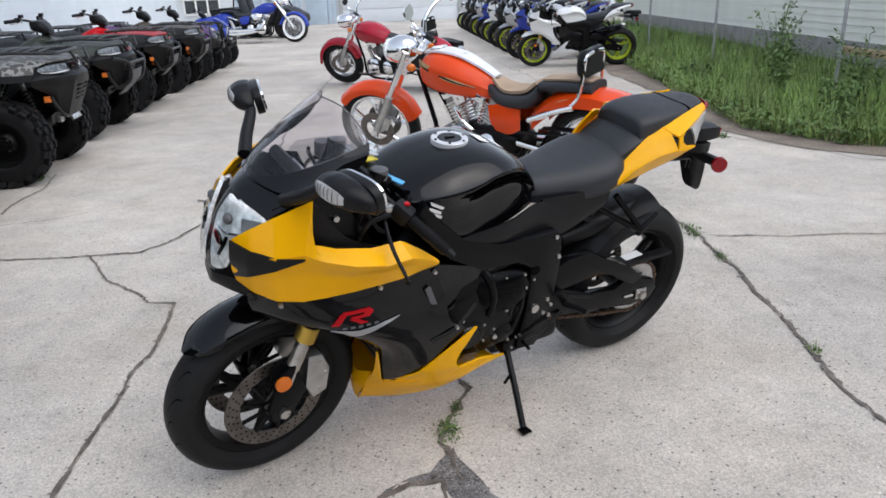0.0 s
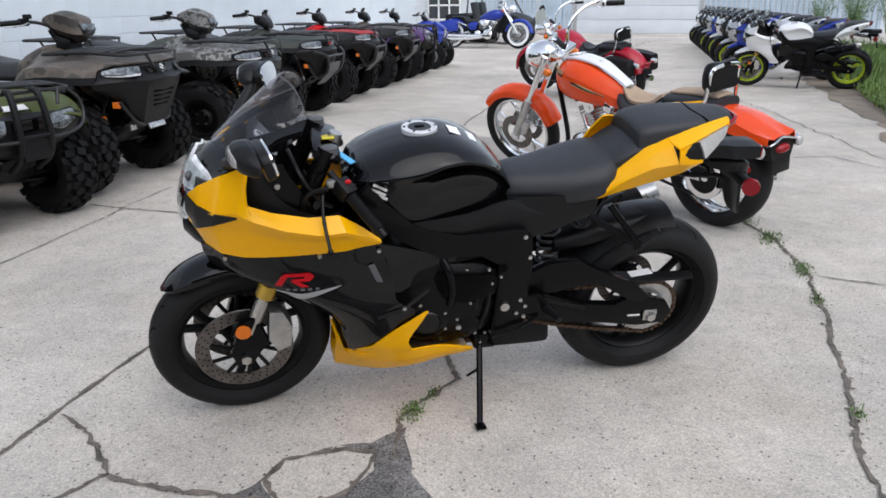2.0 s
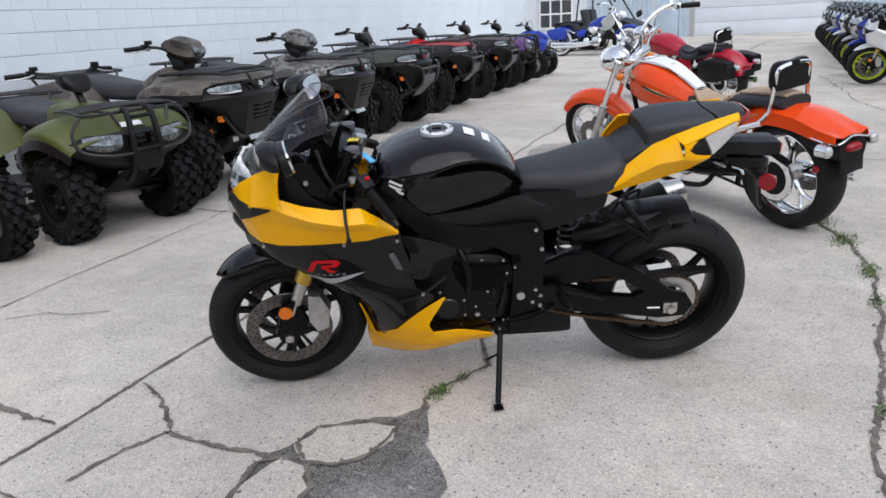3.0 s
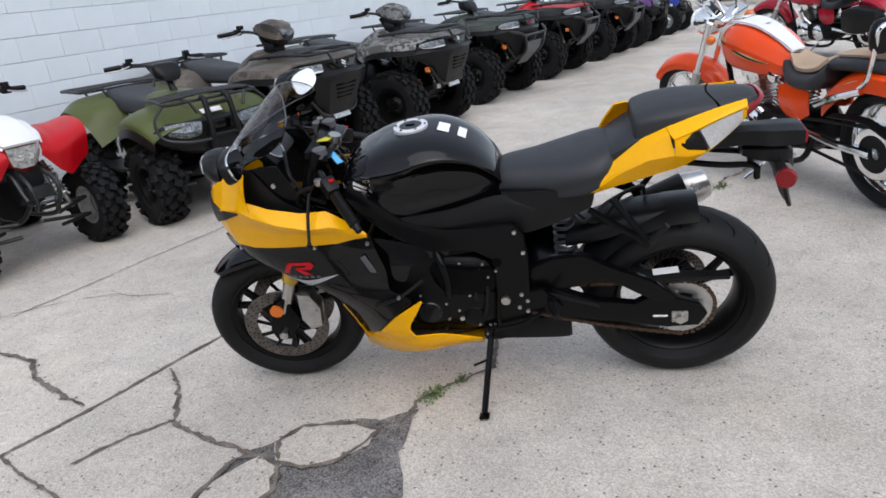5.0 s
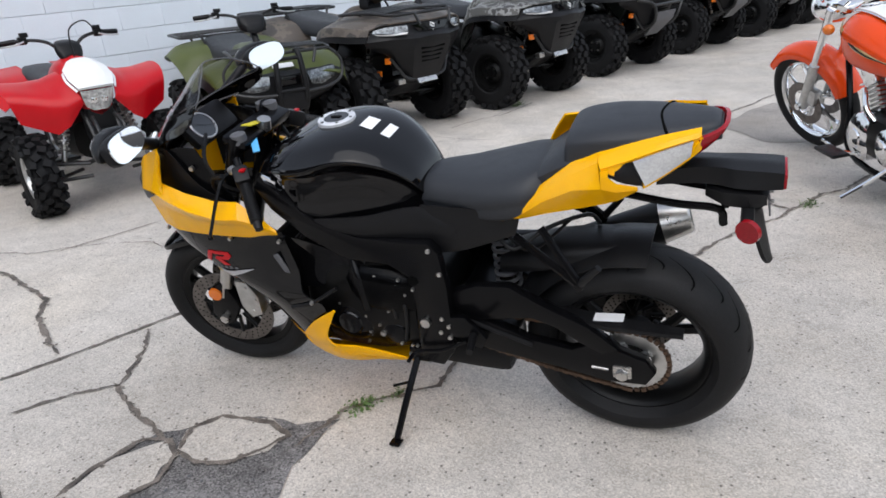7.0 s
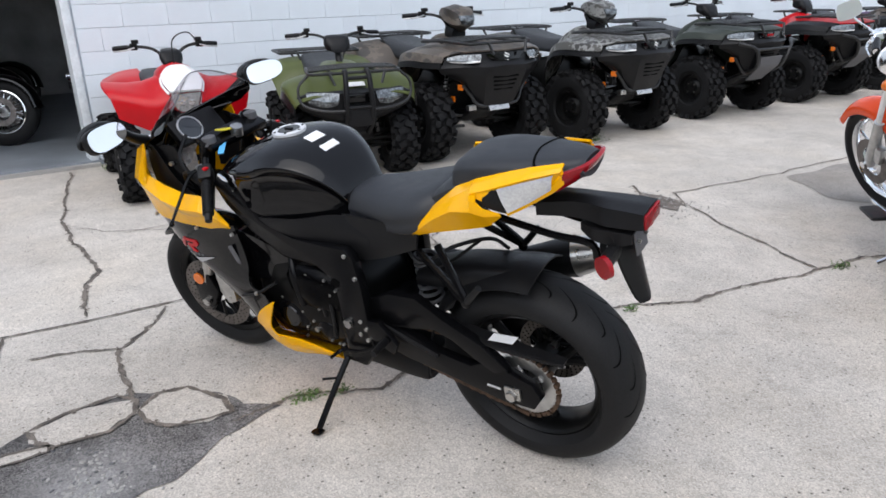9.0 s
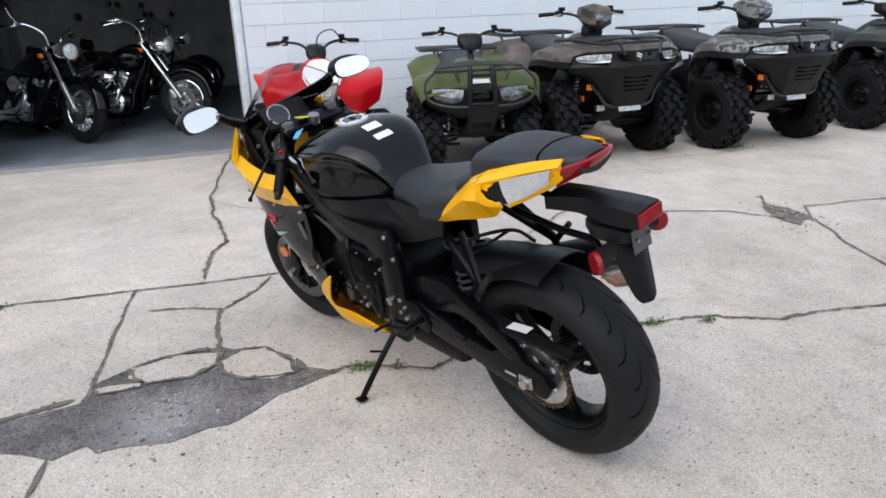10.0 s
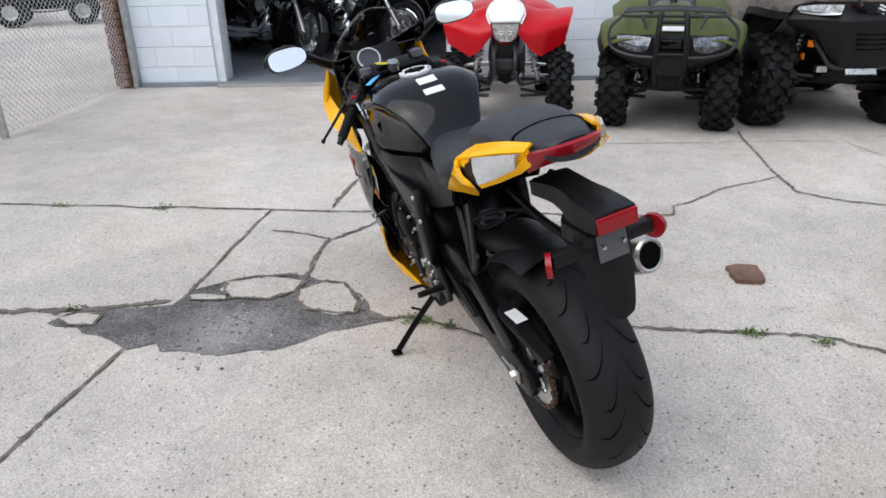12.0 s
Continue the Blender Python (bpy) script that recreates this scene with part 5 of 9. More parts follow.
        if detail:
            bm = B()
            for i in range(9):
                f = i / 8
                x = -0.046 - 0.076 * f
                yy = 0.1535 - 0.043 * f
                tube(bm, [(x, s * (yy + 0.002), 0.957 + 0.018 * f), (x - 0.004, s * (yy + 0.001), 0.915 + 0.042 * f)], 0.0020, 5)
            part("lens_rib", bm, M_GREYPL, sig)
            bm = sheet(B(), [[(0.085, s * 0.139, 0.941), (0.085, s * 0.147, 0.936)], [(0.015, s * 0.129, 0.968), (0.015, s * 0.139, 0.963)]], -0.0015, 6, 3, s)
            part("tail_lettering", bm, M_NEARBLACK, flank)
    bm = sheet(B(), [[(-0.150, 0.086, 0.985), (-0.145, 0.084, 0.965), (-0.13, 0.078, 0.938)], [(-0.195, 0.056, 0.999), (-0.19, 0.056, 0.985), (-0.172, 0.05, 0.962)], [(-0.205, 0, 1.001), (-0.20, 0, 0.988), (-0.185, 0, 0.966)], [(-0.195, -0.056, 0.999), (-0.19, -0.056, 0.985), (-0.172, -0.05, 0.962)], [(-0.150, -0.086, 0.985), (-0.145, -0.084, 0.965), (-0.13, -0.078, 0.938)]], 0.01, 24, 8)
    part("tail_light", bm, M_REDLENS, bike, "dark red tail light lens")
    # plate bracket and reflectors
    bm = hull(B(), [(-0.06, [(0, 0.885), (0.05, 0.88), (0.05, 0.845), (0, 0.84)]), (-0.15, [(0, 0.895), (0.038, 0.89), (0.042, 0.85), (0, 0.84)]), (-0.205, [(0, 0.895), (0.038, 0.89), (0.050, 0.85), (0, 0.835)]), (-0.24, [(0, 0.892), (0.044, 0.888), (0.060, 0.848), (0, 0.832)]), (-0.30, [(0, 0.89), (0.046, 0.886), (0.056, 0.845), (0, 0.832)]), (-0.335, [(0, 0.886), (0.046, 0.883), (0.050, 0.845), (0, 0.84)])], 24, 14, True)
    holder = part("plate_holder", bm, M_PLASTIC, bike, "", 20)
    part("holder_wing", hull(B(), [(-0.17, [(0, 0.835), (0.030, 0.832), (0.032, 0.812), (0, 0.808)]), (-0.22, [(0, 0.845), (0.064, 0.838), (0.066, 0.806), (0, 0.79)]), (-0.28, [(0, 0.84), (0.058, 0.834), (0.060, 0.80), (0, 0.785)]), (-0.305, [(0, 0.83), (0.045, 0.825), (0.045, 0.80), (0, 0.79)])], 14, 10, True), M_PLASTIC, holder, "", 20)
    part("rear_reflector", box(B(), (-0.338, 0, 0.862), (0.008, 0.094, 0.036), None, 0.003), M_REDLENS, holder, "red rear reflector strip")
    bm = sheet(B(), [[(-0.265, 0.064, 0.825), (-0.285, 0, 0.83), (-0.265, -0.064, 0.825)], [(-0.285, 0.060, 0.745), (-0.302, 0, 0.75), (-0.285, -0.060, 0.745)], [(-0.312, 0.042, 0.655), (-0.324, 0, 0.655), (-0.312, -0.042, 0.655)], [(-0.325, 0.028, 0.628), (-0.333, 0, 0.624), (-0.325, -0.028, 0.628)]], 0.010, 16, 8)
    part("plate_flap", bm, M_PLASTIC, holder)
    part("reflector_bar", box(B(), (-0.266, 0, 0.784), (0.03, 0.25, 0.034), None, 0.01), M_PLASTIC, holder)
    part("plate_backing", box(B(), (-0.310, 0, 0.795), (0.004, 0.07, 0.06), Matrix.Rotation(radians(8), 4, "Y"), 0.001), M_GREYPL, holder)
    for s in (1, -1):
        part("round_reflector", rod(B(), (-0.272, s * 0.124, 0.778), (-0.266, s * 0.135, 0.778), 0.029, 0.028, 24), M_REDLENS, holder, "round red side reflector")
        if detail:
            part("plate_bolt", rod(B(), (-0.312, s * 0.024, 0.802), (-0.320, s * 0.024, 0.80), 0.005, seg=8), M_STEEL, holder)
        # grab of the under-tail stay
        part("tail_stay", tube(B(), [(0.05, s * 0.06, 0.83), (-0.10, s * 0.055, 0.80), (-0.20, s * 0.045, 0.785), (-0.215, s * 0.04, 0.74)], 0.010, 8), M_FRAME, bike)
        # pillion peg hangers and rider pegs
        bm = B()
        tube(bm, [(0.285, s * 0.118, 0.715), (0.12, s * 0.165, 0.615)], 0.011, 8)
        tube(bm, [(0.215, s * 0.118, 0.745), (0.115, s * 0.165, 0.62)], 0.011, 8)
        ball(bm, (0.115, s * 0.165, 0.61), (0.016, 0.012, 0.018))
        hang = part("peg_hanger", bm, M_FRAME, bike)
        part("pillion_peg", rod(B(), (0.112, s * 0.165, 0.612), (0.06, s * 0.175, 0.675), 0.011, 0.009), M_PLASTIC, hang)
        bm = plate(B(), [(0.52, 0.46), (0.44, 0.47), (0.38, 0.40), (0.40, 0.36), (0.50, 0.40)], s * 0.165, s * 0.185, 0.006)
        rs = part("rearset", bm, M_FRAME, bike)
        part("foot_peg", rod(B(), (0.42, s * 0.18, 0.41), (0.40, s * 0.27, 0.425), 0.012, 0.010), M_PLASTIC, rs)
        part("foot_lever", tube(B(), [(0.44, s * 0.19, 0.39), (0.52, s * 0.20, 0.35), (0.60, s * 0.205, 0.335), (0.61, s * 0.25, 0.335)], 0.006, 8), M_FRAME, rs)
    if detail:
        bm = B()
        pts = [(0.36 + 0.035 * math.cos(a * 0.9) + 0.0, 0.035 * math.sin(a * 0.9), 0.46 + 0.0032 * a * 1.2) for a in np.linspace(0, 44, 90)]
        tube(bm, pts, 0.006, 6, 200)
        part("shock_spring", bm, M_GREYPL, bike)
        bm = B()
        tube(bm, [(0.36, 0.09, 0.72), (0.30, 0.10, 0.66), (0.22, 0.05, 0.70), (0.12, 0.0, 0.72), (0.10, -0.06, 0.66)], 0.006, 6)
        tube(bm, [(0.34, 0.07, 0.70), (0.26, 0.07, 0.64), (0.16, -0.02, 0.70)], 0.005, 6)
        part("cable", bm, M_PLASTIC, bike)
    # side stand
    k0, k1 = V(0.625, 0.150, 0.285), V(0.659, 0.335, 0.089)
    bm = B()
    tube(bm, [k0, k0.lerp(k1, 0.5) + V(0.0, 0.0, 0.004), k1], 0.011, 8)
    box(bm, k1 + V(0, 0.010, -0.006), (0.034, 0.034, 0.007), Matrix.Rotation(radians(11.6), 4, "X"), 0.002)
    stand = part("side_stand", bm, M_FRAME, bike)
    part("stand_bracket", box(B(), (0.615, 0.145, 0.29), (0.07, 0.05, 0.06), None, 0.012), M_FRAME, stand)
    part("stand_tang", tube(B(), [k0.lerp(k1, 0.35), k0.lerp(k1, 0.35) + V(0.05, 0.03, 0.0)], 0.005, 6), M_FRAME, stand)
    # fairing
    for s in (1, -1):
        def F(rows):
            return [[(x, s * y, z) for x, y, z in r] for r in rows]
        rows = F([
            [(1.478, 0.100, 0.865), (1.483, 0.108, 0.83), (1.483, 0.105, 0.79), (1.470, 0.088, 0.745)],
            [(1.441, 0.140, 0.905), (1.452, 0.160, 0.84), (1.452, 0.152, 0.79), (1.441, 0.140, 0.725)],
            [(1.385, 0.172, 0.942), (1.405, 0.206, 0.85), (1.410, 0.186, 0.79), (1.40, 0.178, 0.713)],
            [(1.306, 0.192, 0.976), (1.345, 0.232, 0.860), (1.345, 0.208, 0.79), (1.34, 0.198, 0.706)],
            [(1.334, 0.208, 0.872), (1.300, 0.243, 0.836), (1.285, 0.221, 0.785), (1.28, 0.206, 0.706)],
            [(1.258, 0.206, 0.838), (1.220, 0.252, 0.806), (1.215, 0.227, 0.765), (1.21, 0.210, 0.706)],
            [(1.160, 0.204, 0.815), (1.130, 0.250, 0.783), (1.130, 0.228, 0.755), (1.13, 0.212, 0.708)],
            [(1.075, 0.205, 0.818), (1.060, 0.242, 0.783), (1.06, 0.225, 0.755), (1.06, 0.212, 0.710)],
            [(1.015, 0.210, 0.780), (1.010, 0.226, 0.760), (1.01, 0.224, 0.745), (1.01, 0.214, 0.722)],
            [(0.962, 0.214, 0.738), (0.960, 0.217, 0.733), (0.96, 0.217, 0.731), (0.96, 0.214, 0.728)],
        ])
        upper = part("upper_fairing", sheet(B(), rows, 0.005, 45, 15, s, True, True), paint, bike, "", 20)
        # dark intake beside the lamp
        rows = F([[(1.488, 0.110, 0.868), (1.492, 0.112, 0.82), (1.480, 0.098, 0.760)], [(1.455, 0.166, 0.858), (1.462, 0.164, 0.822), (1.461, 0.158, 0.785)], [(1.405, 0.2115, 0.852), (1.409, 0.207, 0.833), (1.411, 0.203, 0.812)], [(1.345, 0.2365, 0.848), (1.346, 0.236, 0.845), (1.347, 0.235, 0.842)]])
        part("intake", sheet(B(), rows, -0.005, 18, 6, s, True, True), M_PLASTIC, upper)
        # inner black shroud below the screen
        rows = F([[(1.33, 0.165, 0.955), (1.30, 0.165, 0.92), (1.26, 0.165, 0.86), (1.22, 0.16, 0.80)], [(1.26, 0.150, 0.960), (1.24, 0.150, 0.92), (1.21, 0.155, 0.87), (1.17, 0.155, 0.79)], [(1.215, 0.145, 0.955), (1.20, 0.145, 0.92), (1.17, 0.150, 0.87), (1.12, 0.155, 0.79)]])
        lining = F([[(1.385, 0.135, 0.945), (1.395, 0.140, 0.85), (1.395, 0.135, 0.755)], [(1.300, 0.168, 0.960), (1.300, 0.172, 0.85), (1.300, 0.165, 0.750)], [(1.215, 0.176, 0.850), (1.215, 0.178, 0.80), (1.215, 0.170, 0.745)], [(1.100, 0.184, 0.795), (1.100, 0.184, 0.77), (1.100, 0.178, 0.735)]])
        part("fairing_lining", sheet(B(), lining, 0.003, 16, 10, s), M_PLASTIC, bike)
        inner = part("inner_panel", sheet(B(), rows, 0.004, 12, 12, s), M_FRAME, bike)
        if detail:
            part("cockpit_cable", tube(B(), F([[(1.20, 0.10, 0.98), (1.17, 0.17, 0.93), (1.13, 0.175, 0.86), (1.09, 0.15, 0.82)]])[0], 0.006, 6), M_PLASTIC, inner)
            part("cockpit_cable", tube(B(), F([[(1.10, 0.20, 0.90), (1.15, 0.185, 0.88), (1.17, 0.165, 0.83), (1.15, 0.12, 0.79)]])[0], 0.007, 6), M_PLASTIC, inner)
            part("inner_bolt", rod(B(), (1.235, s * 0.160, 0.90), (1.235, s * 0.170, 0.90), 0.008, seg=8), M_STEEL, inner)
        # black side fairing
        rows = F([
            [(1.462, 0.135, 0.728), (1.39, 0.180, 0.716), (1.25, 0.205, 0.710), (1.10, 0.208, 0.712), (0.955, 0.205, 0.728)],
            [(1.455, 0.125, 0.680), (1.37, 0.178, 0.672), (1.24, 0.212, 0.660), (1.09, 0.218, 0.655), (0.945, 0.205, 0.665)],
            [(1.415, 0.120, 0.625), (1.34, 0.175, 0.618), (1.22, 0.214, 0.605), (1.07, 0.226, 0.595), (0.925, 0.218, 0.600)],
            [(1.225, 0.186, 0.555), (1.18, 0.206, 0.545), (1.12, 0.222, 0.535), (1.03, 0.236, 0.530), (0.915, 0.240, 0.535)],
            [(1.112, 0.165, 0.450), (1.09, 0.182, 0.445), (1.06, 0.202, 0.440), (0.97, 0.230, 0.450), (0.862, 0.236, 0.495)],
            [(1.093, 0.120, 0.345), (1.07, 0.146, 0.342), (1.035, 0.174, 0.342), (0.96, 0.212, 0.367), (0.872, 0.226, 0.420)],
            [(1.092, 0.076, 0.264), (1.07, 0.106, 0.264), (1.03, 0.144, 0.275), (0.96, 0.188, 0.305), (0.875, 0.212, 0.360)],
        ])
        if not detail:
            rows = [r[:4] for r in rows[:5]] + [[tuple(V(*a).lerp(V(*b), 0.3)) for a, b in zip(rows[4][:4], rows[5][:4])]]
        side = part("side_fairing", sheet(B(), rows, 0.005, 40, 28, s), side_mat, bike, "", 30)
        skin = resample(rows, 90, 70)

        def seat_y(x, z):
            d = (skin[:, :, 0] - x) ** 2 + (skin[:, :, 2] - z) ** 2
            return abs(float(skin[:, :, 1].flat[int(d.argmin())]))

        # scooped panel behind it
        rows = F([[(0.99, 0.195, 0.705), (0.93, 0.19, 0.70), (0.80, 0.178, 0.655), (0.72, 0.17, 0.635)], [(0.985, 0.185, 0.62), (0.92, 0.18, 0.61), (0.82, 0.175, 0.585), (0.74, 0.17, 0.575)], [(0.97, 0.195, 0.53), (0.92, 0.192, 0.53), (0.86, 0.185, 0.535), (0.80, 0.175, 0.545)]])
        part("duct_panel", sheet(B(), rows, 0.005, 14, 14, s), nose, bike)
        if detail:
            part("duct_lip", tube(B(), F([[(0.975, 0.236, 0.478), (0.90, 0.240, 0.503), (0.815, 0.214, 0.550)]])[0], 0.006, 8), M_PLASTIC, side)
            part("duct_slot", box(B(), (0.972, s * (seat_y(0.972, 0.615) + 0.001), 0.615), (0.018, 0.006, 0.090), Matrix.Rotation(radians(22), 4, "Y"), 0.002), M_GREYPL, side)
        # lower cowl: painted sweep
        rows = F([[(1.094, 0.082, 0.288), (1.098, 0.064, 0.235), (1.101, 0.030, 0.164), (1.101, 0.004, 0.138)], [(1.02, 0.160, 0.290), (1.02, 0.142, 0.250), (1.01, 0.092, 0.178), (1.00, 0.004, 0.144)], [(0.94, 0.206, 0.318), (0.93, 0.186, 0.262), (0.92, 0.128, 0.194), (0.92, 0.004, 0.158)], [(0.86, 0.222, 0.336), (0.85, 0.206, 0.276), (0.84, 0.140, 0.212), (0.84, 0.004, 0.174)], [(0.77, 0.212, 0.332), (0.76, 0.200, 0.288), (0.75, 0.140, 0.232), (0.75, 0.004, 0.190)], [(0.655, 0.180, 0.284), (0.655, 0.174, 0.275), (0.655, 0.140, 0.245), (0.655, 0.010, 0.210)]])
        low = part("lower_cowl", sheet(B(), rows, 0.005, 30, 12, s), paint, bike, "", 30)
        rows = F([[(1.060, 0.122, 0.286), (0.97, 0.190, 0.298), (0.862, 0.225, 0.332)], [(1.002, 0.190, 0.335), (0.94, 0.215, 0.342), (0.872, 0.231, 0.350)], [(0.972, 0.210, 0.368), (0.925, 0.224, 0.372), (0.880, 0.233, 0.374)], [(0.941, 0.224, 0.403), (0.905, 0.231, 0.405), (0.868, 0.235, 0.405)], [(0.900, 0.235, 0.440), (0.874, 0.238, 0.440), (0.848, 0.238, 0.440)], [(0.827, 0.241, 0.490), (0.825, 0.241, 0.489), (0.822, 0.240, 0.487)]])
        part("cowl_blade", sheet(B(), rows, 0.005, 20, 8, s), paint, low)
        if detail:
            rows = F([[(1.100, 0.082, 0.262), (1.066, 0.122, 0.262)], [(1.100, 0.108, 0.305), (1.080, 0.132, 0.305)], [(1.102, 0.130, 0.352), (1.090, 0.144, 0.352)], [(1.116, 0.166, 0.438), (1.112, 0.170, 0.438)]])
            part("cowl_edge", sheet(B(), rows, -0.003, 14, 4, s), paint, low)
            if s > 0:
                rows = [[(1.095, -0.088, 0.300), (1.110, 0, 0.255), (1.095, 0.088, 0.300)], [(1.100, -0.066, 0.238), (1.114, 0, 0.205), (1.100, 0.066, 0.238)], [(1.103, -0.016, 0.150), (1.105, 0, 0.140), (1.103, 0.016, 0.150)]]
                part("cowl_front", sheet(B(), rows, 0.005, 10, 12), paint, low)
            rows = F([[(0.90, 0.2185, 0.316), (0.895, 0.216, 0.308)], [(0.82, 0.2190, 0.318), (0.82, 0.214, 0.300)], [(0.76, 0.2070, 0.304), (0.76, 0.206, 0.298)]])
            part("cowl_marking", sheet(B(), rows, -0.002, 8, 3, s), M_GLOSS, low)
            bolts(side, [(1.395, s * 0.188, 0.700), (1.135, s * 0.220, 0.700), (0.965, s * 0.214, 0.70), (0.894, s * 0.243, 0.508)], 0.007)
            # red letter mark: leg, bow and slanted foot, and the white sweep
            bm = B()
            plate(bm, [(1.268, 0.604), (1.249, 0.604), (1.228, 0.640), (1.247, 0.640)], 0, 0.003)
            plate(bm, [(1.242, 0.646), (1.166, 0.648), (1.154, 0.636), (1.168, 0.622), (1.213, 0.620), (1.218, 0.628), (1.184, 0.630), (1.180, 0.638), (1.232, 0.637)], 0, 0.003)
            plate(bm, [(1.222, 0.622), (1.203, 0.622), (1.170, 0.603), (1.192, 0.602)], 0, 0.003)
            bmesh.ops.subdivide_edges(bm, edges=bm.edges[:], cuts=2, use_grid_fill=True)
            for v in bm.verts:
                v.co.y = s * (seat_y(v.co.x, v.co.z) + 0.0005 + v.co.y)
            part("red_letter", bm, M_RED, side, "red painted letter R")
            bm = B()
            for i in range(5):
                f = i / 4
                x, z = 1.232 - 0.085 * f, 0.590 + 0.004 * f
                box(bm, (x, s * (seat_y(x, z) + 0.0005), z), (0.012, 0.004, 0.007))
            part("small_lettering", bm, M_GREYPL, side)
            rows = [[(x, s * (seat_y(x, z) + 0.0035), z) for z in zs] for x, zs in ((1.266, (0.586, 0.584, 0.582)), (1.235, (0.581, 0.574, 0.566)), (1.200, (0.578, 0.565, 0.552)), (1.165, (0.584, 0.575, 0.566)), (1.120, (0.594, 0.589, 0.584)), (1.078, (0.602, 0.601, 0.600)))]
            part("white_sweep", sheet(B(), rows, 0.002, 20, 5, s), M_SILVER, side, "silver-white painted sweep")
        # headlight half
        lens = [[(1.462, 0.042, 0.957), (1.457, 0.060, 0.950), (1.450, 0.078, 0.944)], [(1.487, 0.030, 0.915), (1.464, 0.086, 0.910), (1.405, 0.152, 0.914)], [(1.504, 0.028, 0.872), (1.487, 0.086, 0.864), (1.456, 0.126, 0.866)], [(1.517, 0.028, 0.818), (1.506, 0.076, 0.814), (1.486, 0.106, 0.822)], [(1.521, 0.030, 0.764), (1.511, 0.056, 0.766), (1.496, 0.080, 0.778)]]
        lamp = part("headlight", sheet(B(), F([[(x - 0.004, y, z) for x, y, z in r] for r in lens]), 0.010, 18, 12, s), M_LAMP, bike, "clear headlight with silver reflectors")
        # grey oval for the inner lens of the upper lamp
        part("lamp_oval", ball(B(), (1.474, s * 0.066, 0.903), (0.012, 0.022, 0.015), Matrix.Rotation(radians(s * 24), 4, "X")), M_GREYPL, lamp)
        # near-black oval: darkness of the lower lamp's recess put into colour
        part("lamp_oval", ball(B(), (1.498, s * 0.056, 0.853), (0.009, 0.024, 0.012), Matrix.Rotation(radians(s * -32), 4, "X")), M_NEARBLACK, lamp)
        if detail:
            part("lamp_divider", tube(B(), [(1.492, s * 0.030, 0.880), (1.484, s * 0.075, 0.872), (1.462, s * 0.118, 0.880)], 0.004, 6, 10), M_CHROME, lamp)
            part("lamp_divider", tube(B(), [(1.488, s * 0.090, 0.866), (1.496, s * 0.082, 0.842), (1.505, s * 0.070, 0.815)], 0.005, 6, 10), M_NEARBLACK, lamp)
            part("lamp_corner", sheet(B(), F([[(1.452, 0.106, 0.918), (1.458, 0.112, 0.890), (1.462, 0.114, 0.868)], [(1.428, 0.130, 0.917), (1.434, 0.132, 0.898), (1.440, 0.132, 0.882)], [(1.404, 0.150, 0.915), (1.405, 0.150, 0.912), (1.406, 0.150, 0.909)]]), -0.003, 10, 6, s), M_GREYPL, lamp)
        part("lamp_glass", sheet(B(), F([[(x + 0.006, y * 1.03, z) for x, y, z in r] for r in lens]), 0.002, 18, 12, s), G_CLEAR, lamp)
        # mirror
        part("mirror_arm", tube(B(), [(1.360, s * 0.150, 0.968), (1.335, s * 0.205, 1.000), (1.305, s * 0.255, 1.038), (1.298, s * 0.285, 1.054)], 0.019, 12, 14, 0.014), M_PLASTIC, bike)
        station = (0.258, 0.270, 0.290, 0.325, 0.360, 0.390, 0.412, 0.424)
        belly = ((1.300, 0.010, 1.056, 0.008), (1.300, 0.026, 1.059, 0.019), (1.299, 0.038, 1.064, 0.028), (1.296, 0.044, 1.068, 0.033), (1.288, 0.044, 1.068, 0.032), (1.278, 0.037, 1.065, 0.028), (1.268, 0.025, 1.061, 0.020), (1.262, 0.010, 1.058, 0.009))

        def shell(y, a, grow=0.0):
            cx, hx, cz, hz = (float(np.interp(y, station, [b[i] for b in belly])) for i in range(4))
            c, w = math.cos(a), math.sin(a)
            return (cx + (hx + grow) * (abs(c) ** 0.8 if c > 0 else -0.45 * abs(c) ** 0.5), s * y, cz + (hz + grow) * math.copysign(abs(w) ** 0.8, w))

        bm = B()
        rings = [[bm.verts.new(shell(y, a)) for a in np.linspace(0, 2 * math.pi, 24, endpoint=False)] for y in np.linspace(station[0], station[-1], 22)]
        grid_faces(bm, rings, True)
        bm.faces.new(rings[0]), bm.faces.new(rings[-1][::-1])
        pod = part("mirror_housing", bm, M_PLASTIC, bike, "", 60)
        mg = Matrix.Translation((1.243, s * 0.337, 1.062)) @ Matrix.Rotation(radians(s * 13), 4, "Z") @ Matrix.Rotation(radians(14), 4, "Y")
        outline = [(0.074 * math.copysign(abs(math.cos(a)) ** 0.7, math.cos(a)), 0.036 * math.copysign(abs(math.sin(a)) ** 0.75, math.sin(a)) * (1.0 + 0.14 * math.cos(a))) for a in np.linspace(0, 2 * math.pi, 28, endpoint=False)]
        turn = Matrix.Rotation(radians(90), 4, "Z")
        part("mirror_rim", plate(B(), [(x * 1.06, z * 1.09) for x, z in outline], -0.004, -0.026, 0.004, mg @ turn), M_PLASTIC, pod)
        part("mirror_glass", plate(B(), outline, 0.0025, -0.003, 0.0, mg @ turn), M_CHROME, pod, "silvered mirror glass", 20)
        rows = [[shell(y, a, 0.0025) for a in np.radians([lo, lo + (hi - lo) * 0.5, hi])] for y, lo, hi in ((0.294, 2, 24), (0.315, -14, 30), (0.345, -20, 30), (0.372, -18, 25), (0.390, -8, 14))]
        sig = part("mirror_signal", sheet(B(), rows, 0.004, 18, 9, s), M_CLEAR, pod, "clear ribbed turn signal in the mirror")
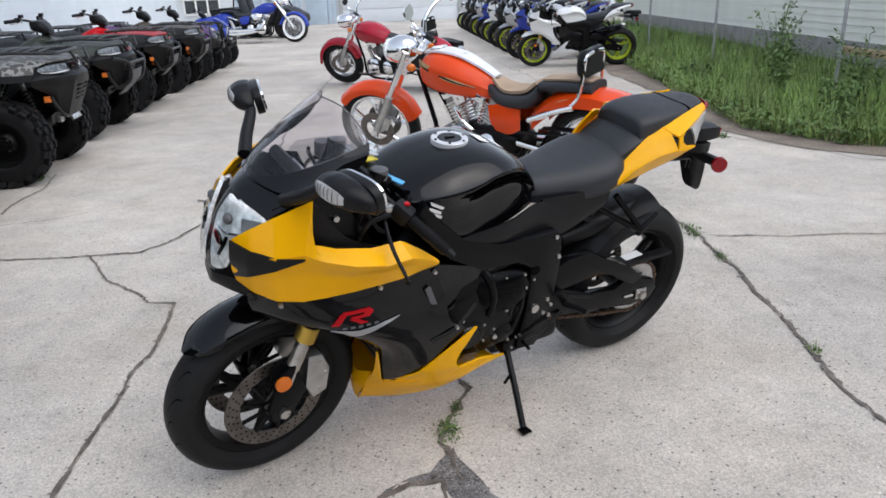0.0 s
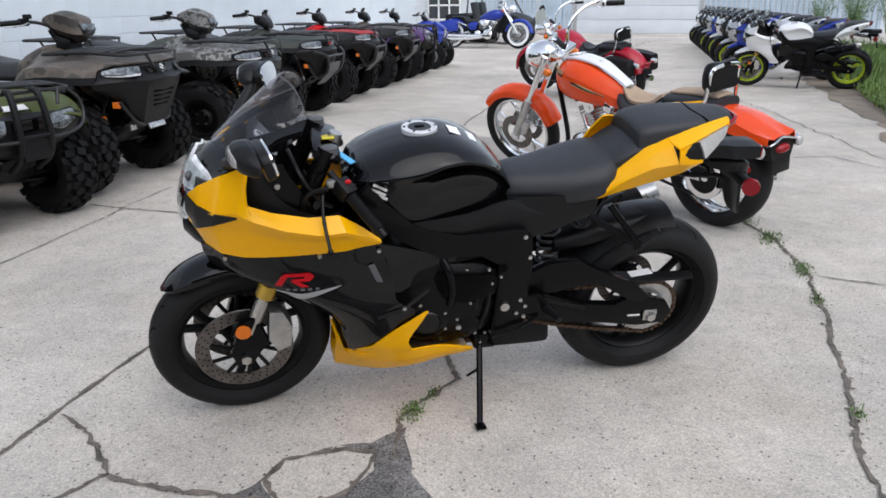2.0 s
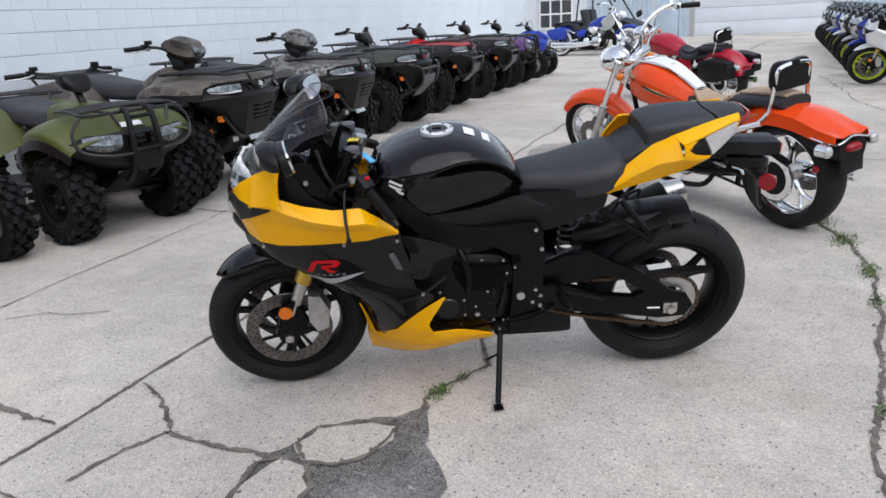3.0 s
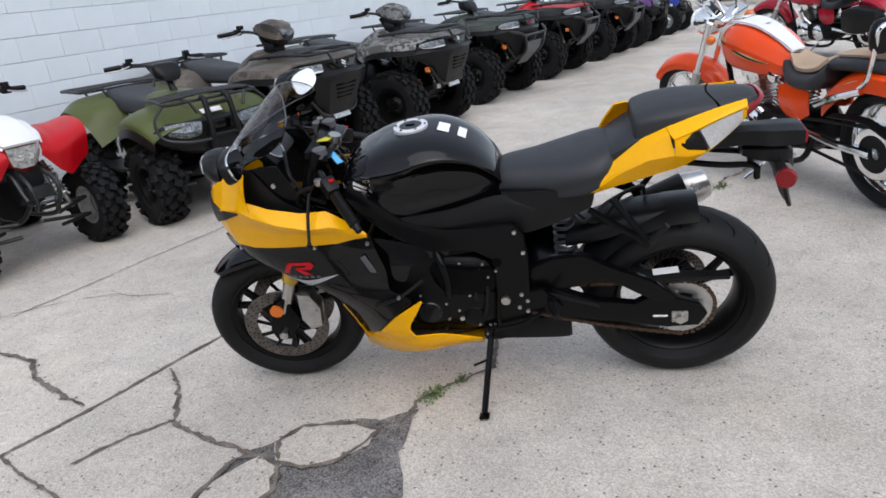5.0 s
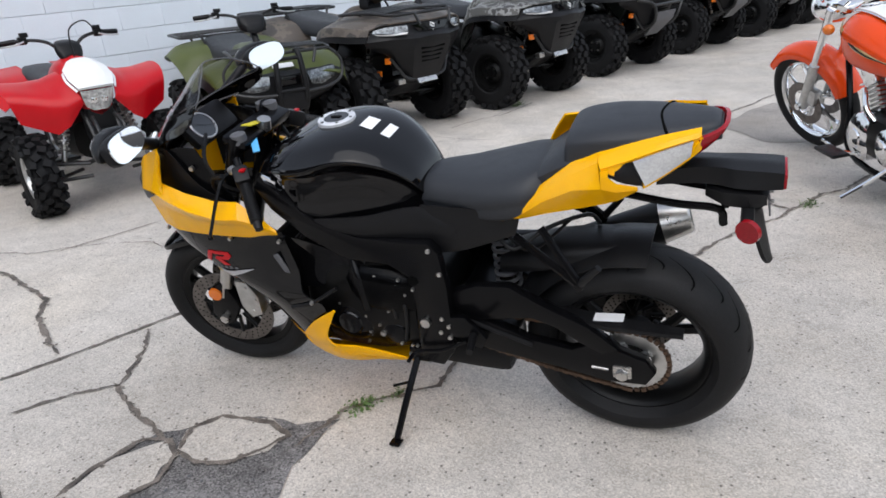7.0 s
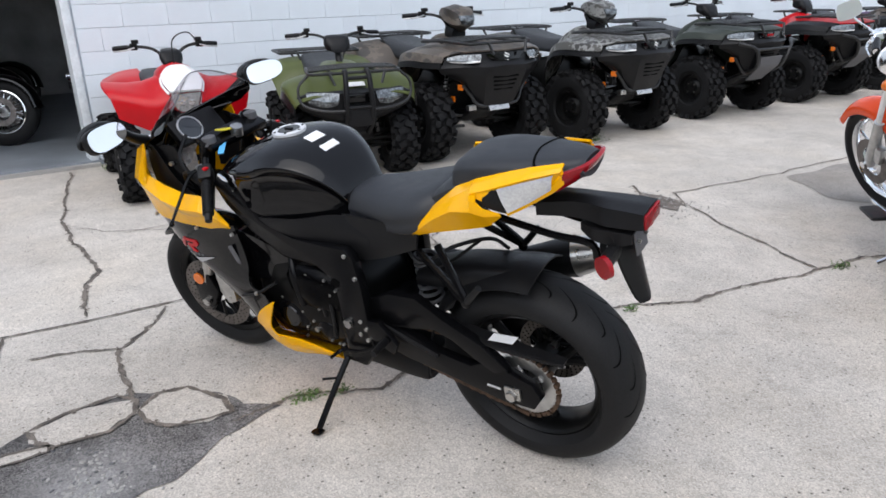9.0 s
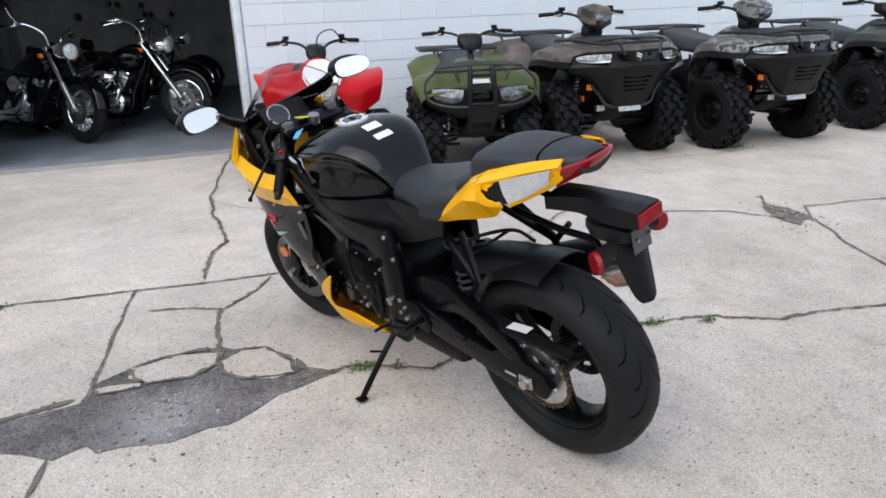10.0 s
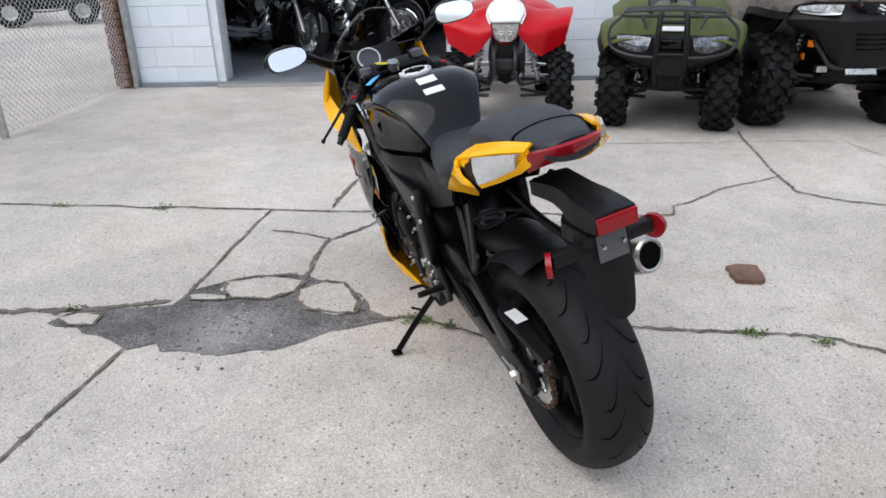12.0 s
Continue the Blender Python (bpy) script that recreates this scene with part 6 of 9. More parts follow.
        if detail:
            bm = B()
            for k in range(7):
                y = 0.303 + 0.0125 * k
                tube(bm, [shell(y, radians(a), 0.0030) for a in (-12, 5, 22)], 0.0009, 5)
            part("lens_rib", bm, M_GREYPL, sig)
        # handlebar
        h0, h1 = pre @ V(1.105, s * 0.14, 0.925), pre @ V(1.0, s * 0.295, 0.812)
        bar = part("handlebar", rod(B(), h0, h1, 0.011), M_FRAME, bike)
        dh = (h1 - h0).normalized()
        prof = [(0.012, 0.0)] + [(0.0165 + 0.0013 * (i % 2), 0.004 * (i // 2) + 0.002 * (i % 2)) for i in range(62)] + [(0.012, 0.126)]
        bm = lathe(B(), prof, Matrix.Translation(h1 - dh * 0.126) @ dh.to_track_quat("Y", "Z").to_matrix().to_4x4(), 18)
        part("grip", bm, M_PLASTIC, bar, "black rubber grip")
        part("bar_end", rod(B(), h1, h1 + dh * 0.022, 0.013, 0.011, 16), M_PLASTIC, bar)
        sw = part("switch_box", box(B(), h1 - dh * 0.155, (0.045, 0.055, 0.05), dh.to_track_quat("Y", "Z").to_matrix().to_4x4(), 0.01), M_PLASTIC, bar)
        part("switch_button", box(B(), h1 - dh * 0.150 + V(-0.008, 0, 0.027), (0.016, 0.016, 0.008), None, 0.003), M_RED, sw, "red switch button")
        pv = h1 - dh * 0.175 + V(0.03, 0, 0.0)
        part("lever_mount", box(B(), pv + V(-0.006, 0, 0.004), (0.026, 0.026, 0.022), None, 0.007), M_ALU if s > 0 else M_PLASTIC, bar)
        part("lever", tube(B(), [pv, pv + V(0.018, s * 0.03, -0.012), pv + V(0.022, s * 0.085, -0.065), pv + V(0.012, s * 0.155, -0.125)], 0.0065, 8, 16, 0.005), M_FRAME, bar, "black hand lever")
        part("lever_tip", ball(B(), pv + V(0.012, s * 0.156, -0.127), (0.009, 0.009, 0.009)), M_FRAME, bar)
        part("fork_cap", lathe(B(), [(0.001, 0.010), (0.012, 0.010), (0.022, 0.006), (0.023, -0.02)], Matrix.Translation(pre @ V(WB - 0.30, s * 0.105, RF + 0.690)) @ Matrix.Rotation(radians(90), 4, "X") @ Matrix.Rotation(radians(0), 4, "Y"), 24), M_GREYPL, bike)
    # top yoke, ignition, clocks
    part("top_yoke", box(B(), pre @ V(1.095, 0, 0.958), (0.08, 0.25, 0.028), Matrix.Rotation(radians(-18), 4, "Y"), 0.01), M_FRAME, bike)
    part("ignition", rod(B(), (1.07, 0, 0.955), (1.06, 0, 0.985), 0.022, 0.02, 18), M_STEEL, bike)
    if detail:
        part("key_tag", box(B(), (1.085, 0.015, 0.978), (0.035, 0.085, 0.004), Matrix.Rotation(radians(14), 4, "X"), 0.001), M_KEYTAG, bike, "yellow key tag on the ignition")
        part("tag_strip", box(B(), (1.045, 0.090, 0.945), (0.020, 0.075, 0.004), Matrix.Rotation(radians(38), 4, "Z") @ Matrix.Rotation(radians(-12), 4, "X"), 0.001), M_BLUETAPE, bike, "bright blue tag strip")
        part("reservoir", rod(B(), (1.15, -0.125, 0.945), (1.15, -0.125, 0.985), 0.022, 0.022, 18), M_GREYPL, bike, "grey fluid reservoir")
    dm = Matrix.Translation((1.275, 0, 0.966)) @ Matrix.Rotation(radians(-52), 4, "Y")
    dash = part("instrument_panel", box(B(), dm @ V(0, 0, 0), (0.10, 0.20, 0.035), Matrix.Rotation(radians(-52), 4, "Y"), 0.017), M_PLASTIC, bike)
    part("dial_ring", lathe(B(), ring_prof(0.040, 0.046, 0.016, 0.021, 0.001), dm @ Matrix.Translation((0, 0.035, 0)) @ Matrix.Rotation(radians(90), 4, "X"), 36, True), M_STEEL, dash, "silver ring of the rev counter")
    part("dial_face", lathe(B(), [(0.001, 0.0185), (0.041, 0.0185)], dm @ Matrix.Translation((0, 0.035, 0)) @ Matrix.Rotation(radians(90), 4, "X"), 36), M_WINDOW, dash)
    # nose and screen
    half_rows = [
        [(1.385, 0, 0.985), (1.355, 0.085, 0.987), (1.262, 0.166, 1.002)],
        [(1.430, 0, 0.962), (1.400, 0.085, 0.955), (1.312, 0.172, 0.976)],
        [(1.466, 0, 0.922), (1.445, 0.075, 0.914), (1.385, 0.152, 0.936)],
        [(1.492, 0, 0.880), (1.472, 0.050, 0.870), (1.440, 0.114, 0.890)],
        [(1.515, 0, 0.820), (1.508, 0.016, 0.820), (1.500, 0.026, 0.820)],
        [(1.522, 0, 0.760), (1.516, 0.018, 0.760), (1.508, 0.028, 0.760)],
        [(1.510, 0, 0.712), (1.505, 0.020, 0.714), (1.496, 0.034, 0.718)],
    ]
    rows = [[(x, -y, z) for x, y, z in r[:0:-1]] + r for r in half_rows]
    part("nose_cowl", sheet(B(), rows, 0.005, 30, 16), M_GLOSS, bike, "gloss black nose")
    part("chin_panel", hull(B(), [(1.415, [(0, 0.73), (0.14, 0.73), (0.12, 0.68), (0, 0.66)]), (1.474, [(0, 0.745), (0.09, 0.745), (0.085, 0.70), (0, 0.68)]), (1.518, [(0, 0.745), (0.035, 0.745), (0.03, 0.715), (0, 0.70)])], 12, 10), M_PLASTIC, bike)
    rows = []
    for (cx, cz), (ex, ey, ez) in (((1.406, 0.984), (1.392, 0.050, 0.986)), ((1.352, 1.036), (1.318, 0.110, 1.018)), ((1.298, 1.082), (1.236, 0.144, 1.050)), ((1.247, 1.128), (1.150, 0.157, 1.083)), ((1.205, 1.160), (1.168, 0.074, 1.142))):
        rows.append([(ex, -ey, ez), (cx + (ex - cx) * 0.45, -ey * 0.66, cz + (ez - cz) * 0.36), (cx, 0, cz), (cx + (ex - cx) * 0.45, ey * 0.66, cz + (ez - cz) * 0.36), (ex, ey, ez)])
    pane = part("windscreen", sheet(B(), rows, 0.003, 24, 20), screen, bike, "smoked grey windscreen", 60)
    edge = [rows[i][-1] for i in range(5)] + [rows[4][2]] + [rows[i][0] for i in range(4, -1, -1)]
    part("screen_edge", tube(B(), edge, 0.0018, 6, 60), M_GREYPL, pane)
    for s in (1, -1):
        rows = [[(1.402, s * 0.030, 0.985), (1.375, s * 0.100, 0.976), (1.318, s * 0.172, 0.970)], [(1.330, s * 0.104, 1.014), (1.305, s * 0.145, 1.004), (1.270, s * 0.172, 0.992)], [(1.245, s * 0.145, 1.047), (1.225, s * 0.163, 1.034), (1.214, s * 0.176, 1.012)], [(1.146, s * 0.159, 1.085), (1.150, s * 0.172, 1.069), (1.164, s * 0.180, 1.044)]]
        part("screen_panel", sheet(B(), rows, 0.004, 20, 12, s), M_GLOSS, bike, "gloss black panel under the screen")
    return bike


# ---- quad bikes: x forward from the middle of the wheelbase, y left, z up ----
def knobby_wheel(parent, c, R, half, rim, side, rim_mat=None, lugs=17, seed=0):
    """A quad wheel: block tread tyre, dished rim and hub; side is the outer side."""
    m, c0 = Matrix.Translation(c), c
    prof = [(rim, -half * 0.72), (rim + 0.02, -half * 0.9), ((rim + R) / 2, -half), (R - 0.050, -half * 0.95), (R - 0.030, -half * 0.82), (R - 0.024, 0), (R - 0.030, half * 0.82), (R - 0.050, half * 0.95), ((rim + R) / 2, half), (rim + 0.02, half * 0.9), (rim, half * 0.72)]
    tyre = part("tyre", lathe(B(), prof, m, 54), M_KNOB, parent, "", 30)
    bm = B()

    def lug(a, y, r, size, twist, tilt):
        c = V(math.cos(a), 0, math.sin(a))
        t = V(-math.sin(a), 0, math.cos(a))
        f = Matrix((t, V(0, 1, 0), c)).transposed().to_4x4()
        bmesh.ops.create_cube(bm, size=1.0, matrix=Matrix.Translation(Vector(c0) + c * r + V(0, y, 0)) @ f @ Matrix.Rotation(tilt, 4, "X") @ Matrix.Rotation(twist, 4, "Z") @ Matrix.Diagonal((*size, 1)))

    step = 2 * math.pi / lugs
    for k in range(lugs):
        for s in (1, -1):
            a = step * (k + (0.25 if s > 0 else 0.75))
            w = step * R
            lug(a, s * half * 0.30, R - 0.012, (w * 0.46, half * 0.56, 0.036), s * 0.42, 0)
            lug(a + step * 0.5, s * half * 0.66, R - 0.014, (w * 0.44, half * 0.40, 0.038), -s * 0.25, -s * 0.10)
            lug(a + step * (0.5 if k % 2 else 0.15), s * half * 0.94, R - 0.030, (w * 0.42, half * 0.26, 0.046), 0, -s * 0.55)
    part("tread", bm, M_KNOB, tyre)["kind"] = "stuff"
    o = side
    bm = lathe(B(), [(rim + 0.006, o * half * 0.80), (rim - 0.012, o * half * 0.74), (rim - 0.022, o * half * 0.30), (rim * 0.62, o * half * 0.22), (rim * 0.42, o * half * 0.45), (0.045, o * half * 0.45), (0.04, o * half * 0.62), (0.001, o * half * 0.62)], m, 36)
    lathe(bm, [(rim + 0.004, -half * 0.75), (rim - 0.02, -half * 0.7), (rim - 0.03, half * 0.2 * o)], m, 36)
    rimob = part("rim", bm, rim_mat or M_RIM, parent)
    for k in range(4):
        a = math.pi / 4 + math.pi / 2 * k
        part("wheel_nut", rod(B(), m @ V(0.055 * math.cos(a), o * half * 0.44, 0.055 * math.sin(a)), m @ V(0.055 * math.cos(a), o * half * 0.60, 0.055 * math.sin(a)), 0.009, seg=6), M_STEEL, rimob)
    return tyre


def quad_bars(q, x, z, w, pod=None, lever=M_STEEL):
    for s in (1, -1):
        p = [(x + 0.02, s * 0.03, z - 0.10), (x, s * 0.10, z - 0.01), (x - 0.06, s * 0.22, z + 0.02), (x - 0.12, s * w, z + 0.01)]
        bar = part("handlebar", tube(B(), p, 0.0115, 8), M_RACK, q)
        a, b = V(*p[2]), V(*p[3])
        part("grip", rod(B(), a.lerp(b, 0.35), b, 0.018, 0.017), M_PLASTIC, bar)
        part("switch_box", box(B(), a.lerp(b, 0.12), (0.05, 0.055, 0.05), None, 0.01), M_PLASTIC, bar)
        part("brake_lever", tube(B(), [a.lerp(b, 0.1) + V(0.03, 0, -0.005), a.lerp(b, 0.5) + V(0.055, 0, -0.018), b + V(0.035, 0, -0.02)], 0.006, 6), lever, bar)
        part("reservoir", box(B(), a.lerp(b, 0.05) + V(0.02, 0, 0.035), (0.035, 0.05, 0.03), None, 0.006), M_PLASTIC, bar)


def rack(name, q, x0, x1, w0, w1, z, bars, dz=0.0):
    """A steel carrier: an outer loop, cross bars and stays."""
    loop = [(x0, -w0, z), (x0, w0, z), ((x0 + x1) / 2, (w0 + w1) / 2 + 0.01, z + dz), (x1, w1, z - 0.01), (x1, -w1, z - 0.01), ((x0 + x1) / 2, -(w0 + w1) / 2 - 0.01, z + dz), (x0, -w0, z)]
    path = []
    for a, b in zip(loop, loop[1:]):
        a, b = V(*a), V(*b)
        k = min(0.25, 0.05 / (b - a).length)
        path += [a.lerp(b, k), a.lerp(b, 0.5), a.lerp(b, 1 - k)]
    r = part(name, tube(B(), path + [path[0]], 0.012, 8, 90), M_RACK, q)
    for i in range(bars):
        f = (i + 1) / (bars + 1)
        x = x0 + (x1 - x0) * f
        w = w0 + (w1 - w0) * f
        part("rack_bar", tube(B(), [(x, -w, z + dz * 0.6), (x, 0, z + 0.008 + dz), (x, w, z + dz * 0.6)], 0.009, 6), M_RACK, r)
    for y in (-0.5, 0.5):
        part("rack_bar", tube(B(), [(x0, y * w0, z), (x1, y * w1, z - 0.005)], 0.009, 6), M_RACK, r)
        for x, w in ((x0, w0), (x1, w1)):
            part("rack_stay", rod(B(), (x + (x1 - x0) * 0.15, y * w * 1.2, z), (x + (x1 - x0) * 0.2, y * w, z - 0.09), 0.011), M_RACK, r)


def suspension(q, x, R, yw, yi, inward, spring):
    for s in (1, -1):
        for dz in (-0.06, 0.06):
            part("suspension_arm", tube(B(), [(x - inward * 0.16, s * yi, R + dz * 0.7 - 0.01), (x, s * (yw - 0.06), R + dz)], 0.013, 8), M_RACK, q)
            part("suspension_arm", tube(B(), [(x + inward * 0.10, s * yi, R + dz * 0.7 - 0.01), (x, s * (yw - 0.06), R + dz)], 0.013, 8), M_RACK, q)
        a, b = V(x, s * (yw - 0.16), R + 0.02), V(x - inward * 0.05, s * yi * 1.4, R + 0.36)
        sh = part("shock_absorber", rod(B(), a, b, 0.016), M_STEEL, q)
        side = (b - a).normalized()
        u1 = side.orthogonal().normalized()
        u2 = side.cross(u1)
        pts = [a.lerp(b, 0.25 + 0.6 * k / 55) + 0.032 * (math.cos(k * 0.8) * u1 + math.sin(k * 0.8) * u2) for k in range(56)]
        part("spring", tube(B(), pts, 0.0065, 5, 110), spring, sh)


def quad_hood(q, body, flare):
    """The flat-topped front body with its wheel arches; outer strips in the flare's colour."""
    half = [
        [(1.085, 0, 0.862), (1.060, 0.20, 0.866), (0.990, 0.36, 0.862), (0.930, 0.46, 0.835), (0.922, 0.475, 0.795)],
        [(0.880, 0, 0.888), (0.870, 0.22, 0.892), (0.840, 0.42, 0.885), (0.805, 0.535, 0.852), (0.797, 0.555, 0.800)],
        [(0.630, 0, 0.905), (0.630, 0.22, 0.903), (0.630, 0.44, 0.893), (0.630, 0.565, 0.862), (0.630, 0.585, 0.806)],
        [(0.460, 0, 0.930), (0.460, 0.20, 0.908), (0.460, 0.42, 0.880), (0.455, 0.558, 0.835), (0.452, 0.578, 0.775)],
        [(0.300, 0, 0.968), (0.300, 0.15, 0.925), (0.325, 0.36, 0.800), (0.335, 0.52, 0.700), (0.335, 0.54, 0.645)],
        [(0.170, 0, 0.925), (0.190, 0.15, 0.850), (0.230, 0.28, 0.620), (0.250, 0.46, 0.500), (0.250, 0.475, 0.455)],
    ]
    mid = [[(x, -y, z) for x, y, z in r[2:0:-1]] + r[:3] for r in half]
    part("hood", sheet(B(), mid, 0.01, 30, 12, 1, True), body, q, "", 24)
    for s in (1, -1):
        out = [[(x, s * y, z) for x, y, z in r[2:]] for r in half]
        part("front_fender", sheet(B(), out, 0.01, 30, 8, s, True), flare, q, "", 24)
        lip = [[(x, s * (y + 0.004), z - 0.002) for x, y, z in r[4:]] + [(x - 0.004, s * (y + 0.012), z - 0.045) for x, y, z in r[4:]] for r in half]
        part("fender_flare", sheet(B(), lip, 0.012, 26, 4, s, True), M_PLASTIC, q)
        # added near-black sheet: hides the body colour inside, paints the arch's shade
        arch_dark = [[(x - 0.02, s * (y - 0.02), z - 0.022) for x, y, z in r] for r in half]
        part("dark_arch_sheet", sheet(B(), arch_dark, 0.006, 18, 8, s), M_NEARBLACK, q)
    part("tank_cover", hull(B(), [(0.44, [(0, 0.935), (0.08, 0.925), (0.10, 0.86), (0, 0.82)]), (0.30, [(0, 0.985), (0.11, 0.965), (0.13, 0.82), (0, 0.76)]), (0.16, [(0, 0.935), (0.12, 0.915), (0.15, 0.75), (0, 0.68)]), (0.05, [(0, 0.86), (0.12, 0.85), (0.15, 0.68), (0, 0.64)])], 16, 12), body, q)
    part("hood_vent", box(B(), (0.55, 0, 0.925), (0.13, 0.15, 0.02), Matrix.Rotation(radians(10), 4, "Y"), 0.008), M_PLASTIC, q)


def quad_fascia(q, style):
    """The angular black bumper with grille, lamps and tow plate."""
    half = [
        [(1.092, 0, 0.858), (1.068, 0.20, 0.860), (0.996, 0.36, 0.855), (0.930, 0.455, 0.830)],
        [(1.105, 0, 0.795), (1.085, 0.19, 0.790), (1.018, 0.35, 0.786), (0.925, 0.470, 0.780)],
        [(1.135, 0, 0.762), (1.118, 0.16, 0.752), (1.045, 0.35, 0.762), (0.905, 0.498, 0.752)],
        [(1.120, 0, 0.700), (1.105, 0.19, 0.698), (1.020, 0.35, 0.705), (0.895, 0.475, 0.715)],
        [(1.060, 0, 0.560), (1.050, 0.17, 0.560), (0.985, 0.26, 0.585), (0.930, 0.31, 0.640)],
        [(1.000, 0, 0.440), (0.995, 0.14, 0.440), (0.960, 0.18, 0.470), (0.930, 0.21, 0.510)],
    ]
    rows = [[(x, -y, z) for x, y, z in r[:0:-1]] + r for r in half]
    face = part("front_fascia", sheet(B(), rows, 0.014, 20, 18, 1, True, True), M_PLASTIC, q, "black plastic front fascia", 20)
    part("grille_panel", sheet(B(), [[(1.094, -0.19, 0.85), (1.098, 0, 0.85), (1.076, 0.19, 0.85)], [(1.094, -0.13, 0.80), (1.109, 0, 0.80), (1.094, 0.13, 0.80)]], -0.004, 4, 8), M_GLOSS, face)
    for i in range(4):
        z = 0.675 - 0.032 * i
        part("grille_slot", box(B(), (1.112 - 0.43 * (0.70 - z), 0, z), (0.012, 0.24 - 0.02 * i, 0.018), Matrix.Rotation(radians(-22), 4, "Y"), 0.003), M_NEARBLACK, face)
    if style == "pod":
        for dy, dz in ((0.004, 0.018), (0.0, 0.0), (-0.004, -0.018)):
            part("emblem", box(B(), (1.106, dy, 0.824 + dz), (0.006, 0.044, 0.010), Matrix.Rotation(radians(-24), 4, "X")), M_WHITE, face, "white metal emblem")
    else:
        part("badge", box(B(), (1.105, 0, 0.825), (0.01, 0.10, 0.026), None, 0.003), M_REDLENS, face, "small red badge")
    for s in (1, -1):
        up = 0.0 if style == "pod" else 0.012
        rows = [[(1.066, s * 0.215, 0.846 + up), (1.002, s * 0.35, 0.845 + up), (0.945, s * 0.435, 0.832 + up)], [(1.082, s * 0.225, 0.812), (1.015, s * 0.355, 0.808), (0.945, s * 0.445, 0.812)], [(1.086, s * 0.245, 0.794), (1.026, s * 0.34, 0.790), (0.960, s * 0.425, 0.800)]]
        lamp = part("headlight", sheet(B(), rows, -0.010, 8, 12, s), M_QLAMP, face, "clear slanted headlight")
        low = [[(x + 0.010, y, z - 0.002) for x, y, z in r] for r in ([tuple(V(*a).lerp(V(*b), 0.35)) for a, b in zip(rows[1], rows[2])], rows[2])]
        part("lamp_lip", sheet(B(), low, -0.004, 3, 10, s), M_CLEAR, lamp, "bright lower lamp edge")
        part("bumper_bar", tube(B(), [(0.985, s * 0.06, 0.44), (0.99, s * 0.19, 0.46), (0.965, s * 0.25, 0.54), (0.955, s * 0.31, 0.62)], 0.014, 8), M_RACK, face)
        part("amber_reflector", box(B(), (0.93, s * 0.315, 0.60), (0.05, 0.014, 0.045), Matrix.Rotation(radians(s * -20), 4, "Z"), 0.006), M_AMBER, face, "amber side reflector")
    if style == "pod":
        part("bash_plate", box(B(), (1.005, 0, 0.425), (0.02, 0.20, 0.04), Matrix.Rotation(radians(-25), 4, "Y"), 0.005), M_STEEL, face, "bare metal bash plate")
        part("tow_hitch", box(B(), (0.96, -0.24, 0.44), (0.05, 0.07, 0.04), None, 0.006), M_STEEL, face)
    else:
        for s in (1, -1):
            part("front_guard", tube(B(), [(0.92, s * 0.17, 0.44), (1.12, s * 0.19, 0.52), (1.16, s * 0.26, 0.70), (1.06, s * 0.40, 0.76)], 0.017, 8), M_RACK, face)
        part("guard_cross_bar", rod(B(), (1.158, -0.255, 0.695), (1.158, 0.255, 0.695), 0.015), M_RACK, face)
        part("bash_plate", sheet(B(), [[(1.155, -0.17, 0.62), (1.165, 0, 0.62), (1.155, 0.17, 0.62)], [(1.13, -0.15, 0.53), (1.135, 0, 0.53), (1.13, 0.15, 0.53)], [(0.97, -0.12, 0.38), (0.975, 0, 0.38), (0.97, 0.12, 0.38)]], 0.012, 12, 8, 1, True, True), M_GREYPL, face, "grey bash plate")


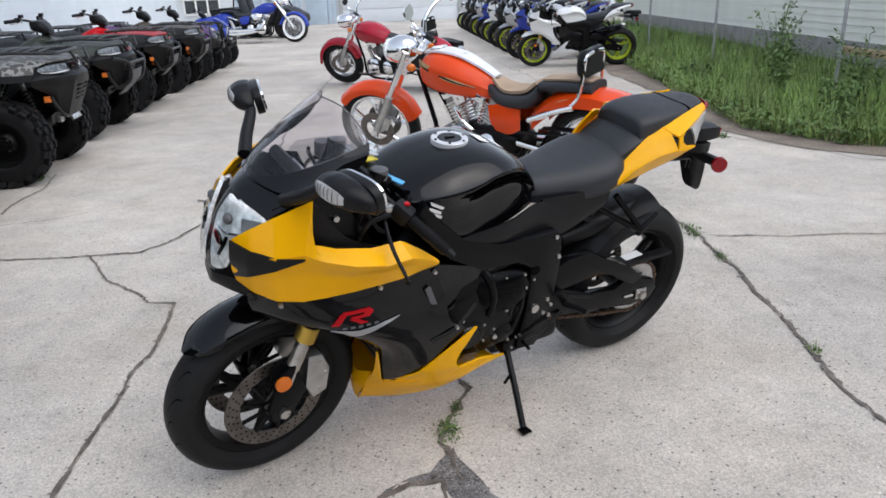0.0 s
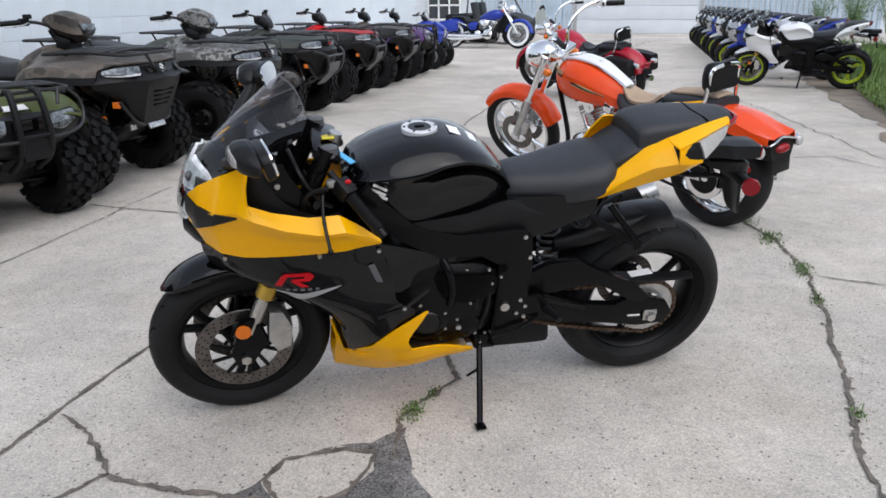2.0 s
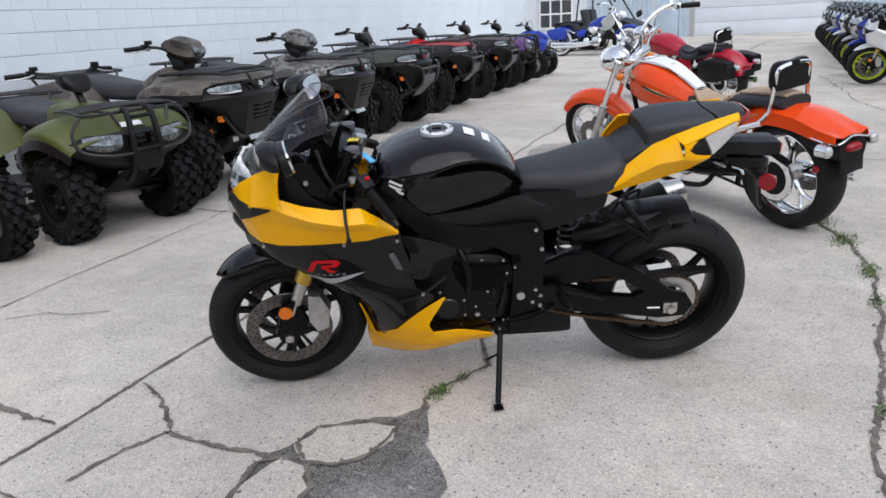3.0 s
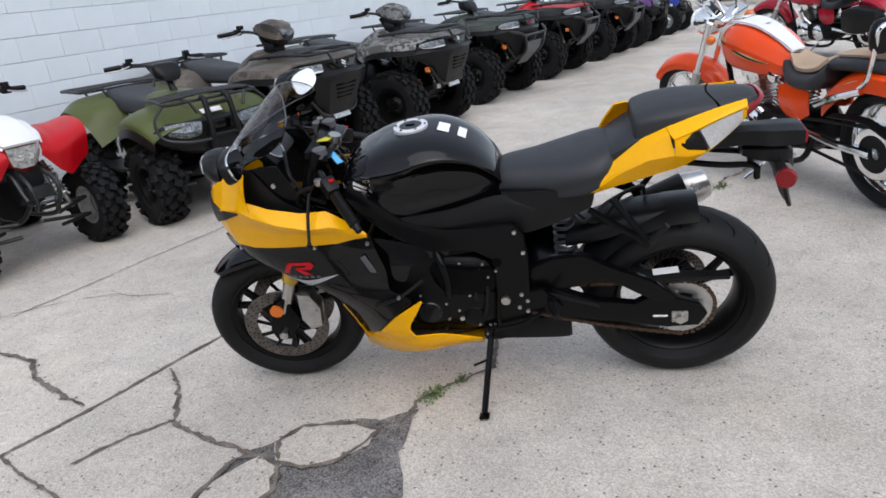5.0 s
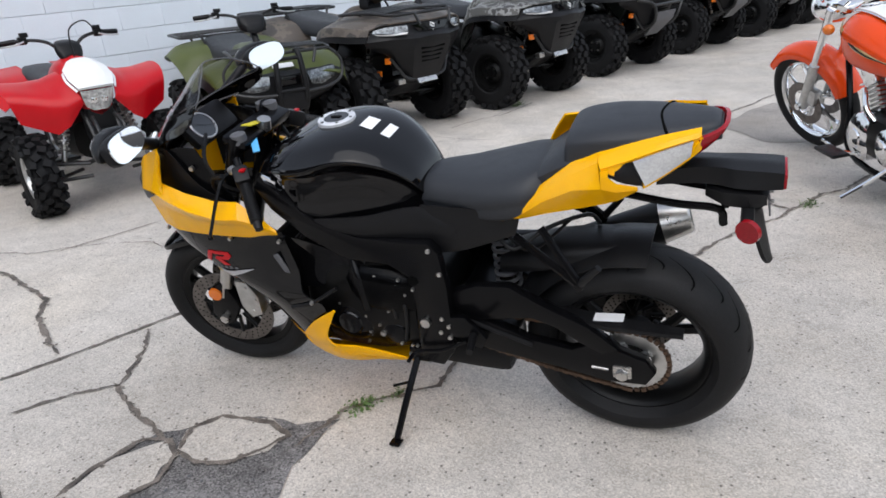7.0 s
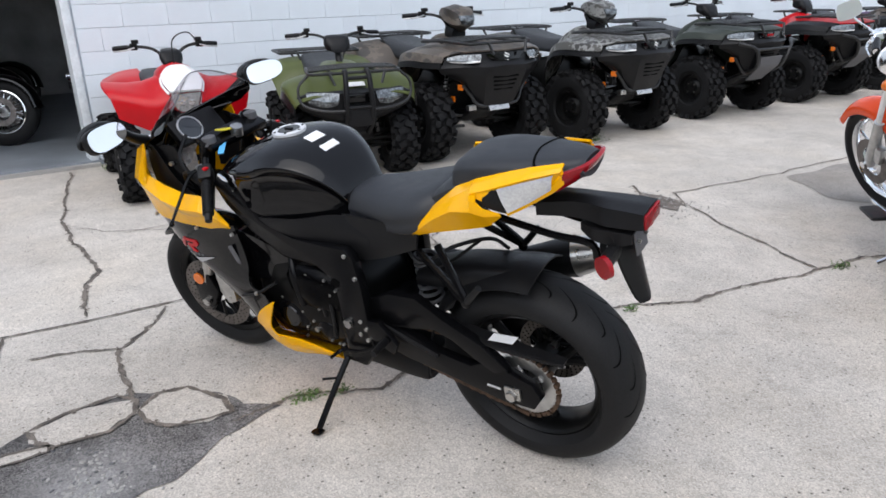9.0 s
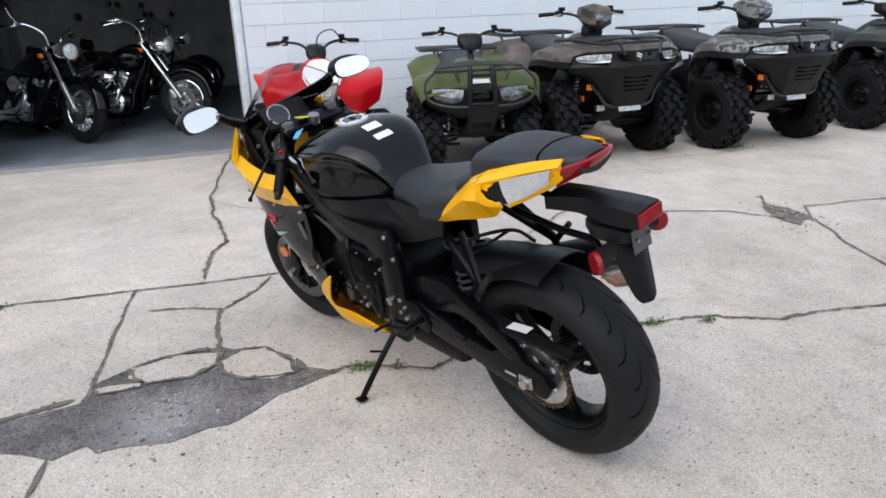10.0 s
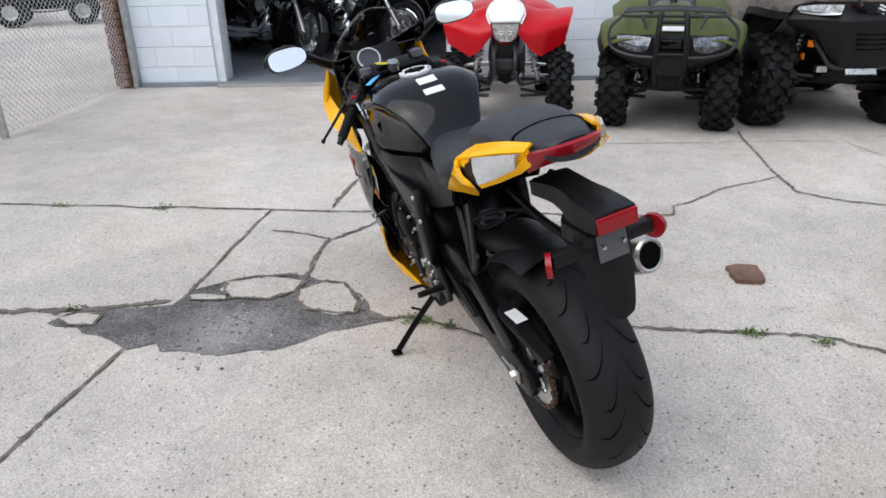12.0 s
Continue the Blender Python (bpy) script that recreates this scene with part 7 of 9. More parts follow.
def utility_quad(m, label, body, style, rear_body=None, R=0.315, track=0.47, group="quad bikes along the wall", flare=None):
    """A utility quad with racks. style: 'pod' has a lamp pod on the bars and a beaked front, 'bar' has a tubular front guard, 'old' a low plain front."""
    q = thing("quad_bike", m, label, "quad bike", group)
    rear_body, flare = rear_body or body, flare or body
    XF, XR, half = 0.63, -0.63, 0.105
    for i, (x, s) in enumerate(((XF, 1), (XF, -1), (XR, 1), (XR, -1))):
        knobby_wheel(q, (x, s * track, R), R, half if x > 0 else half + 0.015, 0.155, s, seed=i)
    suspension(q, XF, R, track, 0.15, 1, M_RACK)
    suspension(q, XR, R, track, 0.15, -1, M_RACK)
    for x in (XF, XR):
        part("axle", rod(B(), (x, -track, R), (x, track, R), 0.018), M_RACK, q)
    part("engine", hull(B(), [(0.42, [(0, 0.58), (0.12, 0.56), (0.14, 0.36), (0, 0.26)]), (0.1, [(0, 0.70), (0.16, 0.66), (0.18, 0.36), (0, 0.25)]), (-0.35, [(0, 0.66), (0.15, 0.62), (0.17, 0.36), (0, 0.25)]), (-0.6, [(0, 0.52), (0.1, 0.50), (0.1, 0.38), (0, 0.30)])], 12, 10), M_ENGINE, q)
    part("skid_plate", hull(B(), [(0.86, [(0, 0.46), (0.10, 0.45), (0.11, 0.40), (0, 0.39)]), (0.60, [(0, 0.36), (0.17, 0.35), (0.17, 0.29), (0, 0.27)]), (-0.4, [(0, 0.33), (0.20, 0.32), (0.20, 0.27), (0, 0.25)])], 12, 8), M_PLASTIC, q)
    for s in (1, -1):
        bm = sheet(B(), [[(0.34, s * 0.20, 0.36), (0.34, s * 0.44, 0.37)], [(0.0, s * 0.20, 0.34), (0.0, s * 0.45, 0.35)], [(-0.32, s * 0.20, 0.36), (-0.32, s * 0.44, 0.38)]], 0.02, 10, 6, s)
        well = part("footwell", bm, M_PLASTIC, q)
        for i in range(4):
            part("tread_bar", box(B(), (0.16 - 0.08 * i, s * 0.34, 0.362), (0.025, 0.17, 0.015)), M_RACK, well)
        lowf = 0.06 if style == "bar" else 0.0
        fo = track + 0.085
        if style == "bar":
            # fenders
            rows = [
                [(1.00, s * 0.10, 0.765 - lowf), (1.00, s * 0.30, 0.765 - lowf), (0.96, s * 0.44, 0.72 - lowf), (0.93, s * 0.48, 0.67 - lowf)],
                [(0.84, s * 0.10, 0.865 - lowf), (0.84, s * 0.32, 0.865 - lowf), (0.83, s * fo, 0.815 - lowf), (0.82, s * (fo + 0.02), 0.755 - lowf)],
                [(0.66, s * 0.10, 0.915 - lowf), (0.66, s * 0.34, 0.90 - lowf), (0.66, s * (fo + 0.02), 0.855 - lowf), (0.66, s * (fo + 0.035), 0.785 - lowf)],
                [(0.46, s * 0.10, 0.90 - lowf), (0.46, s * 0.32, 0.875 - lowf), (0.45, s * fo, 0.815 - lowf), (0.44, s * (fo + 0.015), 0.745 - lowf)],
                [(0.33, s * 0.12, 0.86 - lowf), (0.31, s * 0.28, 0.76 - lowf), (0.29, s * (fo - 0.06), 0.63), (0.27, s * (fo - 0.04), 0.57)],
                [(0.27, s * 0.14, 0.72), (0.25, s * 0.26, 0.56), (0.23, s * 0.40, 0.44), (0.22, s * 0.42, 0.41)],
            ]
            part("front_fender", sheet(B(), rows, 0.008, 30, 16, s), body, q, "", 40)
            rows = [[(0.96, s * 0.475, 0.685 - lowf), (0.95, s * 0.485, 0.64 - lowf)], [(0.82, s * (fo + 0.02), 0.765 - lowf), (0.82, s * (fo + 0.035), 0.70 - lowf)], [(0.66, s * (fo + 0.035), 0.795 - lowf), (0.66, s * (fo + 0.05), 0.735 - lowf)], [(0.44, s * (fo + 0.015), 0.755 - lowf), (0.43, s * (fo + 0.03), 0.69 - lowf)], [(0.27, s * (fo - 0.04), 0.58), (0.25, s * (fo - 0.03), 0.52)]]
            part("fender_flare", sheet(B(), rows, 0.01, 22, 6, s), M_PLASTIC, q)
        rows = [
            [(-0.22, s * 0.16, 0.62), (-0.22, s * 0.30, 0.58), (-0.22, s * (fo - 0.04), 0.52)],
            [(-0.36, s * 0.14, 0.84), (-0.36, s * 0.34, 0.80), (-0.36, s * fo, 0.70)],
            [(-0.62, s * 0.12, 0.90), (-0.62, s * 0.38, 0.875), (-0.62, s * (fo + 0.03), 0.80)],
            [(-0.86, s * 0.12, 0.895), (-0.86, s * 0.36, 0.865), (-0.88, s * (fo + 0.01), 0.77)],
            [(-1.00, s * 0.12, 0.86), (-1.02, s * 0.32, 0.82), (-1.02, s * (fo - 0.05), 0.72)],
        ]
        part("rear_fender", sheet(B(), rows, 0.008, 26, 14, s), rear_body, q, "", 40)
        part("tail_light", box(B(), (-1.02, s * 0.36, 0.76), (0.03, 0.12, 0.06), None, 0.01), M_REDLENS, q)
        part("amber_reflector", box(B(), (0.80, s * 0.30, 0.50), (0.05, 0.012, 0.045), None, 0.006), M_AMBER, q, "amber side reflector")
    # centre body, seat
    if style == "bar":
        part("centre_cowl", hull(B(), [(0.98, [(0, 0.775 - lowf), (0.14, 0.77 - lowf), (0.16, 0.72 - lowf), (0, 0.70 - lowf)]), (0.80, [(0, 0.90 - lowf), (0.18, 0.885 - lowf), (0.20, 0.80 - lowf), (0, 0.78 - lowf)]), (0.50, [(0, 0.965 - lowf), (0.16, 0.945 - lowf), (0.18, 0.80), (0, 0.76)]), (0.28, [(0, 0.985 - lowf), (0.13, 0.96 - lowf), (0.15, 0.72), (0, 0.70)]), (0.10, [(0, 0.90), (0.12, 0.88), (0.15, 0.66), (0, 0.64)])], 20, 12), body, q)
    else:
        quad_hood(q, body, flare)
    seat = hull(B(), [(0.16, [(0, 0.885), (0.09, 0.875), (0.13, 0.80), (0.12, 0.74), (0, 0.72)]), (-0.05, [(0, 0.865), (0.12, 0.855), (0.16, 0.79), (0.15, 0.74), (0, 0.72)]), (-0.30, [(0, 0.895), (0.16, 0.885), (0.20, 0.82), (0.18, 0.76), (0, 0.74)]), (-0.56, [(0, 0.945), (0.16, 0.935), (0.20, 0.88), (0.18, 0.84), (0, 0.82)]), (-0.64, [(0, 0.93), (0.13, 0.92), (0.15, 0.88), (0.13, 0.86), (0, 0.85)])], 24, 14)
    part("seat", seat, M_SEAT, q, "black vinyl saddle", 60)
    if style == "bar":
        rack("front_rack", q, 0.50, 0.99, 0.30, 0.36, 0.945 - lowf, 4, 0.015)
    else:
        rack("front_rack", q, 0.46, 1.03, 0.40, 0.30, 0.935, 5, 0.012)
    rack("rear_rack", q, -1.06, -0.58, 0.40, 0.38, 0.955, 4, 0.0)
    steer = part("steering_column", rod(B(), (0.42, 0, 0.85), (0.28, 0, 1.08), 0.03, 0.025), M_PLASTIC, q)
    quad_bars(q, 0.34 if style == "pod" else 0.28, 1.12, 0.40)
    if style == "pod":
        bm = hull(B(), [(0.575, [(0, 1.115), (0.05, 1.11), (0.065, 1.05), (0, 1.03)]), (0.54, [(0, 1.165), (0.09, 1.15), (0.10, 1.05), (0, 1.0)]), (0.46, [(0, 1.205), (0.115, 1.18), (0.115, 1.07), (0, 0.99)]), (0.36, [(0, 1.205), (0.10, 1.185), (0.10, 1.10), (0, 1.03)]), (0.28, [(0, 1.165), (0.075, 1.155), (0.075, 1.11), (0, 1.09)])], 18, 14, True)
        pod = part("lamp_pod", bm, body, q, "", 28)
        part("pod_lamp", sheet(B(), [[(0.562, -0.078, 1.118), (0.578, 0, 1.118), (0.562, 0.078, 1.118)], [(0.578, -0.068, 1.085), (0.592, 0, 1.08), (0.578, 0.068, 1.085)], [(0.574, -0.05, 1.058), (0.586, 0, 1.052), (0.574, 0.05, 1.058)]], -0.01, 8, 8), M_QLAMP, pod)
        part("pod_neck", hull(B(), [(0.46, [(0, 1.02), (0.06, 1.01), (0.06, 0.95), (0, 0.93)]), (0.36, [(0, 1.05), (0.07, 1.04), (0.07, 0.94), (0, 0.92)])], 6, 8), M_PLASTIC, pod)
    else:
        part("meter_pod", hull(B(), [(0.40, [(0, 1.05), (0.06, 1.045), (0.06, 1.0), (0, 0.985)]), (0.34, [(0, 1.12), (0.095, 1.11), (0.10, 1.02), (0, 0.99)]), (0.24, [(0, 1.13), (0.085, 1.12), (0.085, 1.05), (0, 1.02)])], 12, 10), M_PLASTIC, q)
    # front face
    if style != "bar":
        quad_fascia(q, style)
    else:
        bm = hull(B(), [(1.02, [(0, 0.72), (0.20, 0.72), (0.22, 0.60), (0.10, 0.52), (0, 0.50)]), (0.94, [(0, 0.75), (0.40, 0.73), (0.42, 0.62), (0.22, 0.52), (0, 0.48)]), (0.86, [(0, 0.74), (0.44, 0.70), (0.42, 0.62), (0.2, 0.50), (0, 0.46)])], 10, 14)
        face = part("front_fascia", bm, M_PLASTIC, q, "black plastic front fascia", 30)
        for s in (1, -1):
            rows = [[(1.015, s * 0.14, 0.725), (0.99, s * 0.25, 0.735), (0.945, s * 0.38, 0.735)], [(1.032, s * 0.15, 0.67), (1.01, s * 0.25, 0.66), (0.962, s * 0.37, 0.68)], [(1.022, s * 0.17, 0.645), (1.00, s * 0.25, 0.635), (0.962, s * 0.34, 0.655)]]
            lamp = part("headlight", sheet(B(), rows, -0.014, 10, 12, s), M_QLAMP, face, "clear headlight")
            part("lamp_edge", tube(B(), [rows[0][0], rows[0][1], rows[0][2], rows[2][2], rows[2][1], rows[2][0], rows[0][0]], 0.008, 6, 30), M_PLASTIC, lamp)
        part("grille", box(B(), (1.02, 0, 0.68), (0.02, 0.20, 0.07), None, 0.01), M_GLOSS, face)
        for s in (1, -1):
            g = part("front_guard", tube(B(), [(0.92, s * 0.09, 0.40), (1.05, s * 0.10, 0.50), (1.085, s * 0.10, 0.66), (1.05, s * 0.09, 0.86), (1.0, s * 0.085, 0.89)], 0.021, 10), M_PLASTIC, q)
            part("front_guard_wing", tube(B(), [(1.085, s * 0.10, 0.60), (1.06, s * 0.28, 0.61), (0.99, s * 0.42, 0.66), (0.96, s * 0.44, 0.78), (0.95, s * 0.36, 0.87)], 0.011, 8), M_RACK, g)
        for z, x in ((0.62, 1.088), (0.84, 1.058)):
            part("guard_cross_bar", rod(B(), (x, -0.10, z), (x, 0.10, z), 0.014), M_PLASTIC, q)
        part("guard_plate", box(B(), (1.072, 0, 0.55), (0.02, 0.19, 0.15), None, 0.008), M_PLASTIC, q)
        part("hood_badge", box(B(), (0.93, 0, 0.782), (0.05, 0.16, 0.004), Matrix.Rotation(radians(32), 4, "Y")), M_LABEL, q, "pale lettering strip")
    return q


def sport_quad(m, label, body, accent, group="quad bikes along the wall"):
    """A sport quad with wide pointed front fenders and long-travel arms."""
    q = thing("quad_bike", m, label, "quad bike", group)
    R, RB, tf, tr = 0.265, 0.25, 0.43, 0.40
    for x, s, r, t in ((0.62, 1, R, tf), (0.62, -1, R, tf), (-0.60, 1, RB, tr), (-0.60, -1, RB, tr)):
        knobby_wheel(q, (x, s * t, r), r, 0.085 if x > 0 else 0.12, 0.13, s, M_ALU)
    suspension(q, 0.62, R, tf, 0.13, 1, M_STEEL)
    part("axle", rod(B(), (-0.60, -tr, RB), (-0.60, tr, RB), 0.022), M_STEEL, q)
    part("engine", hull(B(), [(0.40, [(0, 0.52), (0.10, 0.50), (0.11, 0.32), (0, 0.24)]), (0.0, [(0, 0.62), (0.14, 0.58), (0.15, 0.30), (0, 0.22)]), (-0.35, [(0, 0.52), (0.10, 0.50), (0.10, 0.32), (0, 0.25)])], 12, 10), M_ENGINE, q)
    for s in (1, -1):
        part("frame_tube", tube(B(), [(0.86, s * 0.08, 0.42), (0.70, s * 0.12, 0.30), (0.2, s * 0.15, 0.24), (-0.3, s * 0.14, 0.28), (-0.55, s * 0.10, 0.45)], 0.016, 8), M_RACK, q)
        part("frame_tube", tube(B(), [(0.84, s * 0.08, 0.44), (0.66, s * 0.10, 0.66), (0.2, s * 0.12, 0.66), (-0.5, s * 0.10, 0.62)], 0.016, 8), M_RACK, q)
        part("bumper_bar", tube(B(), [(0.86, s * 0.06, 0.38), (0.93, s * 0.07, 0.43), (0.92, s * 0.08, 0.54), (0.80, s * 0.07, 0.60)], 0.013, 8), M_RACK, q)
        rows = [
            [(0.795, s * 0.100, 0.690), (0.775, s * 0.20, 0.565), (0.745, s * 0.27, 0.520), (0.655, s * 0.45, 0.610)],
            [(0.800, s * 0.106, 0.735), (0.790, s * 0.20, 0.705), (0.750, s * 0.31, 0.720), (0.635, s * 0.49, 0.765)],
            [(0.670, s * 0.138, 0.835), (0.630, s * 0.23, 0.800), (0.580, s * 0.34, 0.805), (0.490, s * 0.52, 0.830)],
            [(0.470, s * 0.140, 0.870), (0.430, s * 0.24, 0.835), (0.380, s * 0.35, 0.825), (0.310, s * 0.50, 0.835)],
            [(0.280, s * 0.128, 0.800), (0.240, s * 0.20, 0.760), (0.210, s * 0.28, 0.730), (0.180, s * 0.40, 0.720)],
        ]
        part("front_fender", sheet(B(), rows, 0.008, 28, 15, s, True), body, q, "", 24)
        rows = [[(-0.25, s * 0.12, 0.72), (-0.25, s * 0.26, 0.66), (-0.25, s * 0.38, 0.58)], [(-0.50, s * 0.12, 0.80), (-0.50, s * 0.30, 0.78), (-0.52, s * 0.46, 0.72)], [(-0.85, s * 0.12, 0.84), (-0.86, s * 0.28, 0.82), (-0.86, s * 0.42, 0.76)]]
        part("rear_fender", sheet(B(), rows, 0.007, 18, 12, s), body, q, "", 28)
        part("nerf_bar", tube(B(), [(0.28, s * 0.16, 0.30), (0.24, s * 0.40, 0.29), (-0.20, s * 0.42, 0.29), (-0.24, s * 0.16, 0.32)], 0.014, 8), M_ALU, q)
        bm = sheet(B(), [[(0.812, 0, 0.768), (0.810, s * 0.05, 0.768), (0.796, s * 0.098, 0.768)], [(0.806, 0, 0.715), (0.802, s * 0.05, 0.712), (0.786, s * 0.090, 0.715)], [(0.790, 0, 0.640), (0.787, s * 0.035, 0.640), (0.772, s * 0.070, 0.665)]], -0.012, 8, 8, s, True, True)
        lamp = part("headlight", bm, M_QCLEAR, q, "clear pointed headlight")
        part("lamp_bowl", ball(B(), (0.808, s * 0.030, 0.705), (0.010, 0.026, 0.028)), M_CHROME, lamp)
        part("side_stripe", sheet(B(), [[(0.806, s * 0.112, 0.775), (0.806, s * 0.122, 0.765)], [(0.725, s * 0.140, 0.832), (0.725, s * 0.152, 0.822)], [(0.640, s * 0.134, 0.880), (0.640, s * 0.146, 0.868)]], -0.004, 8, 3, s), accent, q, "white side stripe")
    half = [[(0.815, 0, 0.775), (0.812, 0.06, 0.775), (0.798, 0.105, 0.772)], [(0.74, 0, 0.845), (0.735, 0.08, 0.84), (0.72, 0.13, 0.825)], [(0.64, 0, 0.905), (0.635, 0.07, 0.90), (0.63, 0.125, 0.875)], [(0.56, 0, 0.935), (0.56, 0.04, 0.932), (0.56, 0.07, 0.92)]]
    part("nose_panel", sheet(B(), [[(x, -y, z) for x, y, z in r[:0:-1]] + r for r in half], 0.02, 12, 10, 1, True, True), accent, q, "white nose panel", 15)
    part("lamp_surround", hull(B(), [(0.775, [(0, 0.77), (0.10, 0.765), (0.075, 0.65), (0, 0.60)]), (0.70, [(0, 0.83), (0.12, 0.80), (0.10, 0.66), (0, 0.58)]), (0.58, [(0, 0.90), (0.12, 0.84), (0.11, 0.68), (0, 0.60)])], 8, 10), body, q)
    part("skid_plate", hull(B(), [(0.775, [(0, 0.645), (0.075, 0.64), (0.07, 0.50), (0, 0.46)]), (0.70, [(0, 0.66), (0.10, 0.655), (0.09, 0.42), (0, 0.38)])], 6, 8), M_PLASTIC, q)
    part("tank_cover", hull(B(), [(0.62, [(0, 0.90), (0.125, 0.865), (0.135, 0.76), (0, 0.68)]), (0.45, [(0, 0.965), (0.125, 0.91), (0.14, 0.78), (0, 0.68)]), (0.30, [(0, 0.955), (0.12, 0.90), (0.14, 0.76), (0, 0.66)]), (0.12, [(0, 0.87), (0.11, 0.84), (0.12, 0.70), (0, 0.62)])], 14, 12), body, q)
    part("seat", hull(B(), [(0.20, [(0, 0.84), (0.07, 0.83), (0.09, 0.76), (0, 0.72)]), (-0.10, [(0, 0.80), (0.11, 0.79), (0.13, 0.72), (0, 0.68)]), (-0.50, [(0, 0.84), (0.13, 0.83), (0.15, 0.76), (0, 0.72)]), (-0.72, [(0, 0.85), (0.10, 0.84), (0.11, 0.79), (0, 0.77)])], 18, 12), M_SEAT, q, "black vinyl saddle", 60)
    part("front_guard_box", box(B(), (0.84, 0, 0.48), (0.06, 0.15, 0.08), None, 0.012), M_RACK, q)
    part("steering_column", rod(B(), (0.55, 0, 0.70), (0.34, 0, 1.00), 0.022), M_STEEL, q)
    part("meter_pod", hull(B(), [(0.44, [(0, 0.97), (0.05, 0.965), (0.05, 0.92), (0, 0.90)]), (0.38, [(0, 1.04), (0.075, 1.03), (0.075, 0.96), (0, 0.93)]), (0.30, [(0, 1.06), (0.06, 1.05), (0.06, 1.0), (0, 0.98)])], 10, 10), M_PLASTIC, q)
    quad_bars(q, 0.33, 1.06, 0.38, lever=M_ALU)
    part("clutch_cable", tube(B(), [(0.28, 0.22, 1.10), (0.36, 0.14, 1.17), (0.42, 0.02, 1.12), (0.48, 0, 0.95)], 0.005, 6), M_PLASTIC, q)
    part("silencer", rod(B(), (-0.35, -0.20, 0.60), (-0.82, -0.22, 0.68), 0.06, 0.065, 18), M_ALU, q)
    return q


# the row along the white wall: place of the front axle and the way each one faces
def quad_pose(x, y, heading, size=1.0, front=0.63):
    a, f = radians(heading), front * size
    return pose(x - f * math.cos(a), y - f * math.sin(a), 0, 0, 0, heading) @ Matrix.Scale(size, 4)


sport_quad(quad_pose(-3.38, 2.05, 3, 1.0, 0.62), "red and white sport quad bike with silver rims by a wall", M_RED, M_WHITE)
utility_quad(quad_pose(-3.24, 3.28, -7, 0.97), "olive green utility quad bike with black racks and front guard", M_GREEN, "bar", None, 0.30, 0.40)
utility_quad(quad_pose(-3.45, 4.51, 7, 1.07), "brown camouflage utility quad bike with black front fascia", M_CAMO_A, "pod")
utility_quad(quad_pose(-3.44, 6.07, 9, 1.07), "grey camouflage utility quad bike with black front fascia", M_CAMO_B, "pod")
utility_quad(quad_pose(-3.74, 7.92, 5, 1.06), "dark olive utility quad bike with steel racks and bash plate", M_OLIVE, "old")
utility_quad(quad_pose(-3.92, 9.72, 7, 1.06), "red utility quad bike with black racks", M_RED, "old", M_PLASTIC, flare=M_PLASTIC)
utility_quad(quad_pose(-4.02, 11.50, 6, 1.05), "dark brown utility quad bike with black racks", M_CAMO_A, "old", M_PLASTIC, flare=M_PLASTIC)
utility_quad(quad_pose(-4.12, 13.10, 6, 1.03), "black and purple utility quad bike with black racks", M_PURPLE, "bar")
sport_quad(quad_pose(-4.22, 14.90, 5, 1.0, 0.62), "bright blue sport quad bike at the end of the row", M_BLUE, M_BLUE)


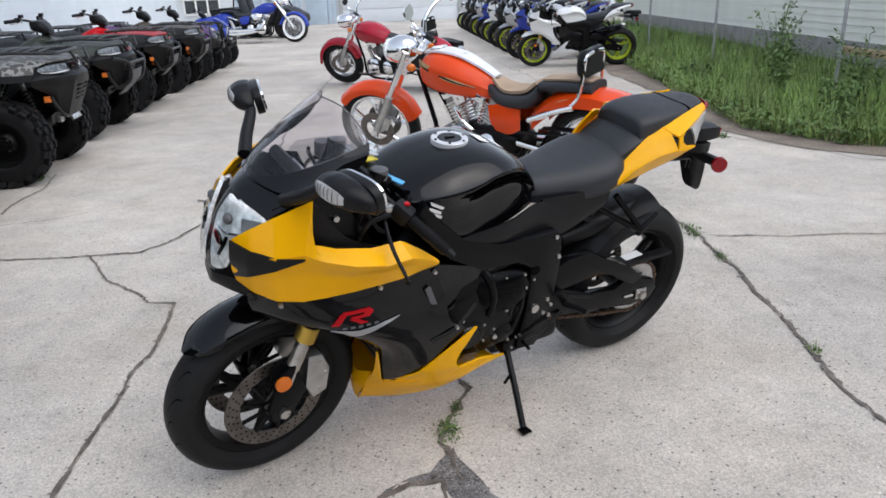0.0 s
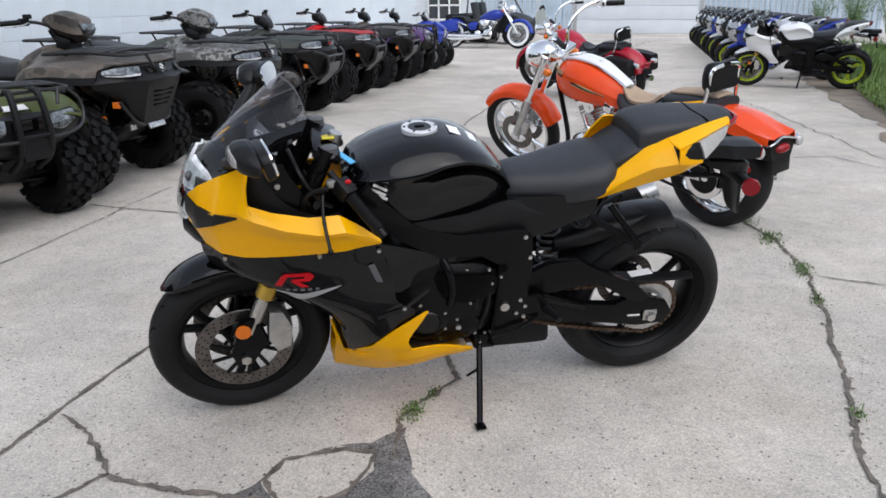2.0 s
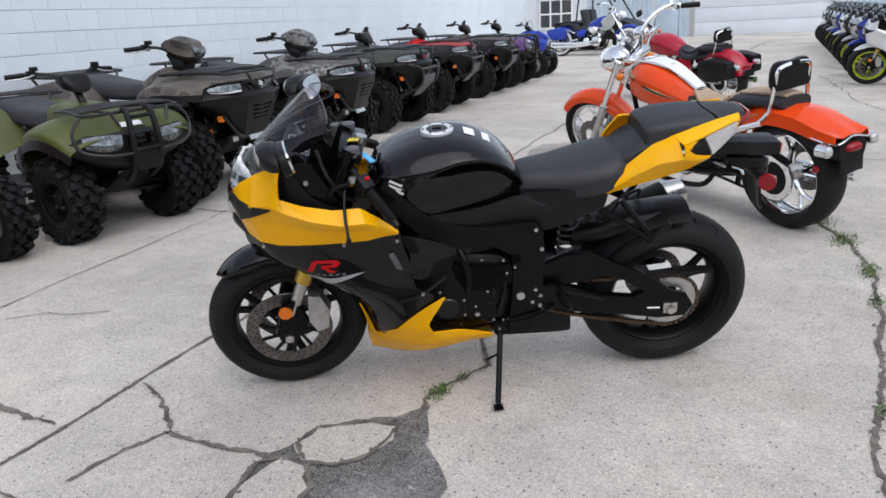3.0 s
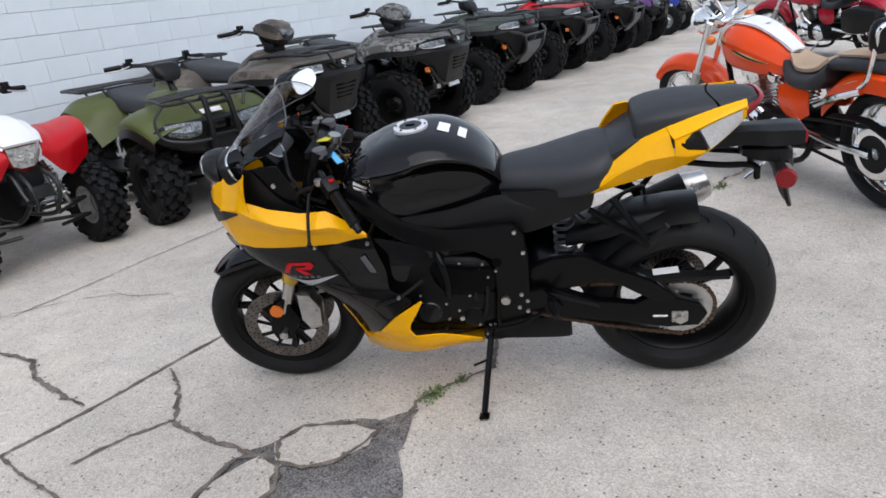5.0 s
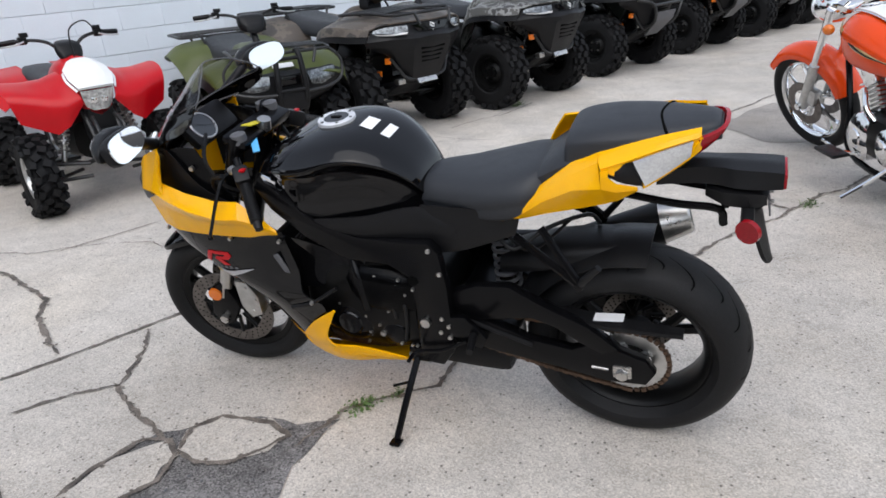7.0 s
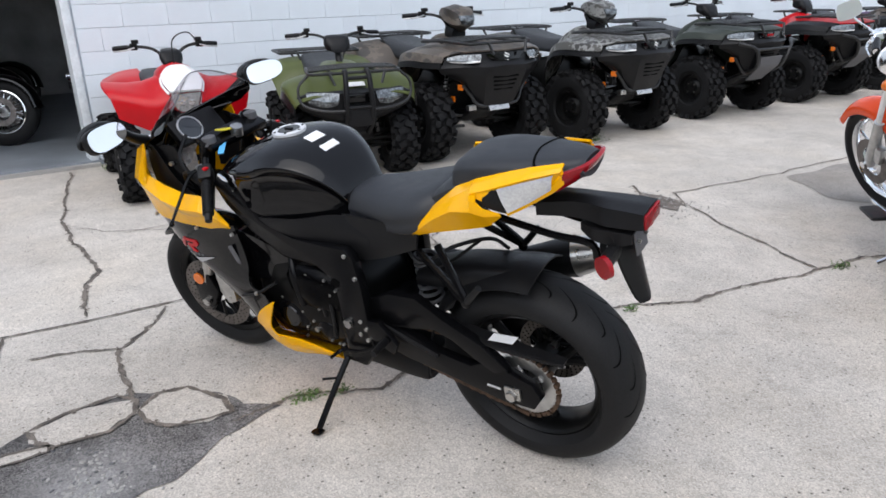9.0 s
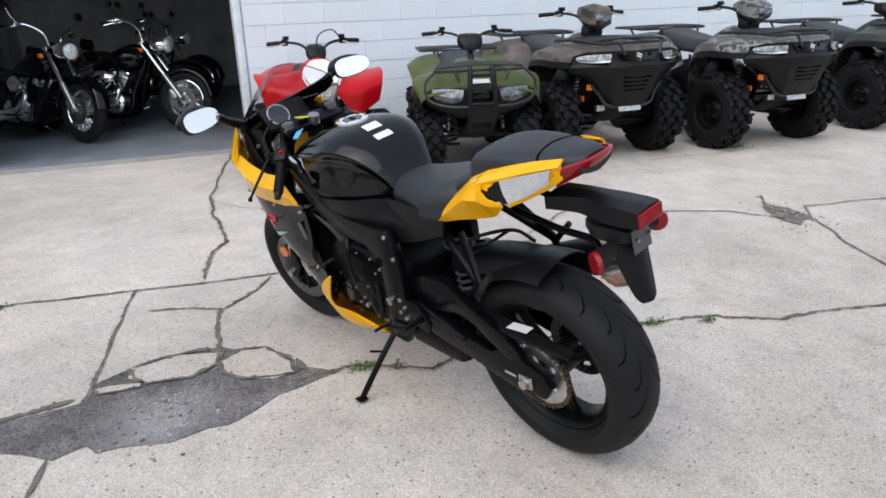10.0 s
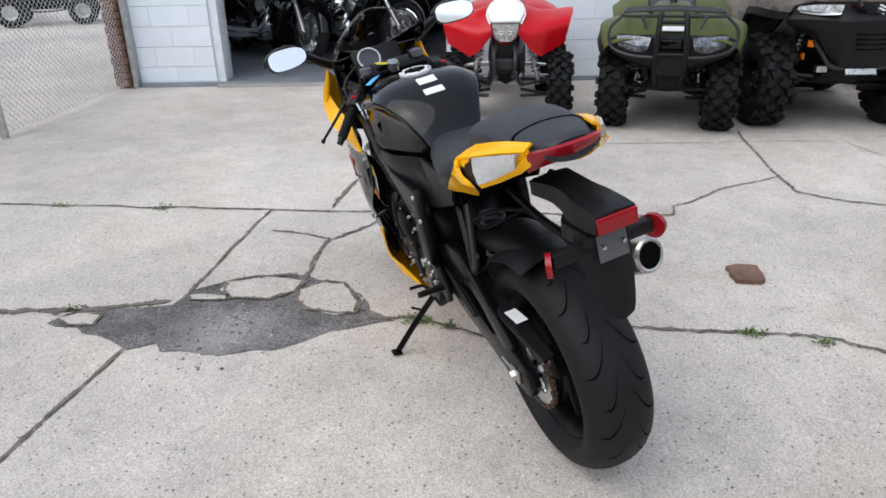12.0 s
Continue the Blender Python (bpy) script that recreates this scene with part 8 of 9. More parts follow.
# ---- cruisers: x forward from the rear contact, y left, z up ----
def cruiser(m, label, paint, second, seat_top, wheel="cast", bags=False, backrest=True, stripes=False, WB=1.80, RF=0.345, name="cruiser_motorcycle", group="", whitewall=False, fork=M_CHROME, shield=False, steer=0.0):
    bike = thing(name, m, label, "motorcycle", group)
    RR, hr, hf = 0.335, 0.10 if not bags else 0.075, 0.06
    for nm, c, R, half, rim in (("rear", (0, 0, RR), RR, hr, 0.245), ("front", (WB, 0, RF), RF, hf, 0.265 if not bags else 0.22)):
        mm = Matrix.Translation(c)
        tyre = part("tyre", lathe(B(), tyre_profile(R, rim, half, R - rim - 0.03), mm, 56, True), M_TYRE, bike)
        if whitewall:
            for s in (1, -1):
                part("white_wall", lathe(B(), [(rim + 0.004, s * (half * 0.90 + 0.006)), (rim + 0.03, s * (half + 0.006)), (rim + 0.065, s * (half + 0.004))], mm, 48), M_WHITE, tyre, "white tyre side band")
        rimob = part("rim", lathe(B(), [(rim + 0.004, -half * 0.62), (rim - 0.008, -half * 0.68), (rim - 0.024, -half * 0.45), (rim - 0.03, 0), (rim - 0.024, half * 0.45), (rim - 0.008, half * 0.68), (rim + 0.004, half * 0.62)], mm, 56), M_CHROME, bike, "polished chrome rim")
        part("hub", lathe(B(), ring_prof(0.012, 0.055, -half * 0.6, half * 0.6, 0.01), mm, 28, True), M_ALU, rimob)
        count = 5 if wheel == "cast" else 20
        for k in range(count):
            a = 2 * math.pi * (k + 0.3) / count
            bm = B()
            if wheel == "cast":
                for da in (-0.24, 0.24):
                    tube(bm, [mm @ V(0.05 * math.cos(a), 0, 0.05 * math.sin(a)), mm @ V(0.15 * math.cos(a + da * 0.35), 0, 0.15 * math.sin(a + da * 0.35)), mm @ V((rim - 0.02) * math.cos(a + da), 0, (rim - 0.02) * math.sin(a + da))], 0.014, 7, 7)
            else:
                for s in (1, -1):
                    tube(bm, [mm @ V(0.05 * math.cos(a), s * half * 0.5, 0.05 * math.sin(a)), mm @ V((rim - 0.02) * math.cos(a + s * 0.25), 0, (rim - 0.02) * math.sin(a + s * 0.25))], 0.004, 5)
            part("spoke", bm, M_CHROME, rimob)
        for y in ((half + 0.018, -half - 0.018) if nm == "front" else (-half - 0.03,)):
            part("brake_disc", lathe(B(), ring_prof(0.09, 0.145, -0.003, 0.003), Matrix.Translation((c[0], y, c[2])), 40, True), M_DISC, bike)
        if nm == "rear":
            part("belt_pulley", lathe(B(), ring_prof(0.10, 0.135, -0.012, 0.012, 0.002), Matrix.Translation((0, half + 0.035, RR)), 44, True), M_CHROME, bike)
            part("belt_pulley_web", lathe(B(), ring_prof(0.03, 0.105, -0.004, 0.004), Matrix.Translation((0, half + 0.035, RR)), 30, True), M_ENGINE, bike)
    # fenders
    def arc(cx, cz, r, w, a0, a1, n=7, flare=0.0):
        rows = []
        for i in range(n):
            a = radians(a0 + (a1 - a0) * i / (n - 1))
            k = 1 + flare * i / (n - 1)
            rows.append([(cx + r * q * math.cos(a), y * w, cz + r * k * q * math.sin(a)) for y, q in ((-1, 0.82), (-0.92, 0.95), (0, 1.03), (0.92, 0.95), (1, 0.82))])
        return rows
    part("front_fender", sheet(B(), arc(WB, RF, RF + 0.03, hf + 0.03, 168, 46 if not bags else 5), 0.005, 24, 14), paint, bike)
    if bags:
        part("rear_fender", sheet(B(), arc(0.02, RR, RR + 0.06, hr + 0.04, 48, 165), 0.006, 28, 14), paint, bike)
    else:
        rows = []
        for x, w, zt, ze in ((0.40, 0.115, 0.60, 0.47), (0.30, 0.125, 0.68, 0.55), (0.16, 0.138, 0.735, 0.625), (0.02, 0.142, 0.745, 0.645), (-0.14, 0.142, 0.720, 0.630), (-0.28, 0.135, 0.660, 0.590), (-0.39, 0.122, 0.610, 0.580)):
            side = [(x, w, ze), (x, w * 0.95, (zt + ze) / 2 + 0.02), (x, w * 0.55, zt - 0.010)]
            rows.append([(a, -b, c) for a, b, c in side] + [(x, 0, zt)] + side[::-1])
        part("rear_fender", sheet(B(), rows, 0.006, 30, 18, 1, True), paint, bike, "", 35)
        part("fender_trim", tube(B(), [(-0.22, 0.138, 0.612), (-0.39, 0.124, 0.580), (-0.402, 0, 0.606), (-0.39, -0.124, 0.580), (-0.22, -0.138, 0.612)], 0.006, 6, 30), M_CHROME, bike)
        part("fender_underside", hull(B(), [(-0.16, [(0, 0.64), (0.11, 0.61), (0.10, 0.56), (0, 0.55)]), (-0.30, [(0, 0.62), (0.115, 0.58), (0.09, 0.50), (0, 0.49)]), (-0.40, [(0, 0.58), (0.10, 0.565), (0.07, 0.47), (0, 0.45)])], 12, 10), M_PLASTIC, bike)
    # engine
    part("crankcase", hull(B(), [(1.18, [(0, 0.42), (0.10, 0.40), (0.12, 0.26), (0, 0.20)]), (0.95, [(0, 0.46), (0.15, 0.44), (0.17, 0.26), (0, 0.18)]), (0.62, [(0, 0.46), (0.15, 0.44), (0.16, 0.28), (0, 0.20)]), (0.50, [(0, 0.40), (0.10, 0.38), (0.10, 0.30), (0, 0.26)])], 12, 10), M_ENGINE, bike)
    for cx, tilt in ((1.0, -24), (0.80, 24)):
        rot = Matrix.Rotation(radians(-tilt), 4, "Y")
        base = V(cx, 0, 0.42)
        cyl = part("cylinder", box(B(), base + rot @ V(0, 0, 0.13), (0.13, 0.15, 0.24), rot, 0.03), M_ALU, bike)
        for k in range(8):
            part("fin", box(B(), base + rot @ V(0, 0, 0.03 + 0.024 * k), (0.165, 0.19, 0.010), rot, 0.003), M_CHROME if paint is M_ORANGE else M_ENGINE, cyl)
        part("rocker_cover", box(B(), base + rot @ V(0, 0, 0.265), (0.14, 0.17, 0.06), rot, 0.022), M_CHROME, cyl)
    for s in (1, -1):
        part("side_cover", lathe(B(), [(0.001, 0.062), (0.05, 0.060), (0.055, 0.052), (0.10, 0.045), (0.128, 0.02), (0.132, -0.03)], Matrix.Translation((1.00, s * 0.14, 0.33)) @ Matrix.Diagonal((1, s, 1, 1)), 30), M_CHROME, bike, "polished engine cover")
        part("side_cover", lathe(B(), [(0.001, 0.055), (0.045, 0.052), (0.05, 0.045), (0.085, 0.035), (0.105, 0.01), (0.108, -0.03)], Matrix.Translation((0.74, s * 0.145, 0.33)) @ Matrix.Diagonal((1, s, 1, 1)), 30), M_CHROME, bike)
        for x, z, sx, sz, rot in ((0.985, 0.665, 0.10, 0.12, -24), (0.80, 0.655, 0.075, 0.06, 24)):
            part("chrome_cover", box(B(), (x, s * 0.115, z), (sx, 0.04, sz), Matrix.Rotation(radians(-rot), 4, "Y"), 0.016), M_CHROME, bike, "polished cylinder cover")
        part("engine_pipe", tube(B(), [(1.02, s * 0.13, 0.58), (0.93, s * 0.17, 0.50), (0.86, s * 0.16, 0.44)], 0.014, 8), M_CHROME, bike)
        part("side_panel", sheet(B(), [[(0.72, s * 0.13, 0.62), (0.70, s * 0.15, 0.52), (0.66, s * 0.13, 0.44)], [(0.58, s * 0.14, 0.64), (0.56, s * 0.16, 0.53), (0.55, s * 0.14, 0.44)], [(0.47, s * 0.13, 0.60), (0.47, s * 0.14, 0.53), (0.48, s * 0.13, 0.47)]], 0.012, 12, 8, s), paint, bike)
        part("frame_tube", tube(B(), [(1.38, s * 0.05, 0.80), (1.24, s * 0.10, 0.46), (1.14, s * 0.14, 0.20), (0.60, s * 0.15, 0.18), (0.42, s * 0.14, 0.36)], 0.018, 8), M_FRAME, bike)
        part("swingarm", tube(B(), [(0.50, s * 0.14, 0.38), (0.25, s * (hr + 0.06), 0.35), (0.0, s * (hr + 0.06), RR)], 0.022, 8), M_CHROME, bike)
        part("fender_strut", tube(B(), [(0.40, s * (hr + 0.05), 0.545), (0.22, s * (hr + 0.056), 0.61), (0.06, s * (hr + 0.055), 0.655)], 0.020, 8), M_CHROME, bike, "chrome fender strut")
        # fork
        lo, hi = V(WB, s * 0.095, RF - 0.01), V(WB - 0.44, s * 0.10, 0.98)
        fk = part("fork_leg", rod(B(), lo, lo.lerp(hi, 0.46), 0.032, 0.030, 16), M_ALU if fork is M_CHROME else fork, bike)
        part("fork_tube", rod(B(), lo.lerp(hi, 0.44), hi, 0.023, seg=16), fork, fk)
        part("axle_cap", rod(B(), (WB, s * 0.09, RF), (WB, s * 0.14, RF), 0.022), M_CHROME, fk)
        part("brake_caliper", box(B(), (WB - 0.11, s * (hf + 0.025), RF + 0.06), (0.06, 0.05, 0.11), Matrix.Rotation(radians(-28), 4, "Y"), 0.014), M_ALU, fk)
        # bars and lamps
        pts = [(1.36, s * 0.06, 1.02), (1.34, s * 0.12, 1.15), (1.25, s * 0.28, 1.22), (1.06, s * 0.41, 1.17)]
        bar = part("handlebar", tube(B(), pts, 0.014, 8), M_CHROME, bike)
        part("grip", rod(B(), V(*pts[2]).lerp(V(*pts[3]), 0.45), pts[3], 0.019), M_PLASTIC, bar)
        part("control_box", box(B(), V(*pts[2]).lerp(V(*pts[3]), 0.28), (0.05, 0.05, 0.05), None, 0.012), M_CHROME, bar)
        part("lever", tube(B(), [V(*pts[2]).lerp(V(*pts[3]), 0.3) + V(0.03, 0, 0), V(*pts[2]).lerp(V(*pts[3]), 0.6) + V(0.06, s * 0.01, -0.01), V(*pts[3]) + V(0.05, 0, -0.02)], 0.007, 6), M_CHROME, bar)
        mr = part("mirror", hull(B(), [(-0.012, [(0, 0.05), (0.05, 0.045), (0.06, -0.02), (0, -0.035)]), (0.012, [(0, 0.035), (0.035, 0.03), (0.04, -0.012), (0, -0.022)])], 5, 10), M_CHROME if paint is M_ORANGE else M_PLASTIC, bar)
        mr.matrix_local = pose(1.20, s * 0.42, 1.37)
        part("mirror_stem", tube(B(), [(1.22, s * 0.30, 1.22), (1.21, s * 0.37, 1.30), (1.21, s * 0.41, 1.36)], 0.006, 6), M_CHROME, bar)
        part("front_signal", ball(B(), (1.40, s * 0.19, 0.90), (0.035, 0.03, 0.03)), M_AMBER, bike, "amber turn signal")
        rs = part("rear_signal", rod(B(), (-0.33, s * 0.17, 0.555), (-0.39, s * 0.17, 0.55), 0.036, 0.032, 18), M_CHROME, bike)
        part("signal_lens", ball(B(), (-0.392, s * 0.17, 0.55), (0.014, 0.029, 0.029)), M_CLEAR, rs)
        part("foot_board", box(B(), (1.02, s * 0.30, 0.27), (0.22, 0.09, 0.02), None, 0.008), M_PLASTIC, bike)
    hl = part("headlight", ball(B(), (1.535, 0, 0.965), (0.14, 0.11, 0.10), None, 22), M_CHROME, bike, "chrome headlight shell")
    part("headlight_lens", ball(B(), (1.630, 0, 0.965), (0.045, 0.088, 0.084), None, 18), M_LAMP, hl)
    part("triple_clamp", box(B(), (1.36, 0, 0.99), (0.08, 0.24, 0.04), Matrix.Rotation(radians(-25), 4, "Y"), 0.014), M_CHROME, bike)
    # tank, dash, seat
    T = [(1.36, 0.88, 0.07, 0.78), (1.29, 0.935, 0.135, 0.73), (1.16, 0.950, 0.180, 0.695), (1.00, 0.915, 0.180, 0.675), (0.84, 0.845, 0.140, 0.655), (0.72, 0.775, 0.075, 0.645)]
    tank = part("fuel_tank", hull(B(), [(x, [(0, t), (w * 0.55, t - 0.015), (w * 0.95, t - 0.07), (w, (t + b) / 2 - 0.01), (w * 0.8, b), (0, b)]) for x, t, w, b in T], 30, 20), paint, bike, "", 60)
    if stripes:
        # pale centre dash over the tank, gold stripes on its flanks
        dash = [[(1.30, -0.060, 0.938), (1.31, 0, 0.948), (1.30, 0.060, 0.938)], [(1.19, -0.074, 0.953), (1.19, 0, 0.964), (1.19, 0.074, 0.953)], [(1.00, -0.062, 0.923), (1.00, 0, 0.932), (1.00, 0.062, 0.923)], [(0.84, -0.045, 0.852), (0.84, 0, 0.860), (0.84, 0.045, 0.852)], [(0.72, -0.035, 0.785), (0.71, 0, 0.792), (0.72, 0.035, 0.785)]]
        pane = part("tank_dash", sheet(B(), dash, 0.012, 24, 10), second, tank, "white tank centre panel")
        part("dash_trim", tube(B(), [r[0] for r in dash] + [r[-1] for r in dash[::-1]] + [dash[0][0]], 0.005, 6, 60), M_CHROME, pane)
        gm = Matrix.Translation((1.215, 0, 0.962)) @ Matrix.Rotation(radians(4), 4, "Y") @ Matrix.Rotation(radians(90), 4, "X")
        part("gauge_ring", lathe(B(), ring_prof(0.050, 0.064, -0.01, 0.014, 0.003), gm, 32, True), M_CHROME, pane, "round chrome gauge ring")
        part("gauge_face", lathe(B(), [(0.001, 0.008), (0.051, 0.008)], gm, 30), M_SILVER, pane)
        fp = part("filler_plate", sheet(B(), [[(1.08, -0.035, 0.945), (1.08, 0.035, 0.945)], [(0.98, -0.042, 0.926), (0.98, 0.042, 0.926)], [(0.90, -0.026, 0.892), (0.90, 0.026, 0.892)]], -0.006, 10, 6, 1, True), M_REDPAINT, pane, "red inset with pale lettering")
        part("plate_lettering", box(B(), (0.985, 0, 0.938), (0.05, 0.03, 0.002), Matrix.Rotation(radians(14), 4, "Y")), M_LABEL, fp)
        for s in (1, -1):
            for mat, lift, w0, drop in ((M_GOLDSTRIPE, 0.002, 1.0, 0.0), (M_GLOSS, 0.0035, 0.5, 0.010)):
                mid = [(1.32, 0.110, 0.885, 0.024), (1.22, 0.166, 0.862, 0.027), (1.08, 0.184, 0.820, 0.024), (0.95, 0.174, 0.775, 0.016), (0.82, 0.132, 0.735, 0.004)]
                part("tank_stripe", sheet(B(), [[(x, s * (y + lift - 0.006), z + h * w0 - drop * 0.4), (x, s * (y + lift), z - drop * 0.4), (x, s * (y + lift - 0.001), z - h * w0 - drop * 0.4)] for x, y, z, h in mid], -0.003, 22, 5, s), mat, tank, "gold tank stripe" if mat is M_GOLDSTRIPE else "black tank stripe")
            part("fender_stripe", sheet(B(), [[(0.30, s * 0.126, 0.615), (0.29, s * 0.128, 0.59)], [(0.16, s * 0.138, 0.690), (0.155, s * 0.140, 0.668)], [(0.02, s * 0.141, 0.700), (0.02, s * 0.143, 0.675)], [(-0.20, s * 0.141, 0.650), (-0.20, s * 0.142, 0.642)]], -0.004, 14, 4, s), M_GOLDSTRIPE, bike)
    st = part("rider_seat", hull(B(), [(0.76, [(0, 0.765), (0.07, 0.75), (0.08, 0.68), (0, 0.64)]), (0.62, [(0, 0.70), (0.13, 0.695), (0.15, 0.63), (0, 0.60)]), (0.42, [(0, 0.705), (0.16, 0.70), (0.17, 0.63), (0, 0.60)]), (0.33, [(0, 0.78), (0.13, 0.76), (0.13, 0.68), (0, 0.66)])], 20, 14), M_SEAT, bike, "", 60)
    part("seat_inlay", sheet(B(), [[(0.74, -0.045, 0.768), (0.74, 0, 0.772), (0.74, 0.045, 0.768)], [(0.62, -0.10, 0.706), (0.62, 0, 0.712), (0.62, 0.10, 0.706)], [(0.45, -0.115, 0.712), (0.45, 0, 0.715), (0.45, 0.115, 0.712)], [(0.36, -0.09, 0.768), (0.36, 0, 0.772), (0.36, 0.09, 0.768)]], 0.02, 16, 8), seat_top, st)
    ps = part("pillion_seat", hull(B(), [(0.34, [(0, 0.79), (0.10, 0.78), (0.11, 0.73), (0, 0.71)]), (0.15, [(0, 0.80), (0.115, 0.79), (0.12, 0.74), (0, 0.72)]), (-0.04, [(0, 0.79), (0.09, 0.78), (0.10, 0.73), (0, 0.71)])], 14, 12), M_SEAT, bike, "", 60)
    part("seat_inlay", sheet(B(), [[(0.32, -0.07, 0.792), (0.32, 0, 0.797), (0.32, 0.07, 0.792)], [(0.14, -0.08, 0.800), (0.14, 0, 0.805), (0.14, 0.08, 0.800)], [(-0.02, -0.06, 0.790), (-0.02, 0, 0.795), (-0.02, 0.06, 0.790)]], 0.012, 12, 8), seat_top, ps)
    if backrest:
        for s in (1, -1):
            part("backrest_bar", tube(B(), [(0.10, s * (hr + 0.055), 0.645), (0.030, s * 0.145, 0.72), (0.0, s * 0.125, 0.87), (-0.015, s * 0.115, 0.955), (-0.018, s * 0.03, 0.975)], 0.012, 8), M_CHROME, bike)
        part("backrest_pad", hull(B(), [(-0.012, [(0, 0.985), (0.115, 0.980), (0.128, 0.845), (0, 0.832)]), (0.015, [(0, 0.990), (0.120, 0.985), (0.132, 0.842), (0, 0.828)]), (0.042, [(0, 0.980), (0.108, 0.975), (0.122, 0.850), (0, 0.838)])], 5, 12), M_PLASTIC, bike, "black backrest pad")
    if bags:
        for s in (1, -1):
            bag = part("saddlebag", hull(B(), [(0.20, [(0, 0.11), (0.06, 0.10), (0.07, -0.10), (0, -0.13)]), (0.0, [(0, 0.14), (0.08, 0.125), (0.085, -0.12), (0, -0.15)]), (-0.30, [(0, 0.10), (0.06, 0.09), (0.06, -0.08), (0, -0.10)])], 12, 12), second, bike, "hard saddlebag")
            bag.matrix_local = pose(-0.02, s * 0.22, 0.52)
    # exhaust on the right, and air cleaner
    for dz, x1 in ((0.0, -0.25), (-0.10, -0.15)):
        part("exhaust_pipe", tube(B(), [(0.98, -0.12, 0.58), (1.10, -0.20, 0.46), (0.95, -0.22, 0.32 + dz * 0.4), (0.5, -0.23, 0.28 + dz * 0.7), (x1, -0.24, 0.30 + dz)], 0.030, 10, 24, 0.042), M_CHROME, bike)
    part("air_cleaner", ball(B(), (0.92, -0.20, 0.60), (0.12, 0.05, 0.09)), M_CHROME, bike)
    part("tail_light", ball(B(), (-0.40, 0, 0.545), (0.03, 0.06, 0.028)), M_REDLENS, bike)
    part("plate_bracket", box(B(), (-0.395, 0, 0.45), (0.012, 0.16, 0.09), None, 0.004), M_PLASTIC, bike)
    for s in (1, -1):
        part("side_reflector", rod(B(), (-0.30, s * (hr + 0.05), 0.44), (-0.30, s * (hr + 0.06), 0.44), 0.02), M_REDLENS, bike)
    part("belt_guard", sheet(B(), [[(0.30, hr + 0.02, 0.50), (0.30, hr + 0.07, 0.49)], [(0.06, hr + 0.02, 0.505), (0.06, hr + 0.07, 0.495)], [(-0.12, hr + 0.02, 0.44), (-0.12, hr + 0.07, 0.43)]], 0.006, 10, 5), M_PLASTIC, bike)
    part("belt", tube(B(), [(0.0, hr + 0.035, RR + 0.135), (0.55, hr + 0.035, 0.44), (0.60, hr + 0.035, 0.36), (0.55, hr + 0.035, 0.29), (0.0, hr + 0.035, RR - 0.135)], 0.010, 6), M_TYRE, bike)
    part("side_stand", tube(B(), [(0.78, 0.13, 0.20), (0.82, 0.24, 0.12), (0.84, 0.335, 0.066)], 0.013, 8), M_CHROME, bike)
    part("shift_lever", tube(B(), [(0.95, 0.19, 0.25), (1.10, 0.22, 0.24), (1.22, 0.26, 0.28)], 0.009, 6), M_CHROME, bike)
    if steer:
        # the front end stands turned to the left
        foot, top = V(WB, 0, RF), V(1.36, 0, 0.99)
        turn = Matrix.Translation(top) @ Matrix.Rotation(radians(steer), 4, (top - foot).normalized()) @ Matrix.Translation(-top)
        for ob in bike.children:
            if ob.name.split(".")[0] in ("tyre", "rim", "brake_disc", "front_fender", "fork_leg", "headlight", "triple_clamp", "front_signal", "handlebar") and sum(v.co.x for v in ob.data.vertices) / len(ob.data.vertices) > 1.1:
                ob.matrix_basis = turn @ ob.matrix_basis
    if shield:
        part("windshield", sheet(B(), [[(1.55, -0.20, 0.98), (1.60, 0, 0.98), (1.55, 0.20, 0.98)], [(1.42, -0.24, 1.25), (1.47, 0, 1.27), (1.42, 0.24, 1.25)], [(1.33, -0.16, 1.46), (1.37, 0, 1.50), (1.33, 0.16, 1.46)]], 0.004, 12, 10), G_CLEAR, bike)
    return bike


# ---- the motorcycles in their places ----
def lean_pose(x, y, heading, lean, z=0.0):
    """Stands a motorcycle at its rear contact: heading of its nose from +x, leaning to its left."""
    return pose(x, y, z, 0, 0, heading) @ Matrix.Rotation(radians(-lean), 4, "X")


hero = sport_motorcycle(lean_pose(0.655, 2.577, 210.0, 11.57), "yellow and gloss black sport motorcycle on its side stand", M_YELLOW, M_GLOSS, M_RIM, G_SMOKE)
cruiser(lean_pose(1.075, 4.56, 140.5, 6.5), "orange cruiser with gold stripes, tan seat and chrome backrest", M_ORANGE, M_WHITE, M_TAN, stripes=True, WB=1.90, steer=20.0)
cruiser(lean_pose(0.10, 10.1, 141, 9), "dark red cruiser with black saddlebags and backrest", M_REDPAINT, M_PLASTIC, M_SEAT, wheel="wire", bags=True, steer=18.0)
cruiser(lean_pose(-5.98, 21.7, -7, 9) @ Matrix.Scale(1.17, 4), "blue touring cruiser with whitewall tyres and chrome pipes", M_BLUE, M_BLUE, M_SEAT, wheel="wire", bags=True, backrest=False, whitewall=True)
white = sport_motorcycle(lean_pose(3.18, 12.40, 171, 10), "white and black sport motorcycle with neon yellow rims", M_WHITE, M_GLOSS, M_NEON, G_CLEAR, "sport bikes by the lawn", False, None, M_WHITE, M_WHITE)
blue = sport_motorcycle(lean_pose(3.12, 13.75, 170, 10), "blue sport motorcycle with black rims", M_BLUE, M_BLUE, M_RIM, G_CLEAR, "sport bikes by the lawn", False, None, M_BLUE, M_SILVER)
